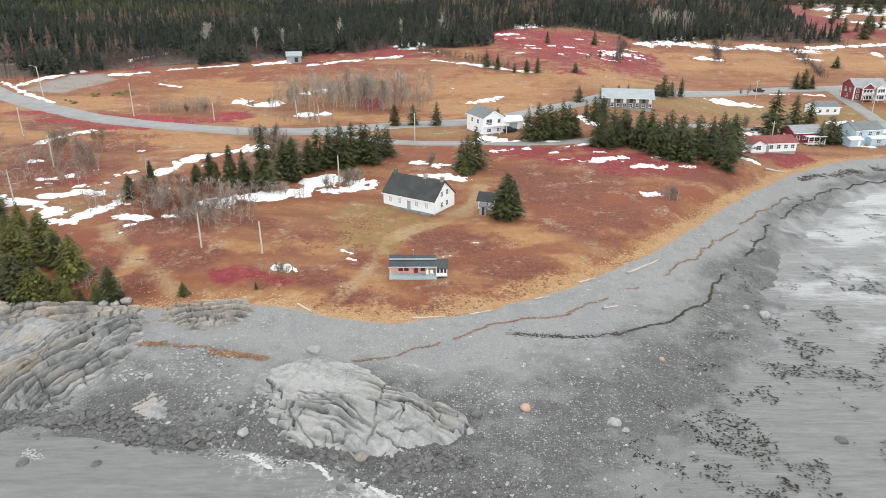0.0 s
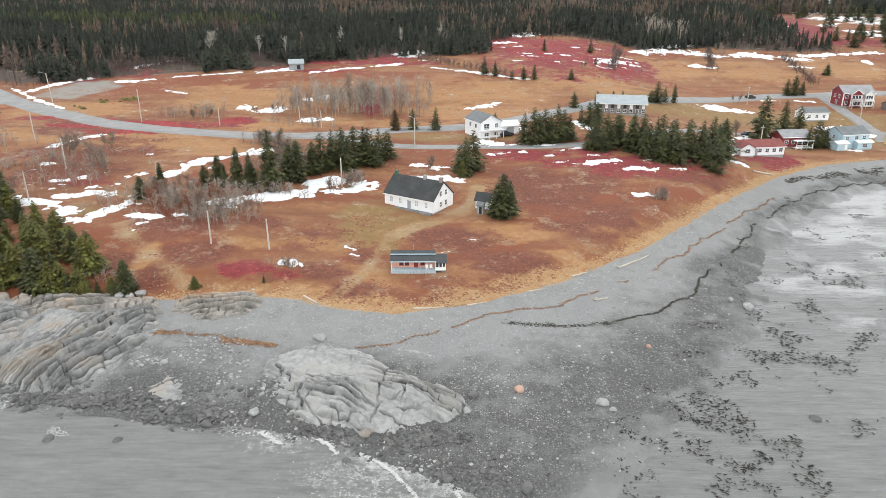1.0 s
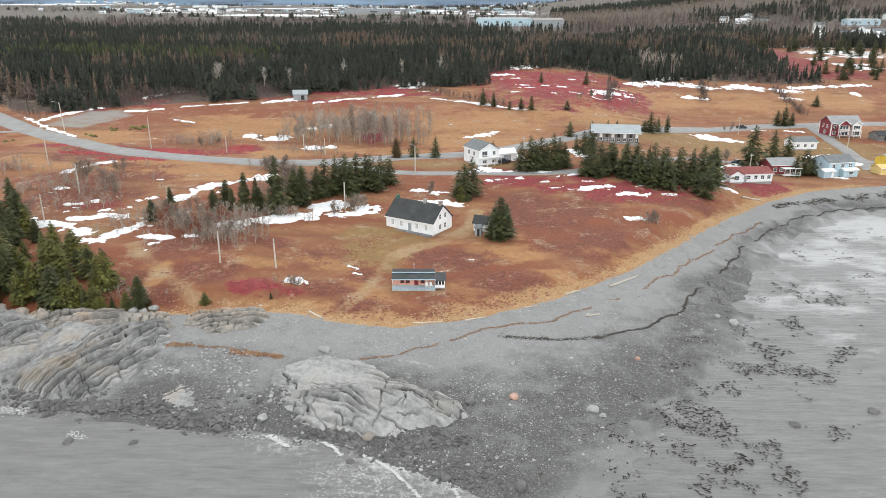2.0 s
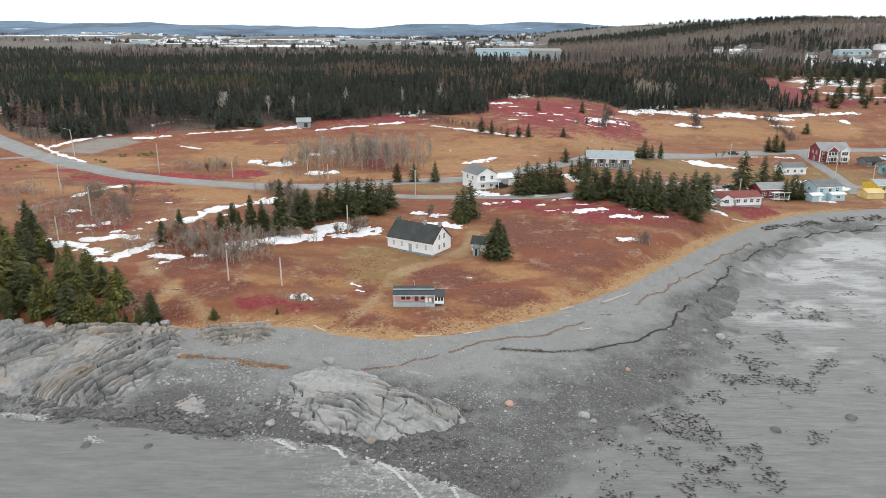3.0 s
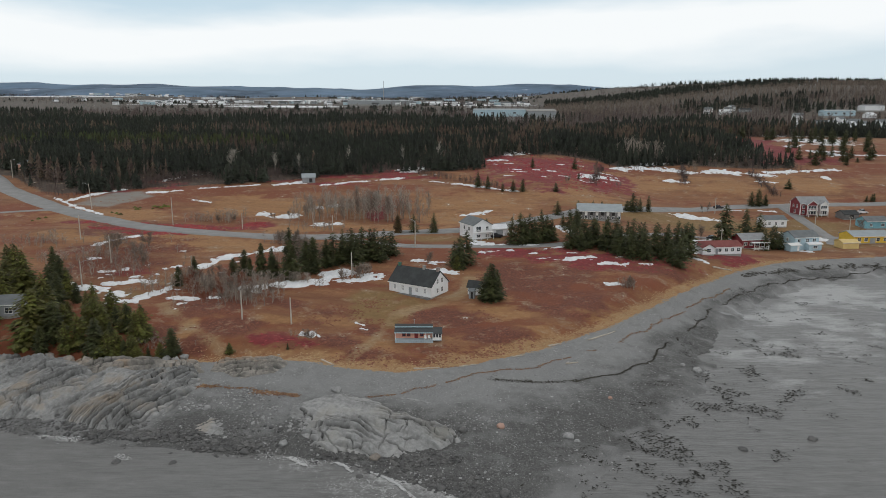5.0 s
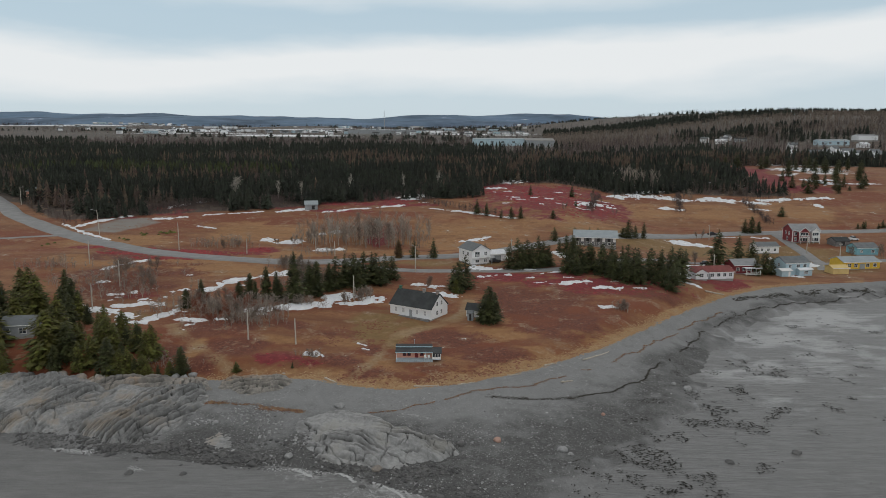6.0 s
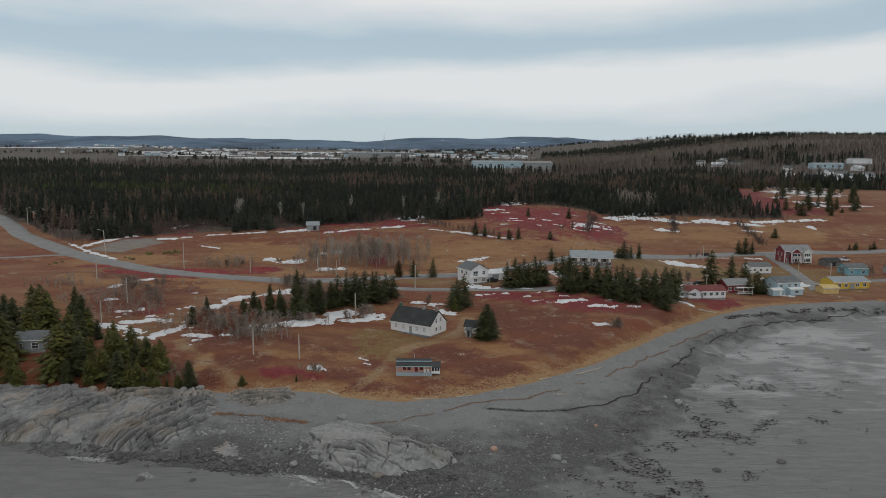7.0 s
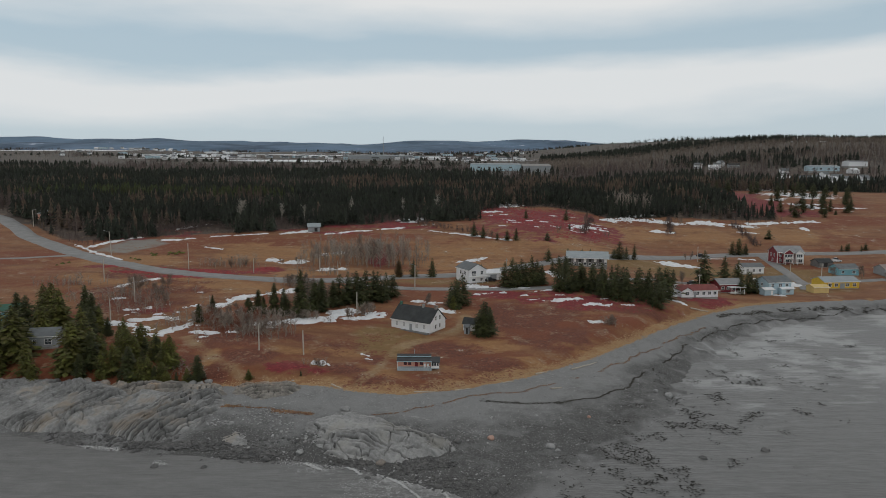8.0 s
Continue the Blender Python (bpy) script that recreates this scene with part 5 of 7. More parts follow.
scatter("shingle", pebbles, strew(26000, (-34, 80, 88, 176), (0.15, 0.6), test=cobble_belt, seed=13), M_stone, "belt of pale cobbles below the grass", "stones")
scatter("shingle", stones, strew(1800, (-48, 62, 62, 118), (0.2, 0.6), test=on_beach, seed=4), M_stone, "larger grey stones on the beach", "stones")
scatter("shore_stones", stones, strew(15000, (-80, 8, 58, 88), (0.22, 1.0), test=at_waterline, seed=5), M_darkstone, "dark wet cobbles along the waterline", "stones")
scatter("shore_stones", stones, strew(2600, (-60, 16, 62, 84), (0.2, 0.7), test=at_waterline, seed=6), M_stone, "grey cobbles among the dark ones", "stones")
scatter("seaweed", mats, strew(120000, (12, 130, 46, 175), (0.14, 0.52), test=tide_flat, seed=7, low=0.13, sink=0), M_fronds, "black seaweed in patches on the tidal flat", "seaweed")


def along(line, n, spread, size, seed, lo=0.0):
    """Clumps strewn along a line on the beach."""
    r = np.random.RandomState(seed)
    pts = np.array(line, float)
    seg = np.hypot(*(pts[1:] - pts[:-1]).T)
    cum = np.r_[0, np.cumsum(seg)]
    t = r.rand(n) * cum[-1]
    x, y = np.interp(t, cum, pts[:, 0]), np.interp(t, cum, pts[:, 1])
    wander = noise2(t, t * 0 + seed, 6.0, seed, 3) * 0.9
    x, y = x + r.normal(size=n) * spread + wander * 0.7, y + r.normal(size=n) * spread - wander
    keep = noise2(x, y, 5, seed + 2, 3) > lo
    x, y = x[keep], y[keep]
    s = r.uniform(size[0], size[1], len(x))
    return np.column_stack([x, y, height(x, y) + 0.02, s, s])


scatter("wrack", mats, along([(-49, 93), (-40, 91), (-34, 89.6), (-27, 88)], 1500, 0.34, (0.15, 0.5), 9, -0.6), M_wrack, "thick rusty band of dried seaweed", "seaweed")
scatter("wrack", mats, along([(-16, 88), (-8, 89), (4, 96), (19, 103), (31, 112), (44, 124), (59, 141), (72, 157), (86, 172)], 2800, 0.15, (0.12, 0.34), 10, -0.42), M_wrack, "thin rusty line of dried seaweed", "seaweed")
scatter("wrack", mats, along([(9, 95.2), (18, 95.4), (27, 97)], 420, 0.3, (0.12, 0.4), 14, -0.2), M_weed, "broken line of seaweed bits on the shingle", "seaweed")
scatter("wrack", mats, along([(26, 96.6), (36, 103), (46, 112), (51, 120), (59, 131), (72, 151), (87, 168), (102, 181), (124, 194), (171, 214)], 4300, 0.12, (0.14, 0.44), 11, -0.5), M_weed,
        "dark line of fresh seaweed along the tide mark", "seaweed")
scatter("wrack", mats, along([(95, 186), (115, 197), (140, 206), (175, 213)], 1100, 0.8, (0.3, 0.9), 12, -0.4), M_weed, "broad dark band of seaweed at the head of the bay", "seaweed")


def boulder(x, y, size, material, label, seed, sink=0.25):
    bm = bmesh.new()
    bmesh.ops.create_icosphere(bm, subdivisions=3, radius=size / 2)
    for p in bm.verts:
        n = p.co.normalized()
        k = 1 + 0.30 * noise.noise(n * 1.3 + Vector((seed * 3.1, 0, 0))) + 0.12 * noise.noise(n * 4 + Vector((0, seed * 1.7, 0)))
        p.co = Vector((p.co.x * k * 1.15, p.co.y * k * 0.95, p.co.z * k * 0.72))
    me = bpy.data.meshes.new("boulder")
    bm.to_mesh(me)
    bm.free()
    me.materials.append(material)
    for q in me.polygons:
        q.use_smooth = True
    ob = new("boulder", me)
    ob.matrix_world = pose(x, y, max(ground_at(x, y), -0.25) + size * (0.36 - sink), 0, 0, seed * 50)
    return tagged(ob, label, "boulder", "boulders on the shore")


for i, (x, y, s, m, label) in enumerate((
        (3.6, 75.8, 1.9, M_darkstone, "dark boulder beside the pale ledge"), (10.0, 77.1, 1.9, M_pinkstone, "rounded pink granite boulder on the shingle"),
        (21.4, 75.0, 2.2, M_stone, "pale grey angular boulder on the shingle"), (22.6, 73.8, 1.1, M_stone, "small pale boulder beside a larger one"),
        (54.1, 107.6, 2.6, M_rock, "low grey boulder on the lower beach"), (51.6, 109.5, 1.4, M_stone, "small grey boulder on the lower beach"), (-20.6, 90.2, 2.4, M_stone, "flat pale boulder by the ledge"),
        (-10.7, 68.4, 2.2, M_rocklow, "brown boulder at the foot of the ledge"), (-26.7, 73.2, 2.0, M_rock, "squared grey boulder near the water"), (-12.6, 63.8, 1.5, M_darkstone, "dark boulder in the surf"),
        (-43.3, 84.0, 1.6, M_stone, "pale boulder among small stones"), (-43.3, 67.6, 1.7, M_darkstone, "dark rock awash in the sea"), (-52.4, 67.6, 2.0, M_darkstone, "dark rock awash in the sea"),
        (-32.6, 70.9, 1.9, M_darkstone, "dark rock at the water's edge"), (0.2, 60.4, 1.6, M_darkstone, "dark boulder in the shallows"), (9.5, 58.6, 2.2, M_darkstone, "weed-covered rock in the shallows"),
        (-66.6, 98.8, 3.4, M_rocklow, "pale tan boulder below the trees"), (-78.1, 101.2, 3.0, M_rocklow, "pale tan boulder below the trees"), (-73.6, 100, 2.6, M_rocklow, "rust-stained boulder below the trees"),
        (-58.1, 102.4, 2.4, M_rock, "pale grey boulder below the trees"), (-56.4, 102.5, 2.0, M_stone, "pale grey boulder below the trees"), (-54.8, 103.4, 2.2, M_rock, "pale grey boulder below the trees"), (-83.3, 102.8, 2.8, M_rocklow, "rust-stained boulder below the trees"),
        (-61.6, 100.8, 2.2, M_rocklow, "rust-stained boulder below the trees"), (-70.2, 101.6, 2.2, M_rock, "grey boulder below the trees"), (-52.4, 100.6, 2.0, M_rocklow, "tan boulder at the end of the ledge"),
        (32.0, 91.5, 1.2, M_pinkstone, "small rust-coloured stone on the shingle"), (50.5, 74.1, 2.0, M_darkstone, "weed-covered rock on the tidal flat"), (64, 78, 2.0, M_darkstone, "weed-covered rock on the tidal flat"))):
    boulder(x, y, s * 0.74, m, label, i + 1, -0.02 if "trees" in label or "end of" in label else 0.25)

for x, y, x2, y2, r in ((-26, 104, -23, 101.3, 0.2), (32.8, 119, 40.5, 126, 0.2), (23, 114, 26.2, 116.4, 0.2), (-6.3, 99.2, -1, 100.2, 0.17), (3, 101, 6.5, 102.4, 0.16), (25.6, 105.2, 28.4, 106.6, 0.2), (86, 188, 93, 190, 0.3), (14, 107, 17.2, 108.4, 0.15)):
    n = 7
    pts = [(x + (x2 - x) * k / n, y + (y2 - y) * k / n) for k in range(n + 1)]
    v, f = [], []
    for k, (px_, py_) in enumerate(pts):
        rr = r * (1.1 - 0.55 * k / n)
        z = ground_at(px_, py_) + rr * 0.6 + 0.05 * math.sin(k * 1.9 + x)
        sx_, sy_ = -(y2 - y), (x2 - x)
        ln = math.hypot(sx_, sy_)
        for j in range(7):
            a = 6.283 * j / 7
            v.append((px_ + sx_ / ln * rr * math.cos(a), py_ + sy_ / ln * rr * math.cos(a), z + rr * math.sin(a)))
        if k:
            for j in range(7):
                f.append(((k - 1) * 7 + j, (k - 1) * 7 + (j + 1) % 7, k * 7 + (j + 1) % 7, k * 7 + j))
    tagged(new("driftwood_log", mesh_of("driftwood_log", v, f, M_drift, True)), "bleached driftwood log at the top of the beach", "driftwood", "driftwood on the beach")


def snow_sheet(line, width, seed, tear=1.0, deep=0.7):
    """Old snow left along a line: a sagging sheet, thick in the middle, with a torn edge and holes."""
    pts = np.array(line, float)
    far_off = pts[:, 1].mean()
    cell = 0.22 + far_off / 700
    pad = width * 0.7 + 1.0
    X, Y = np.meshgrid(np.arange(pts[:, 0].min() - pad, pts[:, 0].max() + pad, cell), np.arange(pts[:, 1].min() - pad, pts[:, 1].max() + pad, cell * 1.3))
    size = max(0.8, min(width, 6.0))
    m = 0.72 - near_line(line, X, Y) / (width * 0.52) + tear * (0.70 * noise2(X, Y, size * 1.1, seed, 3) + 0.50 * noise2(X, Y, size * 0.3, seed + 1, 3))
    depth = min(0.7, 0.15 + 0.06 * width) if deep == 0.7 else deep
    Z = height(X, Y) + np.where(m > 0, 0.05 + depth * step(0, 0.8, m) + 0.05 * noise2(X, Y, 1.2, seed + 2, 2), -0.30)
    quads = grid_faces(X.shape[1], X.shape[0])
    quads = quads[(m.ravel()[quads] > 0).any(1)]
    if not len(quads):
        return
    used, back = np.unique(quads, return_inverse=True)
    me = mesh_of("snow_patch", np.stack([X, Y, Z], -1).reshape(-1, 3)[used], back.reshape(-1, 4), M_snow, True)
    tagged(new("snow_patch", me), "torn patch of old melting snow on dry grass" if far_off < 290 else "long drift of old snow at a field edge", "snow", "patches of old snow")


SNOW_NEAR = [([(-82.3, 131.7), (-79, 132.5), (-78.3, 135.9), (-77.3, 138.9), (-75.2, 144.1), (-75.3, 150)], 5.7), ([(-103, 148.2), (-100.5, 147.5)], 4.4), ([(-95.4, 144.6), (-91.2, 143.3), (-86.5, 140.4)], 7.6), ([(-93.7, 148.8), (-91.2, 149.8)], 3.7), ([(-89.2, 151), (-86.1, 151.9), (-82.4, 151.6)], 4.5), ([(-100.1, 160.9), (-97.4, 161.6), (-95, 163.1)], 3.7), ([(-110.5, 173.7), (-108.3, 174.8)], 2.6), ([(-118.1, 191.5), (-115.8, 196.2), (-112.3, 201.8), (-109.7, 204.1)], 3.8), ([(-85.7, 156.1), (-84.4, 158.3), (-82.8, 160.3)], 2.9), ([(-84.4, 165), (-80.5, 167.9)], 2.4), ([(-70.3, 135.8), (-65.3, 135.2), (-59.3, 136.4)], 3.7), ([(-66.2, 129.7), (-65, 131.8)], 3.1)]
SNOW_BANK = [([(-72.3, 167.3), (-72.1, 173.4), (-68.7, 179.3), (-64.5, 182), (-55.4, 190.6)], 7), ([(-53.4, 145.3), (-47.9, 149.1), (-42, 151.2), (-36.5, 156.1), (-32.3, 166)], 9.3), ([(-36.3, 162), (-31, 165), (-26, 166), (-24, 163)], 7.5), ([(-32.6, 156.9), (-26.1, 158)], 4.2)]
SNOW_HOUSE = [([(-12.5, 181), (-6.7, 180.4), (-1.1, 178.9)], 4.7), ([(-7.3, 169.6), (-2, 169.5), (3.4, 166.8)], 4.2), ([(-21.8, 124.6), (-19.5, 123)], 0.8), ([(-20.3, 120.9), (-18.3, 120.1)], 0.8), ([(44.5, 156.3), (48.4, 157.3)], 3.5)]
SNOW_GROVE = [([(-75.9, 252.2), (-69.3, 248.8), (-64.1, 252.8)], 10.3), ([(-62.4, 265.6), (-56, 269.7), (-48.8, 273.9)], 4.4), ([(-50.4, 235), (-47.6, 236.3), (-44.5, 237.7)], 6.9), ([(-115.5, 273.5), (-106.7, 270.5)], 2.6)]
SNOW_EDGE = [([(-142.1, 290.3), (-135.1, 290.6), (-128.7, 293.3)], 7.1), ([(-121.2, 299.3), (-111.5, 304.4), (-97, 312.5)], 3.6), ([(-88.4, 313.2), (-82.1, 319.2), (-74.4, 321.6)], 9.4), ([(-65.1, 314.5), (-53.3, 323), (-38.8, 331.2), (-25.4, 338.4)], 5.9), ([(-147.1, 319.2), (-141.4, 329.8), (-131.6, 346.1)], 7.9), ([(-126.2, 367.9), (-116.2, 392.2)], 11.6), ([(-25.1, 362), (-21.3, 369.3)], 23), ([(-16.7, 346.3), (-9.1, 348.4)], 8.1), ([(-9.9, 330.5), (3.2, 323.3), (15.6, 315.1), (31.9, 306.7)], 5.9), ([(5.3, 256.8), (11.3, 260.7), (16.5, 264.6)], 6.9), ([(-168.8, 270.8), (-165.5, 283.2), (-157.4, 297.3)], 4.3), ([(-178.7, 274.1), (-162.2, 259.3), (-142.6, 242.7)], 3.1)]
SNOW_EAST = [([(39.4, 485.4), (41.3, 446.5)], 30.9), ([(24.3, 407.9), (33.5, 407.7)], 16.9), ([(75.4, 359.3), (86, 366.1)], 22.8), ([(106.1, 403.7), (118.5, 412.3), (132.2, 410.2), (143.5, 401)], 19.5), ([(129.1, 373.8), (134.6, 369.2)], 12.2), ([(148.1, 396.4), (164.8, 405.6), (176.9, 396.9), (194, 391.3)], 17.5), ([(179, 375.5), (186.2, 371.4)], 8.4), ([(197, 400), (217.4, 404.5), (241.2, 409.6)], 14.9), ([(222.1, 386.9), (222.1, 374.3)], 10.9), ([(126.1, 425.1), (138.1, 432.5)], 13.9), ([(215.1, 562.1), (207.9, 516.2)], 53.4), ([(262.3, 481.1), (268.7, 465.7)], 20.7)]
SNOW_VILLAGE = [([(9, 205.3), (13.3, 201.5), (20, 202)], 6.5), ([(24.1, 200.8), (30, 201.6)], 3.4), ([(11.3, 192.5), (20.2, 194.2)], 3.1), ([(42.2, 231.4), (46.1, 221.8)], 5.6), ([(38.3, 183.2), (45.7, 185.9)], 5.5), ([(47.9, 178.6), (56.1, 178.6)], 4.4), ([(31.8, 196.6), (38.8, 199.6)], 2.9), ([(108.9, 286.3), (117.9, 285.6)], 9.7), ([(91.6, 226.5), (102.7, 235.4)], 6.6), ([(82.5, 204.1), (89.5, 209.1)], 7.6), ([(80.9, 195.3), (84.3, 191.5)], 3.1), ([(150.7, 305.7), (157, 303.7)], 7.7), ([(143.6, 259.2), (150.7, 257), (150.8, 248)], 10.2), ([(130.2, 223.9), (133.9, 222.3)], 4.6), ([(135.9, 305.1), (143.3, 305.3)], 3.3), ([(14.7, 226.7), (22.5, 221)], 10.5)]

for i, (line, width) in enumerate(SNOW_NEAR + SNOW_BANK + SNOW_HOUSE + SNOW_GROVE + SNOW_EDGE + SNOW_EAST + SNOW_VILLAGE):
    snow_sheet(line, width * (0.62 if line[0][1] > 290 else 0.9), 200 + 5 * i)
r = np.random.RandomState(61)
for i in range(26):
    # scraps of snow among the red scrub
    x, y = r.uniform(24, 92), r.uniform(338, 405)
    snow_sheet([(x, y), (x + r.uniform(1.5, 6), y + r.normal() * 1.2)], r.uniform(1.2, 3.2), 700 + 5 * i)
for i in range(14):
    x, y = r.uniform(18, 66), r.uniform(179, 197)
    snow_sheet([(x, y), (x + r.uniform(0.8, 3.5), y + r.normal() * 0.5)], r.uniform(0.7, 1.6), 900 + 5 * i)
for i in range(12):
    x, y = r.uniform(-112, -62), r.uniform(150, 190)
    snow_sheet([(x, y), (x + r.uniform(0.8, 3.0), y + r.uniform(0, 1.2))], r.uniform(0.6, 1.4), 980 + 5 * i)
snow_sheet([(-32.6, 115), (-30.2, 114.8)], 3.6, 246, 0.55, 1.1)


def heap(x, y, rx, ry, n, size, seed):
    """Stones crowded into an ellipse of the plan."""
    r = np.random.RandomState(seed)
    a, q = r.rand(n) * 6.283, np.sqrt(r.rand(n)) * r.uniform(0.7, 1.25, n)
    px_, py_ = x + rx * q * np.cos(a), y + ry * q * np.sin(a)
    s = r.uniform(size[0], size[1], n) * r.uniform(0.6, 1.0, n)
    return np.column_stack([px_, py_, np.maximum(height(px_, py_), -0.1) + 0.08 * s, s, s])


scatter("shingle", stones, np.concatenate([heap(-38, 87.5, 6, 3.5, 170, (0.25, 0.65), 171), heap(-46, 84.2, 2.6, 1.6, 60, (0.3, 0.85), 172), heap(-33, 82, 4, 3, 90, (0.25, 0.7), 173), heap(-25.5, 78, 2.2, 3.2, 60, (0.35, 1.0), 174), heap(5, 80, 5, 4, 80, (0.2, 0.6), 175)]), M_stone, "clusters of pale cobbles between the ledges", "stones")
scatter("shore_stones", stones, np.concatenate([heap(-52, 75.8, 5.5, 1.3, 300, (0.5, 1.3), 71), heap(-36.5, 72.6, 5.5, 1.4, 330, (0.5, 1.3), 72), heap(-2.6, 67.4, 5.2, 1.5, 420, (0.35, 0.95), 73), heap(-15, 69.3, 4, 1.0, 120, (0.4, 1.0), 74),
                                                heap(-45, 75.4, 4, 1.6, 150, (0.5, 1.2), 75), heap(-60, 76.4, 3, 1.0, 90, (0.5, 1.2), 76)]), M_darkstone, "heaps of dark wet cobbles at the water's edge", "stones")


def foam_along(line, n, spread, size, seed):
    """Flecks of foam strung along a breaking wave."""
    rows = along(line, n, spread, size, seed, -2.0)
    rows[:, 2] = 0.10
    return rows


M_foam = surface("sea_foam", (0.64, 0.64, 0.635), (0.44, 0.44, 0.435), 0.9, 6, 0.8, 0.2, 0.02)
r = np.random.RandomState(88)
fleck = np.column_stack([r.normal(-10.5, 3.6, 900), r.normal(58.8, 2.6, 900), np.full(900, 0.09), r.uniform(0.06, 0.24, 900), np.full(900, 0.1)])
fleck = fleck[noise2(fleck[:, 0] * 0.6, fleck[:, 1], 1.6, 89, 3) > 0.05]
scatter("surf_foam", mats, np.concatenate([foam_along([(-17.5, 68.7), (-15.6, 67.4), (-13.6, 64.5)], 130, 0.13, (0.15, 0.5), 81), foam_along([(-10.8, 65), (-8.6, 63.4), (-6.4, 61.4), (-4.4, 58.8), (-2.9, 56.4), (-2.4, 54)], 620, 0.14, (0.10, 0.34), 82),
                                           foam_along([(-2.8, 64.2), (-0.7, 61.4), (0.5, 59.4), (1.7, 56.5), (2.2, 53)], 160, 0.14, (0.12, 0.4), 83), foam_along([(-71, 76.7), (-68, 76.3), (-64.6, 76), (-62.6, 74.8)], 320, 0.5, (0.1, 0.36), 84),
                                           foam_along([(-53.2, 69.6), (-50.7, 68.4)], 80, 0.4, (0.1, 0.3), 85), foam_along([(-24.7, 69), (-23.5, 68.4), (-21.2, 66.6)], 90, 0.2, (0.15, 0.5), 86),
                                           foam_along([(-30, 70.2), (-24, 69.6), (-19, 68.6), (-14, 67.8), (-9, 66.6), (-3, 65.2)], 520, 0.5, (0.07, 0.26), 87), fleck]), M_foam, "white lace of foam where small waves break", "foam")


# ---- buildings ----
def box_to(bm, x0, y0, z0, x1, y1, z1):
    v = [bm.verts.new(p) for p in ((x0, y0, z0), (x1, y0, z0), (x1, y1, z0), (x0, y1, z0), (x0, y0, z1), (x1, y0, z1), (x1, y1, z1), (x0, y1, z1))]
    for q in ((0, 3, 2, 1), (4, 5, 6, 7), (0, 1, 5, 4), (1, 2, 6, 5), (2, 3, 7, 6), (3, 0, 4, 7)):
        bm.faces.new([v[i] for i in q])


def piece(name, boxes, material, parent, label="", bevel=0.0):
    """One mesh of boxes (x0, y0, z0, x1, y1, z1) under a thing or a part."""
    bm = bmesh.new()
    for b in boxes:
        box_to(bm, *b)
    if bevel:
        bmesh.ops.bevel(bm, geom=bm.edges[:], offset=bevel, segments=1, affect="EDGES")
    me = bpy.data.meshes.new(name)
    bm.to_mesh(me)
    bm.free()
    me.materials.append(material)
    return part(name, me, parent, label)


def prism(name, outline, y0, y1, material, parent, label=""):
    """An outline in x and z, drawn out from y0 to y1."""
    n = len(outline)
    v = [(x, y0, z) for x, z in outline] + [(x, y1, z) for x, z in outline]
    bm = bmesh.new()
    w = [bm.verts.new(p) for p in v]
    bm.faces.new(w[:n])
    bm.faces.new(w[n:][::-1])
    for i in range(n):
        bm.faces.new((w[i], w[i + n], w[(i + 1) % n + n], w[(i + 1) % n]))
    bmesh.ops.recalc_face_normals(bm, faces=bm.faces[:])
    me = bpy.data.meshes.new(name)
    bm.to_mesh(me)
    bm.free()
    me.materials.append(material)
    return part(name, me, parent, label)


def prism_x(name, outline, x0, x1, material, parent, label=""):
    """An outline in y and z, drawn out along x."""
    ob = prism(name, outline, x0, x1, material, parent, label)
    ob.data.transform(Matrix(((0, 1, 0, 0), (1, 0, 0, 0), (0, 0, 1, 0), (0, 0, 0, 1))))
    ob.data.flip_normals()
    return ob


def window_on(parent, face, half_l, half_w, u, z, w, h, frame_mat=None, bars=True, name="window", pane=None):
    """A window: frame, sill and panes, standing a little proud of the wall. face: front, back, left or right."""
    frame_mat = frame_mat or M_trim
    t, e = 0.09, 0.05

    def put(a0, z0, a1, z1, d0, d1):
        if face == "front":
            return (a0, -half_w - d1, z0, a1, -half_w - d0, z1)
        if face == "back":
            return (a0, half_w + d0, z0, a1, half_w + d1, z1)
        if face == "right":
            return (half_l + d0, a0, z0, half_l + d1, a1, z1)
        return (-half_l - d1, a0, z0, -half_l - d0, a1, z1)

    a, b = u - w / 2, u + w / 2
    rails = [put(a - t, z, a, z + h, -0.02, e), put(b, z, b + t, z + h, -0.02, e), put(a - t, z + h, b + t, z + h + t, -0.02, e + 0.01)]
    if bars:
        rails += [put(u - 0.03, z, u + 0.03, z + h, -0.01, e - 0.01), put(a, z + h / 2 - 0.03, b, z + h / 2 + 0.03, -0.01, e - 0.014)]
    win = piece(name, rails, frame_mat, parent)
    piece("pane", [put(a, z, b, z + h, -0.01, 0.015)], pane or M_glass, win, "pale pane with sky reflection painted in" if pane else "dark reflecting glass")
    piece("sill", [put(a - t - 0.05, z - t, b + t + 0.05, z, -0.02, e + 0.06)], frame_mat, win)
    return win


def door_on(parent, face, half_l, half_w, u, w, h, material, z=0.0):
    s = -1 if face in ("front", "left") else 1
    d = half_w if face in ("front", "back") else half_l
    lo, hi = sorted((s * (d - 0.02), s * (d + 0.05)))
    lo2, hi2 = sorted((s * (d + 0.05), s * (d + 0.11)))
    if face in ("front", "back"):
        ob = piece("door", [(u - w / 2, lo, z, u + w / 2, hi, z + h)], material, parent)
        piece("handle", [(u + w * 0.32, lo2, z + 0.95, u + w * 0.38, hi2, z + 1.05)], M_metal, ob)
    else:
        ob = piece("door", [(lo, u - w / 2, z, hi, u + w / 2, z + h)], material, parent)
        piece("handle", [(lo2, u + w * 0.32, z + 0.95, hi2, u + w * 0.38, z + 1.05)], M_metal, ob)
    return ob


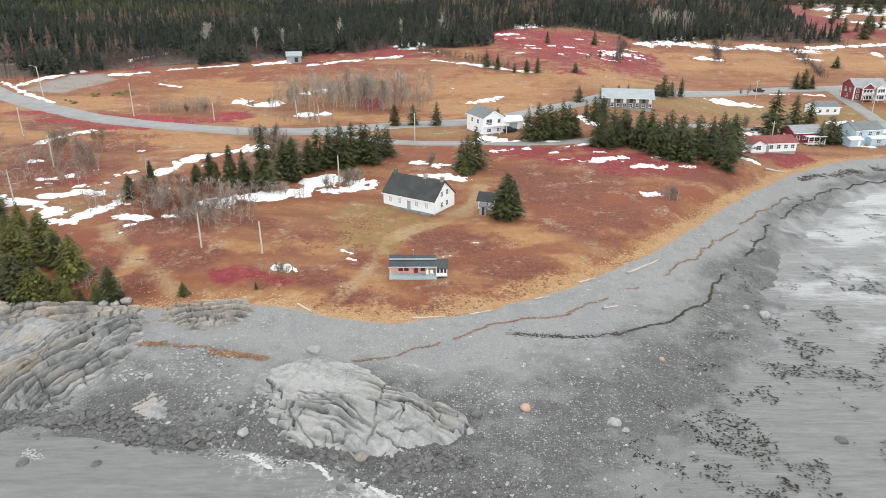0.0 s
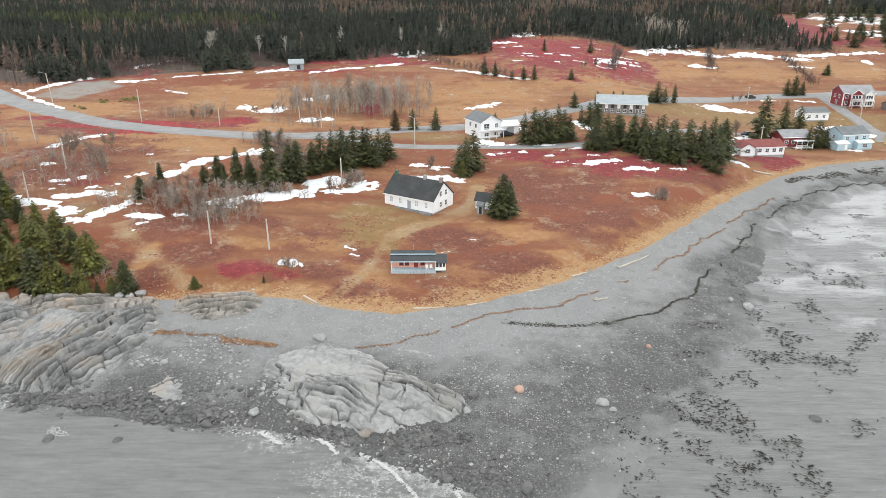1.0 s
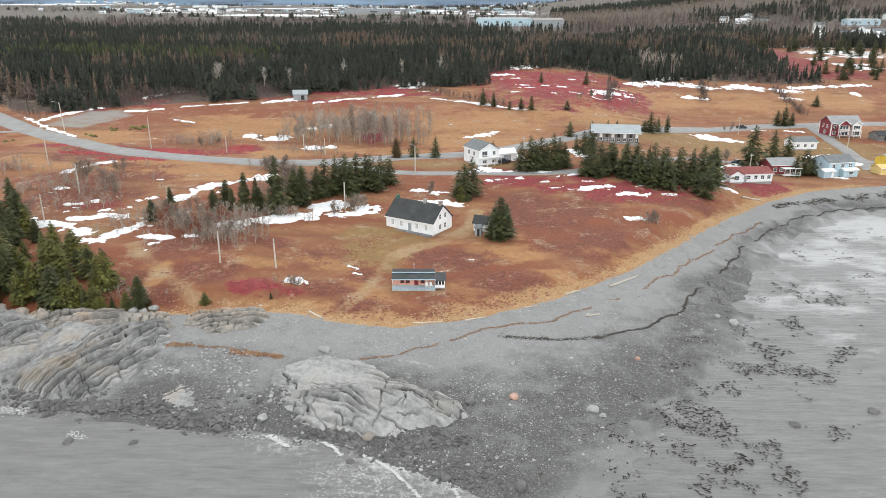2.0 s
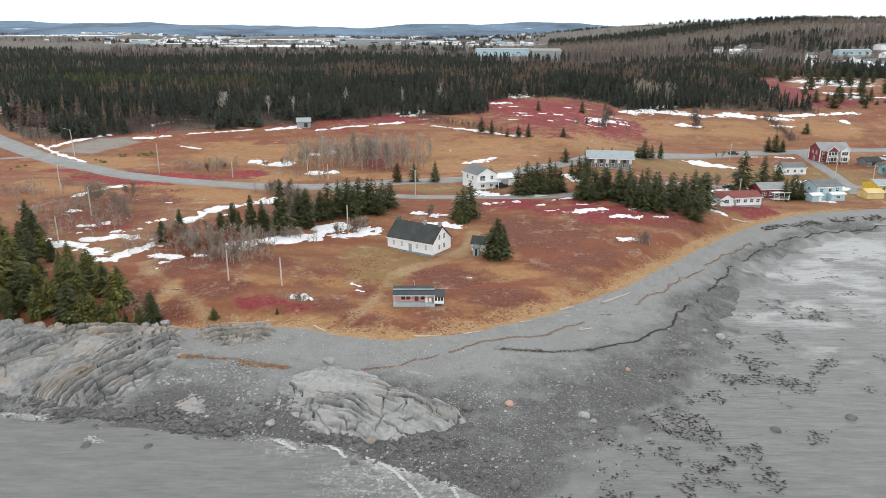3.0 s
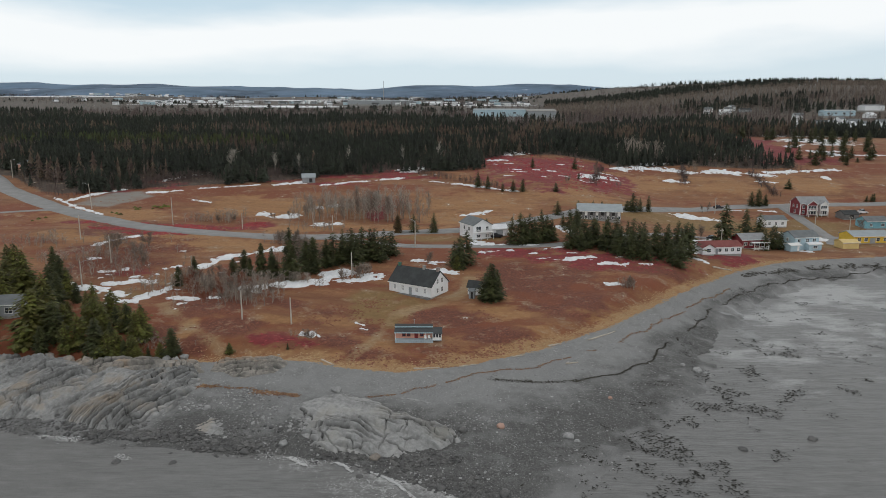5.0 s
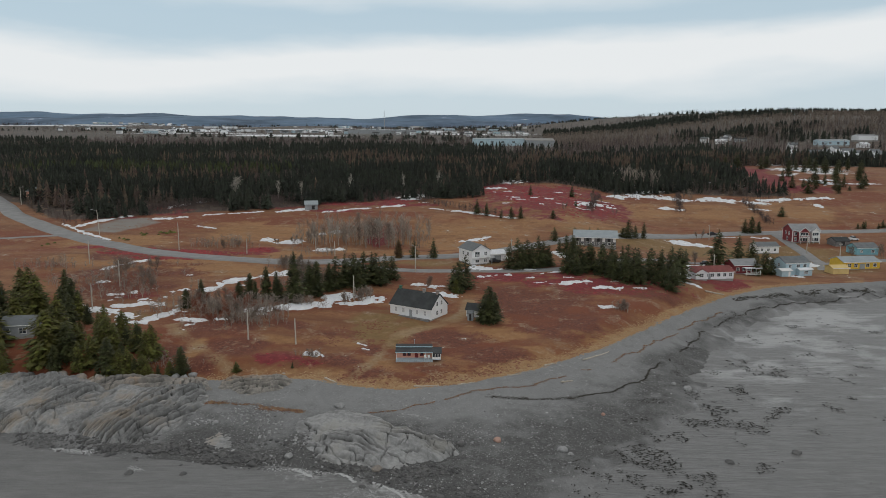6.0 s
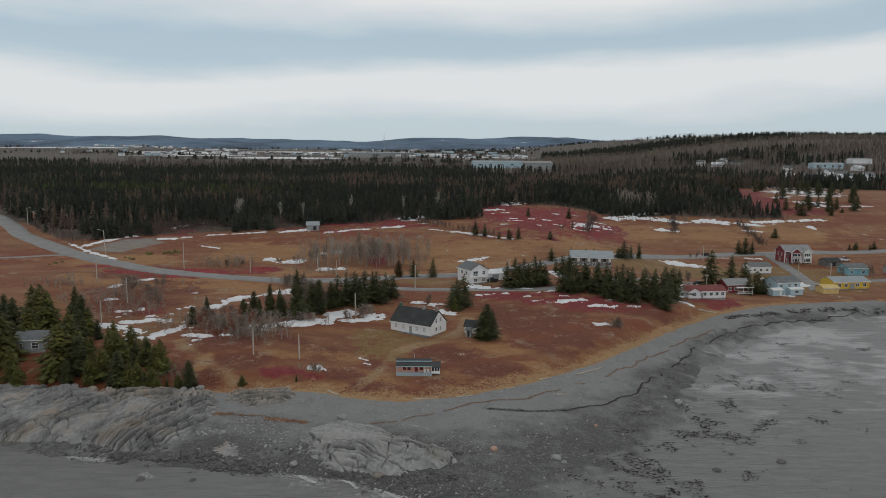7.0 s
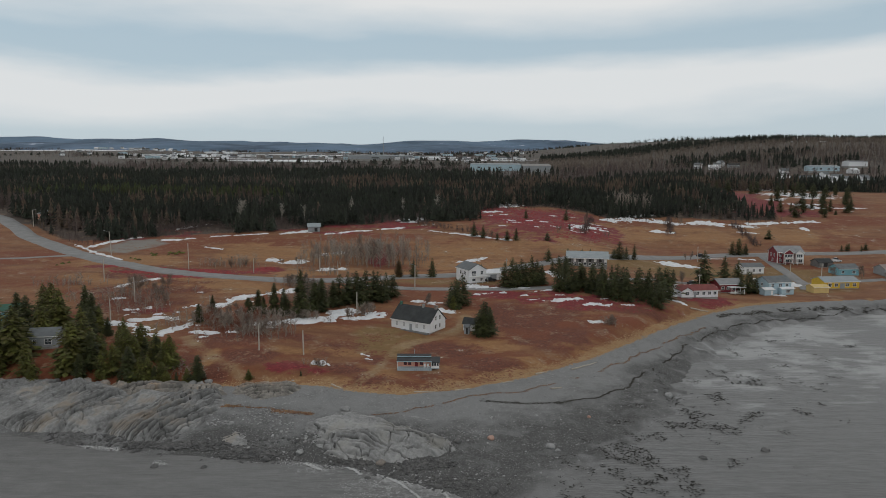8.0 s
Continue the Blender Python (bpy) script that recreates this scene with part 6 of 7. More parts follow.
def gabled(name, x, y, rz, length, width, wall_h, rise, wall, roof, label, windows=(), doors=(), over=0.35, base=0.3, group="", category="house", trim=True, z=None, sky_panes=""):
    """A gabled building: ridge along its own x, front towards its own -y."""
    c, s = math.cos(radians(rz)), math.sin(radians(rz))
    hl, hw = length / 2, width / 2
    corners = [ground_at(x + c * a - s * b, y + s * a + c * b) for a in (-hl, hl) for b in (-hw, hw)]
    floor_z = z if z is not None else sum(corners) / 4 + base
    ob = thing(name, x, y, floor_z, rz, label, category, group)
    drop = floor_z - min(corners) + 0.3
    piece("foundation", [(-hl + 0.06, -hw + 0.06, -drop, hl - 0.06, hw - 0.06, 0.0)], M_concrete, ob, "grey concrete foundation")
    prism_x("wall", [(-hw, 0), (hw, 0), (hw, wall_h), (0, wall_h + rise), (-hw, wall_h)], -hl, hl, wall, ob)
    th = 0.16
    k = rise / hw
    for sgn, nm in ((-1, "roof_slope"), (1, "roof_slope")):
        e = hw + over
        pts = [(0, wall_h + rise + 0.03), (sgn * e, wall_h + rise + 0.03 - k * e), (sgn * e, wall_h + rise + 0.03 - k * e + th), (0, wall_h + rise + 0.03 + th * 1.25)]
        prism_x(nm, pts, -hl - over, hl + over, roof, ob)
        if trim:
            ez = wall_h + rise + 0.03 - k * e
            piece("eave_board", sorted_box(-hl - over, sgn * (e + 0.002), ez - 0.06, hl + over, sgn * (e + 0.05), ez + th), M_trim, ob)
    for face, u, zz, w, h in windows:
        window_on(ob, face, hl, hw, u, zz, w, h, pane=M_skypane if face == sky_panes else None)
    for face, u, w, h, m in doors:
        door_on(ob, face, hl, hw, u, w, h, m)
    return ob


def sorted_box(x0, y0, z0, x1, y1, z1):
    return [(min(x0, x1), min(y0, y1), min(z0, z1), max(x0, x1), max(y0, y1), max(z0, z1))]


# the old farmhouse
farm = gabled("farmhouse", -7.94, 150.75, -31.7, 13.8, 8.5, 2.85, 3.55, M_white, M_shingle, "long white farmhouse with a steep black shingle roof", z=6.92, over=0.3, sky_panes="front",
              windows=[("front", -4.9, 1.0, 0.75, 1.2), ("front", -2.3, 1.0, 0.75, 1.2), ("front", 2.3, 1.0, 0.75, 1.2), ("front", 5.0, 1.0, 0.75, 1.2), ("right", -1.1, 0.8, 0.75, 1.15), ("right", 1.1, 0.8, 0.75, 1.15),
                       ("right", -1.1, 3.3, 0.75, 1.15), ("right", 1.1, 3.3, 0.75, 1.15), ("back", -3, 1.0, 0.8, 1.2), ("back", 3, 1.0, 0.8, 1.2), ("left", 0, 1.0, 0.8, 1.2)],
              doors=[("front", 0.2, 0.95, 2.0, M_greywall)])
piece("front_step", [(-7.9, -5.3, -1.2, 6.6, -4.25, 0.06)], M_shed, farm, "weathered grey wooden platform")
for px_, m, w, label in ((-6.3, M_copper, 0.62, "green metal chimney"), (1.9, M_concrete, 0.7, "grey rendered chimney"), (6.35, M_brick, 0.75, "brick chimney")):
    stack = piece("chimney", [(px_ - w / 2, -w / 2, 5.6, px_ + w / 2, w / 2, 7.25)], m, farm, label)
    piece("cap", [(px_ - w / 2 - 0.08, -w / 2 - 0.08, 7.25, px_ + w / 2 + 0.08, w / 2 + 0.08, 7.4)], m, stack)


def cabin():
    """The small shore cabin: two-step roof, salmon front, enclosed porch at one end."""
    x, y, rz = -7.1, 115.4, 1.6
    ob = thing("beach_cabin", x, y, ground_at(x, y) - 0.28, rz, "salmon beach cabin with stepped dark roof and porch", "cabin")
    piece("foundation", [(-4.1, -2.4, -0.7, 4.1, 2.3, 0.75)], M_shed, ob)
    for k in range(16):
        u = -4.2 + k * 8.5 / 16
        piece("skirt_board", [(u, -3.06, -0.5, u + 0.5, -3.0, 0.74)], M_skirt, ob)
    piece("deck", [(-4.2, -3.0, 0.66, 6.1, -1.5, 0.76)], M_skirt, ob, "blue-grey deck boards")
    prism_x("wall", [(-1.5, 0.75), (2.2, 0.75), (2.2, 2.62), (0.7, 3.2), (-0.3, 3.0), (-0.3, 2.72), (-1.5, 2.48)], -4.1, 4.1, M_orange, ob, "salmon painted boards")
    prism_x("porch_roof", [(-2.55, 2.27), (-0.28, 2.74), (-0.28, 2.86), (-2.55, 2.39)], -4.35, 4.3, M_darkroof, ob, "dark grey lower roof")
    piece("clerestory", [(-4.2, -0.36, 2.82, 4.1, -0.28, 3.04)], M_bluewall, ob, "pale blue band between the roofs")
    prism_x("upper_roof", [(-0.55, 3.04), (0.7, 3.28), (2.5, 2.55), (2.5, 2.67), (0.7, 3.42), (-0.55, 3.17)], -4.35, 4.2, M_darkroof, ob, "dark grey upper roof")
    piece("fascia", [(-4.36, -2.62, 2.20, 4.31, -2.555, 2.40)], M_bluewall, ob)
    piece("fascia", [(-4.36, -0.62, 2.98, 4.21, -0.555, 3.17)], M_bluewall, ob)
    for u in (-2.25, -1.2, 1.75):
        window_on(ob, "front", 4.1, 1.5, u, 1.25, 0.62, 0.6, M_redpaint)
    door_on(ob, "front", 4.1, 1.5, 0.5, 0.8, 1.6, M_redpaint, 0.77)
    for u in (-4.1, 2.6):
        piece("post", [(u - 0.05, -2.52, 0.76, u + 0.05, -2.42, 2.28)], M_trim, ob)
    porch = piece("side_porch", [(4.15, -2.9, 0.6, 6.15, 0.0, 1.3)], M_trim, ob, "white glazed porch")
    for u in (4.2, 4.85, 5.5, 6.05):
        piece("post", [(u - 0.05, -2.9, 1.3, u + 0.05, -2.8, 2.2)], M_trim, porch)
    for u in (4.28, 4.93, 5.57):
        piece("pane", [(u, -2.87, 1.33, u + 0.47, -2.84, 2.1)], M_glass, porch)
    piece("side_wall", [(6.05, -2.8, 1.3, 6.13, 0.0, 2.3)], M_trim, porch)
    prism_x("roof", [(-3.1, 2.16), (0.2, 2.72), (0.2, 2.83), (-3.1, 2.27)], 4.32, 6.35, M_darkroof, porch)
    pipe = piece("stove_pipe", [(-0.06, 0.6, 3.2, 0.06, 0.72, 4.3)], M_metal, ob, "metal stove pipe")
    piece("cap", [(-0.14, 0.52, 4.3, 0.14, 0.80, 4.45)], M_metal, pipe)
    return ob


cabin()
for x, y in ((-4.4, 112.75), (-3.6, 112.85)):
    ch = thing("deck_chair", x, y, ground_at(-7.1, 115.4) + 0.48, 20, "white plastic chair on the cabin deck", "chair", "chairs on the deck")
    piece("seat", [(-0.25, -0.25, 0.38, 0.25, 0.25, 0.43)], M_trim, ch)
    piece("backrest", [(-0.25, 0.22, 0.43, 0.25, 0.27, 0.95)], M_trim, ch)
    for a in (-0.22, 0.22):
        for b in (-0.22, 0.22):
            piece("leg", [(a - 0.025, b - 0.025, 0, a + 0.025, b + 0.025, 0.38)], M_trim, ch)

# sheds by the lone spruce
gabled("shed", 7.6, 148.4, -20, 3.4, 3.0, 2.1, 1.3, M_white, M_shingle, "small white shed with a dark roof", category="shed", base=0.15, windows=[("front", -0.6, 0.8, 0.6, 0.7)], trim=False)
gabled("outhouse", 6.6, 144.6, -15, 1.5, 1.5, 2.0, 0.5, M_greywall, M_greyroof, "narrow grey wooden outhouse with a dark door", category="outhouse", base=0.1, over=0.15, doors=[("front", 0.1, 0.6, 1.8, M_black)], trim=False)

# the white house on the lane: gable to the shore
villa = gabled("white_house", 9.4, 214.5, 118, 10.0, 7.6, 4.9, 2.1, M_white, M_greyroof, "two-storey white house with grey roof and balcony", base=0.2,
               windows=[("left", -1.9, 3.0, 1.0, 1.3), ("left", 1.6, 2.7, 1.9, 1.7), ("left", -1.9, 0.6, 1.2, 0.9), ("left", 1.6, 0.6, 1.4, 0.9), ("back", 1.5, 2.9, 1.1, 1.2), ("back", -2, 2.9, 1.1, 1.2), ("front", 0, 2.9, 1.2, 1.2)])
piece("balcony", [(-6.5, -3.9, 2.35, -5.0, 3.9, 2.5)], M_trim, villa)
for u in (-3.8, -1.3, 1.3, 3.7):
    piece("balcony_post", [(-6.48, u - 0.06, -0.3, -6.36, u + 0.06, 2.35)], M_trim, villa)
piece("railing", [(-6.48, -3.9, 3.35, -6.40, 3.9, 3.45)] + [(-6.47, -3.9 + 0.3 * k, 2.5, -6.42, -3.86 + 0.3 * k, 3.35) for k in range(27)], M_trim, villa)
gabled("garage", 17.2, 217.5, 20, 6.5, 5.5, 2.6, 1.1, M_white, M_snow, "low white garage with snow on its roof", category="garage", base=0.15, doors=[("front", 0, 2.6, 2.1, M_greywall)])

# the long building behind the thick stand
lodge = gabled("long_building", 62.5, 257.0, -9, 17.0, 14.0, 3.7, 2.0, M_shed, M_tinroof, "long dark building with white panels and pale roof", base=0.3, over=0.8)
for k in range(8):
    u = -8.2 + 2.2 * k
    piece("wall_panel", [(u, -7.05, 1.9, u + 1.1, -7.0, 3.6)], M_trim if k % 2 else M_black, lodge, "white panel between dark window bays")
    window_on(lodge, "front", 8.5, 7.0, u + 0.55, 0.5, 1.1, 1.1)

# the red house above the bay
red = gabled("red_house", 170.5, 297.5, 4, 13.5, 9.0, 5.4, 2.6, M_redwall, M_paleroof, "large two-storey maroon house with white trim", base=0.3,
             windows=[("front", -5.2, 3.1, 1.1, 1.4), ("front", -5.2, 0.6, 1.1, 1.5), ("front", 5.2, 3.1, 1.2, 1.4), ("front", 5.2, 0.6, 1.2, 1.5), ("left", -1.5, 3.1, 1.0, 1.4), ("left", 1.5, 3.1, 1.0, 1.4), ("left", 0, 0.6, 1.2, 1.4)])
for u0, w0, h0, wall in ((-2.0, 4.8, 6.6, M_redwall), (3.6, 3.6, 6.2, M_trim)):
    bay = prism("front_gable", [(u0 - w0 / 2, 0), (u0 + w0 / 2, 0), (u0 + w0 / 2, 5.0), (u0, h0 + 0.3), (u0 - w0 / 2, 5.0)], -6.2, -4.4, wall, red, "white boarded bay" if wall is M_trim else "maroon boarded bay with white trim")
    piece("corner_board", [(u0 - w0 / 2 - 0.04, -6.26, 0, u0 - w0 / 2 + 0.22, -6.2, 5.0), (u0 + w0 / 2 - 0.22, -6.26, 0, u0 + w0 / 2 + 0.04, -6.2, 5.0)], M_trim, bay)
    for zz in (0.5, 3.0):
        for q in (-1, 0, 1):
            piece("pane", [(u0 + (q * 0.27 - 0.11) * w0, -6.25, zz, u0 + (q * 0.27 + 0.11) * w0, -6.205, zz + 1.5)], M_glass, bay)
        piece("window_trim", [(u0 - w0 * 0.41, -6.24, zz - 0.12, u0 + w0 * 0.41, -6.204, zz - 0.002), (u0 - w0 * 0.41, -6.24, zz + 1.502, u0 + w0 * 0.41, -6.204, zz + 1.64)]
              + [(u0 + k * w0 - 0.09, -6.24, zz, u0 + k * w0 + 0.09, -6.204, zz + 1.5) for k in (-0.40, -0.135, 0.135, 0.40)], M_trim, bay)
    balcony = piece("balcony", [(u0 - w0 * 0.46, -7.5, 2.42, u0 + w0 * 0.46, -6.27, 2.58)], M_trim, bay)
    piece("railing", [(u0 - w0 * 0.46, -7.5, 3.38, u0 + w0 * 0.46, -7.42, 3.48)] + [(u0 - w0 * 0.46 + 0.28 * k, -7.48, 2.58, u0 - w0 * 0.46 + 0.28 * k + 0.06, -7.44, 3.38) for k in range(int(w0 * 0.92 / 0.28) + 1)], M_trim, balcony)
    for k in (-0.44, 0.44):
        piece("balcony_post", [(u0 + k * w0 - 0.08, -7.46, -0.6, u0 + k * w0 + 0.08, -7.32, 2.42)], M_trim, balcony)
    for sg in (-1, 1):
        prism("gable_roof", [(u0, h0 + 0.3), (u0 + sg * (w0 / 2 + 0.4), 4.75), (u0 + sg * (w0 / 2 + 0.4), 4.95), (u0, h0 + 0.52)], -6.6, -2.4, M_paleroof, red)
        prism("barge_board", [(u0, h0 + 0.28), (u0 + sg * (w0 / 2 + 0.4), 4.70), (u0 + sg * (w0 / 2 + 0.4), 4.97), (u0, h0 + 0.55)], -6.68, -6.604, M_trim, red)
for u in (-6.72, 6.5):
    piece("corner_board", [(u, -4.56, 0, u + 0.24, -4.504, 5.4)], M_trim, red)
piece("corner_board", [(-6.81, -4.5, 0, -6.754, -4.2, 5.4), (-6.81, 4.2, 0, -6.754, 4.5, 5.4)], M_trim, red)

gabled("bungalow", 94.6, 208.6, 9, 14.5, 7.5, 2.5, 1.5, M_white, M_redroof, "white bungalow with a red shingle roof", base=0.3, windows=[("front", u, 0.9, 1.1, 1.1) for u in (-5.6, -3.2, -0.9, 1.5, 3.8, 6.0)] + [("right", 0, 0.9, 1.6, 1.2)],
       doors=[("front", -2.0, 0.9, 2.0, M_greywall)])
gabled("cottage_wing", 89.0, 204.3, 99, 5.0, 4.4, 2.4, 1.2, M_white, M_redroof, "small gabled white wing with red roof", category="house", base=0.3, windows=[("left", 0, 0.8, 1.4, 1.2)])
gabled("cottage", 114.0, 228.2, 9, 10.0, 7.5, 3.2, 1.7, M_redwall, M_paleroof, "red cottage with white veranda and grey roof", base=0.3, windows=[("front", u, 1.0, 1.2, 1.2) for u in (-3.6, -1.2, 1.2, 3.6)] + [("left", -1.6, 0.9, 0.9, 1.1)],
       doors=[("left", 1.4, 1.8, 2.1, M_trim)])
vera = thing("veranda", 116.2, 223.2, ground_at(116.2, 223.2), 9, "white wooden veranda in front of the red cottage", "veranda")
piece("floor", [(-3.0, -1.2, 0.5, 3.0, 1.0, 0.62)], M_trim, vera)
piece("railing", [(-3.0, -1.2, 1.5, 3.0, -1.1, 1.58)] + [(-3.0 + 0.35 * k, -1.18, 0.62, -2.93 + 0.35 * k, -1.12, 1.5) for k in range(18)], M_trim, vera)
for u in (-2.9, -1, 1, 2.9):
    piece("post", [(u - 0.07, -1.15, -0.3, u + 0.07, -1.0, 2.9)], M_trim, vera)
piece("roof", [(-3.3, -1.5, 2.9, 3.3, 1.0, 3.02)], M_snow, vera)
gabled("blue_house", 133.4, 229.0, 14, 10.5, 8.0, 4.6, 1.9, M_bluewall, M_greyroof, "pale blue two-storey house with grey roof", base=0.2,
       windows=[("front", -3.4, 2.9, 1.1, 1.1), ("front", 0.2, 2.9, 1.3, 1.1), ("front", 3.2, 2.9, 1.3, 1.1), ("front", -3.4, 0.7, 1.0, 1.1), ("front", 2.6, 0.7, 1.6, 1.1), ("left", 0, 2.9, 1.0, 1.1)])
gabled("lean_to", 128.3, 223.3, 14, 4.2, 3.4, 2.3, 0.5, M_bluewall, M_trim, "low pale blue lean-to beside the blue house", category="shed", base=0.1, doors=[("front", 1.2, 0.9, 1.9, M_trim)])
gabled("lean_to", 136.6, 224.6, 14, 5.6, 2.4, 2.4, 0.4, M_bluewall, M_snow, "pale blue porch with snow on its flat roof", category="shed", base=0.1, windows=[("front", 0, 0.9, 1.6, 0.9)])
gabled("small_house", 142.6, 273.5, 6, 10.0, 7.0, 2.9, 1.5, M_white, M_greyroof, "small white house with grey roof", base=0.2, windows=[("front", -3, 0.9, 1.0, 1.1), ("front", 0, 0.9, 1.0, 1.1), ("front", 3, 0.9, 1.0, 1.1)])
gabled("garage", 152.3, 230.5, 6, 6.4, 5.4, 2.3, 0.8, M_cream, M_cream, "low cream-yellow garage above the beach", category="garage", base=0.1)
gabled("yellow_house", 166.5, 243.5, 8, 16.0, 8.5, 2.8, 1.5, M_yellow, M_tinroof, "bright yellow bungalow with grey-blue roof", base=0.3,
       windows=[("front", u, 0.8, 1.4, 1.3) for u in (-5.5, -2.6, 2.6, 5.8)], doors=[("front", 0.3, 2.4, 2.1, M_greywall)])
gabled("turquoise_house", 185.5, 271.5, 6, 10.0, 7.5, 3.0, 1.7, M_turq, M_greyroof, "turquoise house with grey roof", base=0.2, windows=[("front", -3, 0.9, 1.0, 1.1), ("front", 2.4, 0.9, 1.4, 1.1)])
gabled("shed", 184.0, 288.6, 10, 7.5, 6.0, 2.2, 1.4, M_shed, M_shingle, "dark weathered shed with sagging roof", category="shed", base=0.1, doors=[("front", 0, 2.0, 1.9, M_black)], trim=False)
gabled("brown_house", 208.0, 272.0, 5, 12.0, 8.0, 2.8, 1.7, M_greywall, M_brick, "grey house with a brown roof", base=0.2, windows=[("front", -3.5, 0.9, 1.2, 1.1), ("front", 0, 0.9, 1.2, 1.1)])
gabled("field_shed", -73.4, 321.5, 12, 6.5, 4.5, 2.6, 1.6, M_greywall, M_tinroof, "small pale grey shed at the forest edge", category="shed", base=0.2, doors=[("front", 1, 1.6, 2, M_black)], trim=False)
gabled("woods_house", -234.5, 352.5, -6, 13.0, 8.0, 3.2, 1.8, M_orange, M_greyroof, "pinkish house half hidden in the forest", base=0.3, windows=[("front", -4, 0.9, 1.3, 1.2), ("front", 0, 0.9, 2.2, 1.5), ("front", 4, 0.9, 1.3, 1.2)])
gabled("grey_cottage", -104.0, 122.5, 12, 7.0, 6.0, 2.9, 1.5, M_greywall, M_greyroof, "grey cottage among the spruces on the point", base=0.3, windows=[("front", -1.9, 1.0, 0.7, 1.0), ("front", 1.3, 0.8, 1.5, 1.3), ("right", 0, 1.0, 1.0, 1.0)])
gabled("grey_cottage", -130.5, 148.0, 20, 8.0, 6.0, 2.8, 1.5, M_turq, M_copper, "green-roofed cottage behind the point", base=0.3, windows=[("front", 1.9, 1.0, 0.9, 1.0)])


# ---- poles and lamps ----
def utility_pole(x, y, h, arm=0.0, lamp=0.0, lean=0.0, label="weathered wooden utility pole beside the road"):
    ob = thing("street_lamp" if lamp else "utility_pole", x, y, ground_at(x, y) - 0.2, 0, label, "lamp post" if lamp else "pole", "poles and lamp posts")
    v, f = tube_arrays([(0, 0, 0), (lean * 0.5, 0, h * 0.5), (lean, 0, h)], [0.19, 0.17, 0.14], 8)
    part("pole", mesh_of("pole", v, f, M_pole, True), ob)
    if arm:
        piece("crossarm", [(lean - arm / 2, -0.06, h - 0.75, lean + arm / 2, 0.06, h - 0.62)], M_pole, ob)
        for u in (-arm * 0.45, 0, arm * 0.45):
            piece("insulator", [(lean + u - 0.04, -0.04, h - 0.62, lean + u + 0.04, 0.04, h - 0.42)], M_trim, ob)
    if lamp:
        v, f = [], []
        n = 7
        for k in range(n):
            q = k / (n - 1)
            cx, cz = lean + lamp * q, h - 0.6 + 0.9 * math.sin(q * 1.5)
            for j in range(6):
                a = 6.283 * j / 6
                v.append((cx, 0.05 * math.cos(a), cz + 0.05 * math.sin(a)))
            if k:
                for j in range(6):
                    f.append(((k - 1) * 6 + j, (k - 1) * 6 + (j + 1) % 6, k * 6 + (j + 1) % 6, k * 6 + j))
        part("arm", mesh_of("arm", v, f, M_metal, True), ob)
        s = 1 if lamp > 0 else -1
        piece("lamp_head", sorted_box(lean + lamp - 0.1 * s, -0.13, h + 0.2, lean + lamp + 0.65 * s, 0.13, h + 0.38), M_metal, ob, bevel=0.04)
    return ob


for x, y, h, arm, lamp, lean in ((-47.6, 120.6, 7.2, 0, 0, 0), (-36.1, 120.6, 6.6, 0, 0, -0.1), (-28, 162, 7.6, 0, 0, 0), (-151.2, 253.5, 10.8, 0, -2.0, -0.5), (-105.5, 225.1, 11.0, 0, 0, 0), (-11.7, 199.2, 9.4, 0, -1.0, 0),
                                 (-98.5, 145.5, 7.6, 0, 2.6, 0), (22.5, 206.7, 10.2, 1.2, 0, 0), (-126.7, 198.2, 8.5, 0, 0, 0), (126.3, 297.8, 8, 1.2, 0, 0), (163.9, 250, 9.5, 1.4, 0, 0), (160, 270, 8.5, 0, 0, 0), (97.5, 212.5, 8.5, 1.2, 0, 0),
                                 (-52.5, 228, 6.5, 0, 0, 0), (-44, 222, 6, 0, 0, 0), (-102.5, 170, 8.5, 0, 0, 0), (-230, 326, 9.5, 0, 1.4, 0), (-78, 222, 6, 0, 0, 0), (-74, 160, 5.5, 0, 0, 0)):
    utility_pole(x, y, h, arm, lamp, lean, "street lamp on a tall grey pole" if lamp else "weathered wooden utility pole in the field")


# ---- cars ----
def car(x, y, rz, paint, label, tall=0.0):
    ob = thing("car", x, y, ground_at(x, y) + 0.12, rz, label, "car", "parked cars")
    prism("body", [(-2.3, 0.35), (2.25, 0.35), (2.3, 0.85), (1.2, 1.0 + tall * 0.4), (-2.3, 1.05 + tall)], -0.9, 0.9, paint, ob)
    prism("cabin", [(-1.7, 1.0), (0.95, 1.0), (0.25, 1.6 + tall), (-1.2, 1.62 + tall)], -0.78, 0.78, M_glass, ob, "dark car windows")
    piece("roof", [(-1.15, -0.74, 1.60 + tall, 0.2, 0.74, 1.66 + tall)], paint, ob)
    for u in (-1.4, 1.4):
        for w in (-0.82, 0.82):
            v, f = tube_arrays([(0, 0, -0.12), (0, 0, 0.12)], [0.34, 0.34], 12)
            n = len(v)
            v += [(0, 0, -0.12), (0, 0, 0.12)]
            f += [(n, (j + 1) % 12, j, j) for j in range(12)] + [(n + 1, 12 + j, 12 + (j + 1) % 12, 12 + (j + 1) % 12) for j in range(12)]
            v = [(u + p[0], w + p[2], 0.34 + p[1]) for p in v]
            tri = [t[:3] if len(set(t)) < 4 else t for t in f]
            bm = bmesh.new()
            bv = [bm.verts.new(p) for p in v]
            for t in tri:
                bm.faces.new([bv[i] for i in t])
            me = bpy.data.meshes.new("wheel")
            bm.to_mesh(me)
            bm.free()
            me.materials.append(M_black)
            part("wheel", me, ob, "black rubber tyre")
    return ob


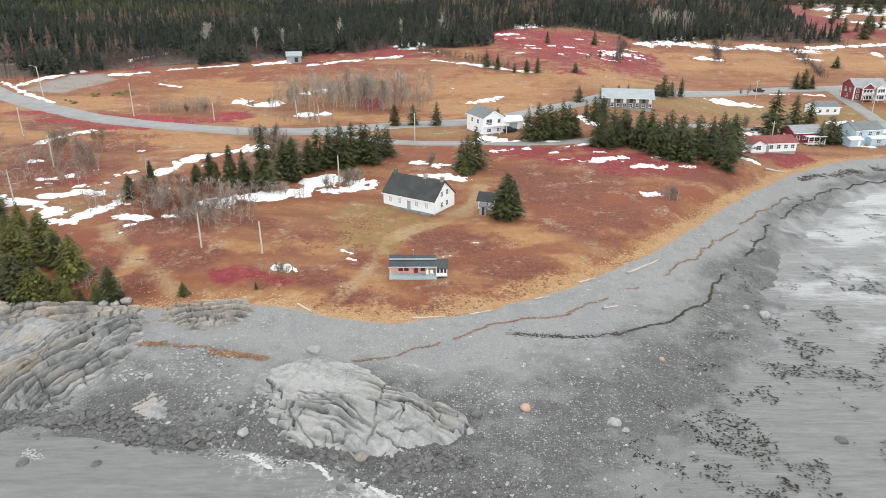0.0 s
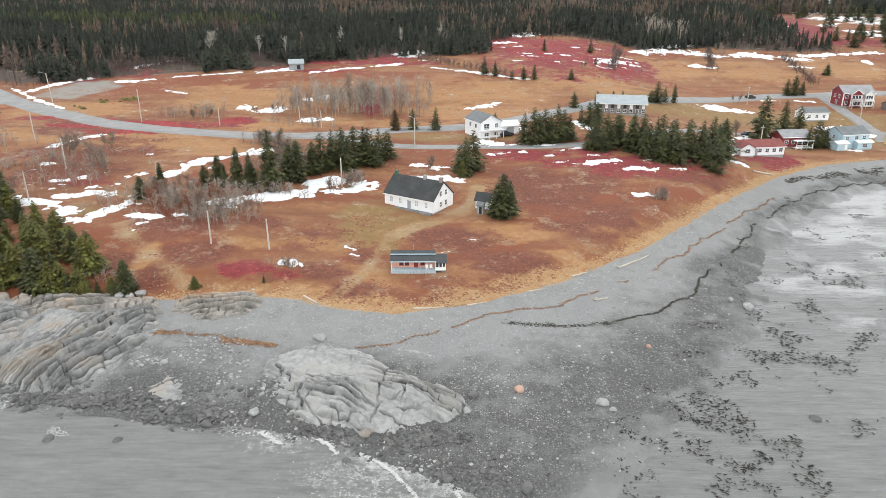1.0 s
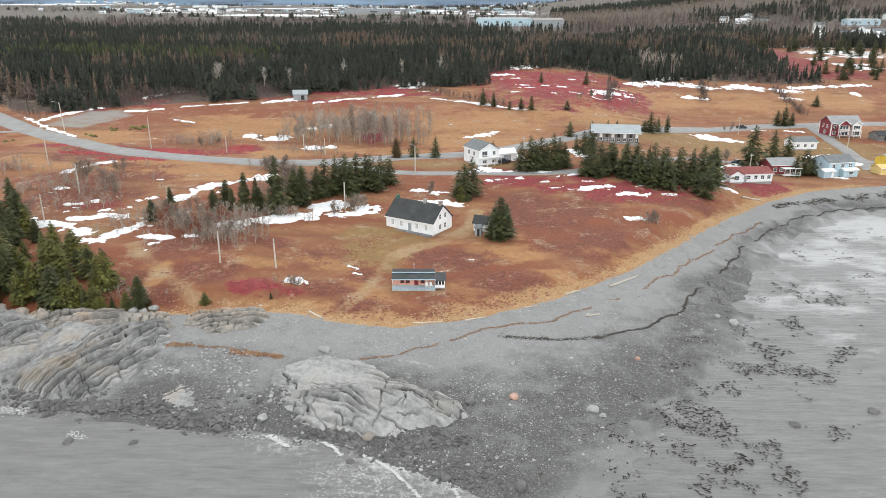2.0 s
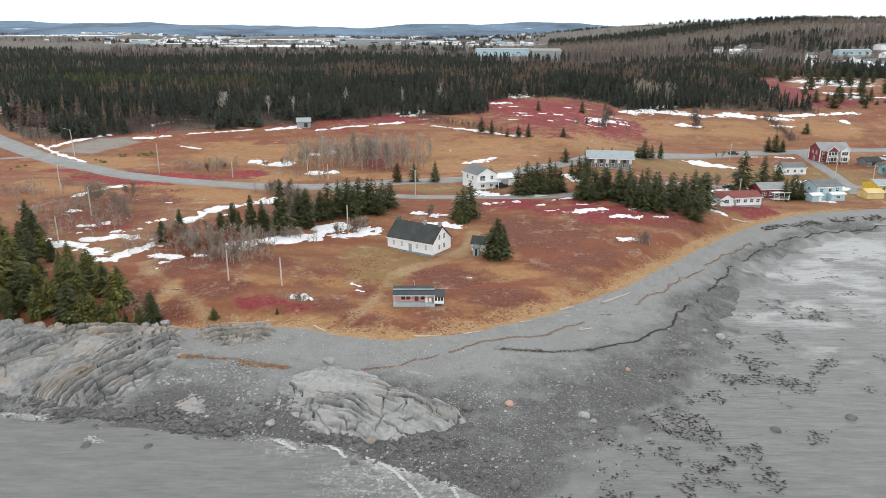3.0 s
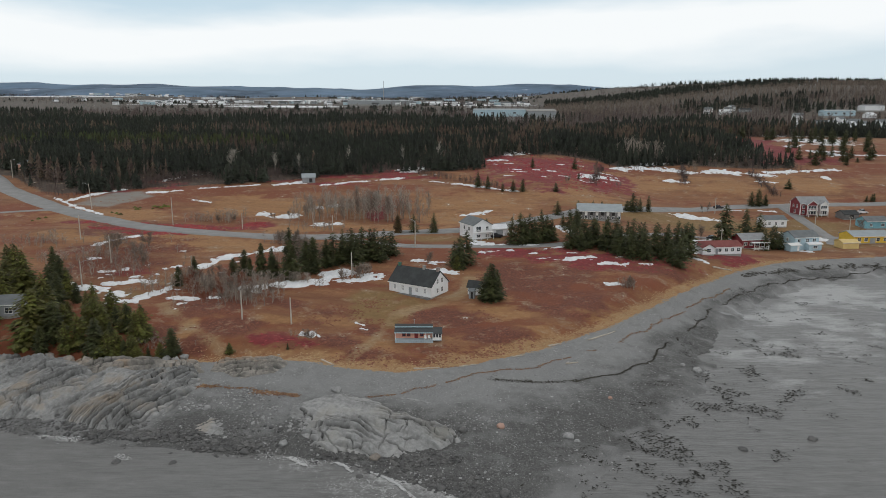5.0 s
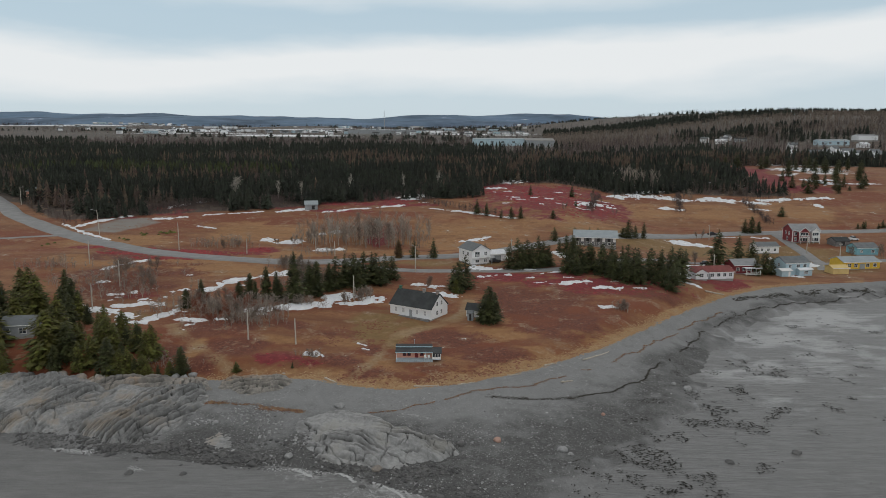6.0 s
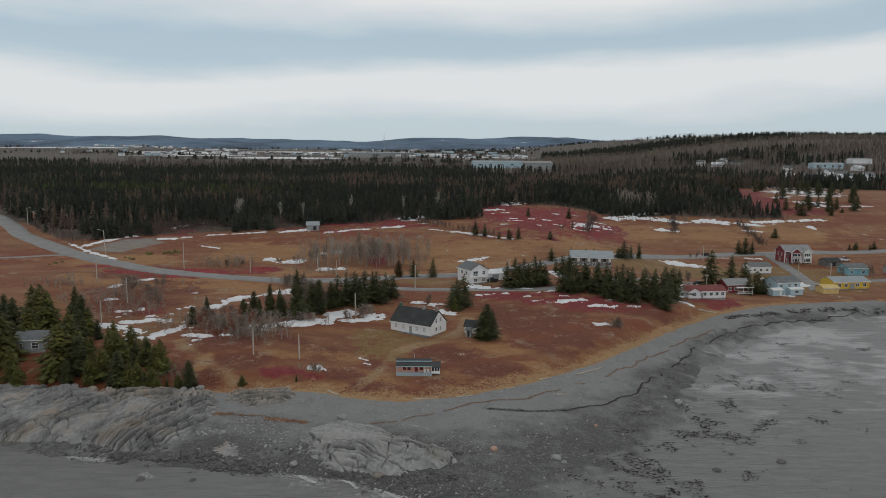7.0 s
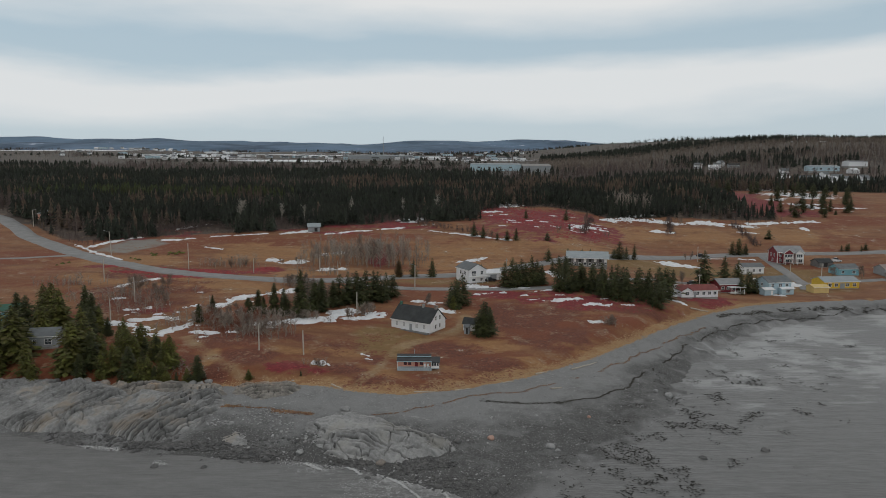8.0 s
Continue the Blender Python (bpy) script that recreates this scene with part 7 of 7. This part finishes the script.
car(132.3, 309.8, 8, M_car, "dark pickup parked by the country road", 0.15)
car(16.8, 212.8, 15, M_car, "dark car parked beside the white house")
car(197, 299, 5, M_carwhite, "white camper van on the grass", 0.5)
car(187.0, 279.0, 60, M_carwhite, "white car parked between the houses")
car(104, 238.5, 20, M_car, "dark car parked beside the lane")

# ---- the town behind the forest ----
rng = np.random.RandomState(77)
town_walls = [M_white, M_greywall, M_white, M_bluewall, M_white, M_white]
kinds = []
for i, (l, w, h, r) in enumerate(((12, 9, 5.2, 2.6), (16, 10, 3.6, 2.2), (11, 8, 6, 2.8), (30, 16, 5.5, 1.2), (14, 9, 4.2, 2.4), (46, 22, 6.5, 1.0))):
    far = gabled("town_house" if l < 20 else "town_hall", 0, 1500 + 60 * i, 0, l, w, h, r, town_walls[i], (M_greyroof, M_shingle, M_greyroof, M_tinroof, M_snow, M_tinroof)[i],
                 "distant pale house in the town" if l < 20 else "distant long flat building in the town", base=0.3, group="houses of the town", trim=False,
                 windows=[("front", u, 1.0, 1.6, 1.6) for u in np.linspace(-l * 0.36, l * 0.36, 4)])
    kinds.append(far)
spots = []
while len(spots) < 150:
    d = rng.uniform(1500, 3100)
    u = rng.uniform(-0.62, 0.10)
    if noise2(np.array([u * d]), np.array([d]), 330, 91, 2)[0] + 0.5 * rng.rand() > 0.15:
        spots.append((u * d, d))
spots += [(430 + 62 * math.cos(k * 2.4) * (k / 14) ** 0.5, 745 + 56 * math.sin(k * 2.4) * (k / 14) ** 0.5) for k in range(14)] + [(385, 985), (400, 1010), (420, 1000), (412, 1030), (372, 1012), (430, 860), (520, 862)]
for i, (x, y) in enumerate(spots):
    ob = copy_thing(kinds[(0, 1, 2, 4, 0, 1, 2, 4, 3, 5)[rng.randint(10)]] if i < 150 else kinds[(0, 1, 2, 4)[rng.randint(4)]], pose(x, y, ground_at(x, y) + 3.0 * (i < 150), 0, 0, rng.uniform(-40, 40)))
for i, far in enumerate(kinds):
    x, y = (-640, -420, 30, -250, 160, -60)[i], (1500, 1700, 1450, 1640, 1560, 1900)[i]
    far.matrix_world = pose(x, y, ground_at(x, y) + 2, 0, 0, 10 * i - 20)
gabled("warehouse", 62, 960, 2, 70, 40, 9.0, 1.6, M_bluewall, M_tinroof, "long pale warehouse beyond the forest", category="warehouse", base=5.5, trim=False, windows=[("front", u, 4, 4, 2) for u in (-25, -10, 5, 20)])
gabled("warehouse", 118, 948, 4, 40, 30, 8.0, 3.0, M_greywall, M_concrete, "beige warehouse beyond the forest", category="warehouse", base=5.0, trim=False)
gabled("warehouse", 492, 886, -4, 38, 18, 6.0, 1.4, M_bluewall, M_tinroof, "pale blue hall above the bay", category="warehouse", base=1.5, trim=False, windows=[("front", u, 2, 3, 2) for u in (-14, -5, 5, 14)])
gabled("warehouse", 560, 930, 6, 28, 15, 6.0, 1.6, M_white, M_paleroof, "white hall above the bay", category="warehouse", base=1.5, trim=False)
gabled("warehouse", -170, 1600, 0, 150, 40, 8, 1, M_greywall, M_tinroof, "very long low pale building in the town", category="warehouse", base=4, trim=False)
mast = thing("radio_mast", -195, 1900, ground_at(-195, 1900), 0, "thin steel radio mast over the town", "mast")
v, f = tube_arrays([(0, 0, 0), (0, 0, 30), (0, 0, 62)], [1.2, 0.9, 0.5], 6)
part("mast", mesh_of("mast", v, f, M_metal, True), mast)


# ---- bare trees, shrubs and grass ----
def bare_tree(x, y, h, seed, material, label, branches=26, twigs=9, upright=0.85, stems=1, wide=1.0, category="tree"):
    rng2 = np.random.RandomState(seed)
    ob = thing("bare_tree" if category == "tree" else "bare_bush", x, y, ground_at(x, y) - 0.1, rng2.rand() * 360, label, category, "leafless trees and bushes")
    for k in range(stems):
        v, f = bare_arrays(seed + k, branches, twigs, upright)
        a, d = rng2.rand() * 6.28, (0 if stems == 1 else rng2.rand() * 0.22 * h)
        q = h * rng2.uniform(0.7, 1.05)
        v = v * [q * wide, q * wide, q] + [math.cos(a) * d, math.sin(a) * d, 0]
        if stems > 1:
            v[:, 0] += v[:, 2] * 0.25 * math.cos(a)
            v[:, 1] += v[:, 2] * 0.25 * math.sin(a)
        part("stem" if stems > 1 else "trunk", mesh_of("stem", v, f, material), ob)
    return ob


rng = np.random.RandomState(9)
# the birch grove in the field
gx_, gy_ = rng.uniform(-66, -8, 150), 241 + 40 * rng.rand(150) ** 1.4
gh_ = rng.uniform(3.5, 11.5, 150)
scatter("birch_grove", bare_bush, np.column_stack([gx_, gy_, height(gx_, gy_) - 0.1, gh_ * 0.9, gh_]), M_haze, "hazy grove of thin leafless birches in the field", "grove")
for i in range(34):
    x, y = rng.uniform(-60, -14), rng.uniform(243, 262)
    bare_tree(x, y, rng.uniform(8, 13), 400 + i, M_birch if i % 2 else M_twig, "slender leafless birch in the field grove", 22, 7, 0.95)
bare_tree(-30, 250, 12, 450, M_birch, "pale branching leafless birch in the grove", 40, 12, 0.7, wide=1.4)
bare_tree(-120, 345, 15, 451, M_birch, "white leafless birch before the dark forest", 34, 10, 0.8, wide=1.2)
for i, (x, y) in enumerate(((-98, 350), (-85, 352), (-60, 372), (-30, 390), (-8, 398))):
    bare_tree(x, y, 15, 460 + i, M_birch, "pale leafless birch at the forest edge", 18, 6, 0.95)
# thicket in front of the snow bank
tx_, ty_ = [], []
for cx, cy, rx_, ry_, n_ in ((-62, 145, 12, 9, 190), (-52, 137, 8, 7, 90), (-44, 153, 7, 3, 50), (-74, 151, 6, 5, 50), (-27, 163, 4, 3, 22), (-48, 176, 8, 6, 70), (-104, 178, 14, 9, 60), (-95, 160, 9, 7, 40), (50.6, 155.6, 2.6, 1.6, 34), (-56, 199, 7, 4, 36), (-31, 113.4, 2.2, 1.0, 16),
                             (105, 220, 4, 1.6, 26), (-62, 107, 5, 2, 30), (-86, 234, 7, 3, 24), (-135, 192, 8, 6, 44), (-112, 190, 6, 5, 30), (-118, 171, 6, 4, 30), (-90, 245, 6, 2, 26), (-98, 234, 5, 2, 20), (-50, 225, 10, 3, 26)):
    tx_.append(cx + rng.normal(size=n_) * rx_ * 0.6)
    ty_.append(cy + rng.normal(size=n_) * ry_ * 0.6)
tx_, ty_ = np.concatenate(tx_), np.concatenate(ty_)
keep = (line_distance(GRASS, tx_, ty_) > 2) & (near_line(ROAD_MAIN, tx_, ty_) > 5)
tx_, ty_ = tx_[keep], ty_[keep]
th_ = rng.uniform(1.2, 4.2, len(tx_)) * np.where((tx_ > 40) | (ty_ < 116), 0.6, 1.0)
scatter("thicket", bare_bush, np.column_stack([tx_, ty_, height(tx_, ty_) - 0.1, th_ * 1.7, th_]), M_haze, "hazy grey-brown thicket of leafless brush", "thicket")
for i, (x, y, h) in enumerate(((-69, 149, 6), (-66, 147, 6.5), (-62, 142, 5.5), (-58, 140, 5), (-55, 138, 5), (-51, 135, 4.5), (-60, 133, 4), (-73, 151, 6), (-63, 152, 6), (-57, 146, 6), (-53, 143, 4.5), (-49, 139, 4),
                               (-65, 138, 4.5), (-55, 131, 3.8), (-46, 141, 3.5), (-70, 144, 5))):
    bare_tree(x, y, h, 500 + i, M_twig if i % 3 else M_browntwig, "bare grey-brown thicket beside old snow", 22, 8, 0.8, 3, 1.2, "bush")
for i, (x, y, h) in enumerate(((-26.6, 161.4, 4.5), (-29.5, 157, 4), (-24, 165, 4), (50.3, 155.3, 3.4), (52.2, 156.2, 3.0), (-7, 177.5, 4.5), (-44.2, 172, 8), (-58.6, 198, 5), (-53.7, 198.5, 6), (-47, 178, 9), (-40, 172, 9), (-31, 113.6, 2.2), (-30, 112.6, 1.8),
                               (-96, 176, 6), (-100, 190, 6), (-108, 182, 7), (-92, 168, 6), (-106, 150, 5), (-58, 205, 4), (104, 219, 3), (106, 221, 3), (-66, 248, 4), (-72, 244, 3), (-60, 252, 5), (-90, 232, 4), (-86, 236, 4))):
    bare_tree(x, y, h, 560 + i, M_twig, "leafless grey bush in the dry field", 22, 8, 0.75, 4, 1.3, "bush")
for i, (x, y, h) in enumerate(((111, 246, 9), (99, 236, 7), (176, 262, 8), (190, 262, 7), (196, 256, 6), (88, 390, 8), (84, 372, 7), (150, 408, 8), (148, 395, 7), (90, 340, 5), (122, 300, 6), (60, 330, 6))):
    bare_tree(x, y, h, 620 + i, M_twig, "leafless tree between the fields", 24, 8, 0.85, 2, 1.1)

# low growth over the fields: shrub twigs and dry tufts
tuft = []
for k in range(5):
    r = np.random.RandomState(900 + k)
    n = 9
    ang = np.arange(n) * 6.283 / n + r.normal(size=n) * 0.15
    rad = np.where(np.arange(n) % 2 == 0, r.uniform(0.45, 0.75, n), r.uniform(0.22, 0.4, n))
    v = np.column_stack([np.cos(ang) * rad, np.sin(ang) * rad, r.uniform(-0.05, 0.10, n)])
    v = np.vstack([v, [[r.normal() * 0.1, r.normal() * 0.1, r.uniform(0.22, 0.34)]]])
    tuft.append((v, np.array([(j, (j + 1) % n, n) for j in range(n)])))


# low dark junipers in the grass
spots_j = np.array([(-134.3, 256.3), (-131.5, 255.1), (-131.3, 252.1), (-125.6, 253.7), (-126.2, 257.7), (-124.6, 256.7), (-122.7, 255.9), (-122.6, 259.0), (-120.8, 258.4), (-139.0, 246.2), (-136.3, 244.2), (-133.4, 241.9), (-161.4, 228.2), (-161.0, 231.8), (-160.1, 234.8)])
js = np.random.RandomState(71).uniform(0.9, 1.7, len(spots_j))
scatter("junipers", tuft, np.column_stack([spots_j, height(spots_j[:, 0], spots_j[:, 1]) - 0.05, js * 1.5, js * 2.2]), M_olive, "low dark green junipers in the dry grass", "shrubs")

# hedgerows between the far fields
hedge = []
for (ax, ay), (bx, by) in (((74, 335), (92, 395)), ((132, 362), (149, 420)), ((172, 335), (182, 395)), ((-20, 352), (25, 312))):
    k = rng.rand(150)
    hedge.append(np.column_stack([ax + (bx - ax) * k + rng.normal(size=150) * 1.2, ay + (by - ay) * k + rng.normal(size=150) * 1.2]))
hedge = np.concatenate(hedge)
hh = rng.uniform(1.2, 4.0, len(hedge))
scatter("hedgerow", bare_bush, np.column_stack([hedge, height(hedge[:, 0], hedge[:, 1]) - 0.1, hh * 1.5, hh]), M_woods, "straggling bare hedgerow between the fields", "hedge")

def growth(n, box, spots, size, seed, level=0.55):
    r = np.random.RandomState(seed)
    x, y = r.uniform(box[0], box[1], n), r.uniform(box[2], box[3], n)
    m = ragged(blobs(x, y, spots), x, y, seed)
    keep = (m > level - 0.25 * r.rand(n)) & (line_distance(GRASS, x, y) > 1.5) & (near_line(ROAD_MAIN, x, y) > 4.5) & (near_line(ROAD_LOW, x, y) > 3.2) & (near_line(TRACK, x, y) > 2)
    keep &= (np.hypot((x + 8.6) / 9, (y - 150) / 6.5) > 1) & (np.hypot((x + 6) / 6.5, (y - 115) / 4.5) > 1)
    x, y = x[keep], y[keep]
    s = r.uniform(size[0], size[1], len(x))
    return np.column_stack([x, y, height(x, y) - 0.03, s * 1.2, s])


scatter("red_shrubs", tuft, np.concatenate([growth(12000, (-80, 115, 95, 230), RED, (0.3, 0.75), 301), growth(9000, (-70, 110, 300, 450), RED, (0.5, 1.3), 302, 0.7), growth(5000, (-140, -60, 205, 240), RED, (0.5, 1.1), 303)]), M_redtwig,
        "crimson leafless dogwood shrubs", "shrubs")
scatter("brown_shrubs", tuft, np.concatenate([growth(60000, (-115, 90, 98, 232), BROWN[:24] + SCRUB, (0.2, 0.62), 305, 0.55)]), M_browntwig, "brown leafless low shrubs", "shrubs")


def beach_grass(n, seed):
    r = np.random.RandomState(seed)
    pts = np.array(GRASS[6:20], float)
    seg = np.hypot(*(pts[1:] - pts[:-1]).T)
    cum = np.r_[0, np.cumsum(seg)]
    t = r.rand(n) * cum[-1]
    x, y = np.interp(t, cum, pts[:, 0]) + r.normal(size=n) * 1.2 - 0.6, np.interp(t, cum, pts[:, 1]) + np.abs(r.normal(size=n)) * 1.6
    keep = (line_distance(GRASS, x, y) > -0.6) & (noise2(x, y, 6, seed, 3) > -0.6)
    x, y = x[keep], y[keep]
    s = r.uniform(0.2, 0.45, len(x))
    return np.column_stack([x, y, height(x, y) - 0.03, s, s])


scatter("beach_grass", tuft, beach_grass(9000, 41), M_straw, "pale dry beach grass along the top of the shore", "grass")


def field_grass(n, box, seed, size):
    r = np.random.RandomState(seed)
    x, y = r.uniform(box[0], box[1], n), r.uniform(box[2], box[3], n)
    keep = (line_distance(GRASS, x, y) > 3) & (noise2(x, y * 1.6, 9, seed, 3) > 0.0) & (near_line(ROAD_MAIN, x, y) > 4.5) & (near_line(ROAD_LOW, x, y) > 3.2) & (blobs(x, y, LAWN) < 0.3) & (line_distance(FOREST, x, y) < -4)
    keep &= (np.hypot((x + 8.6) / 9, (y - 150) / 6.5) > 1) & (np.hypot((x + 6) / 6.5, (y - 115) / 4.5) > 1)
    x, y = x[keep], y[keep]
    s = r.uniform(size[0], size[1], len(x))
    return np.column_stack([x, y, height(x, y) - 0.03, s * 1.3, s])


scatter("field_grass", tuft, np.concatenate([field_grass(2500, (-120, 90, 100, 210), 51, (0.15, 0.3)), field_grass(6000, (-180, 60, 210, 340), 52, (0.3, 0.7))]), M_tanblade, "russet dry grass in tufts over the field", "grass")
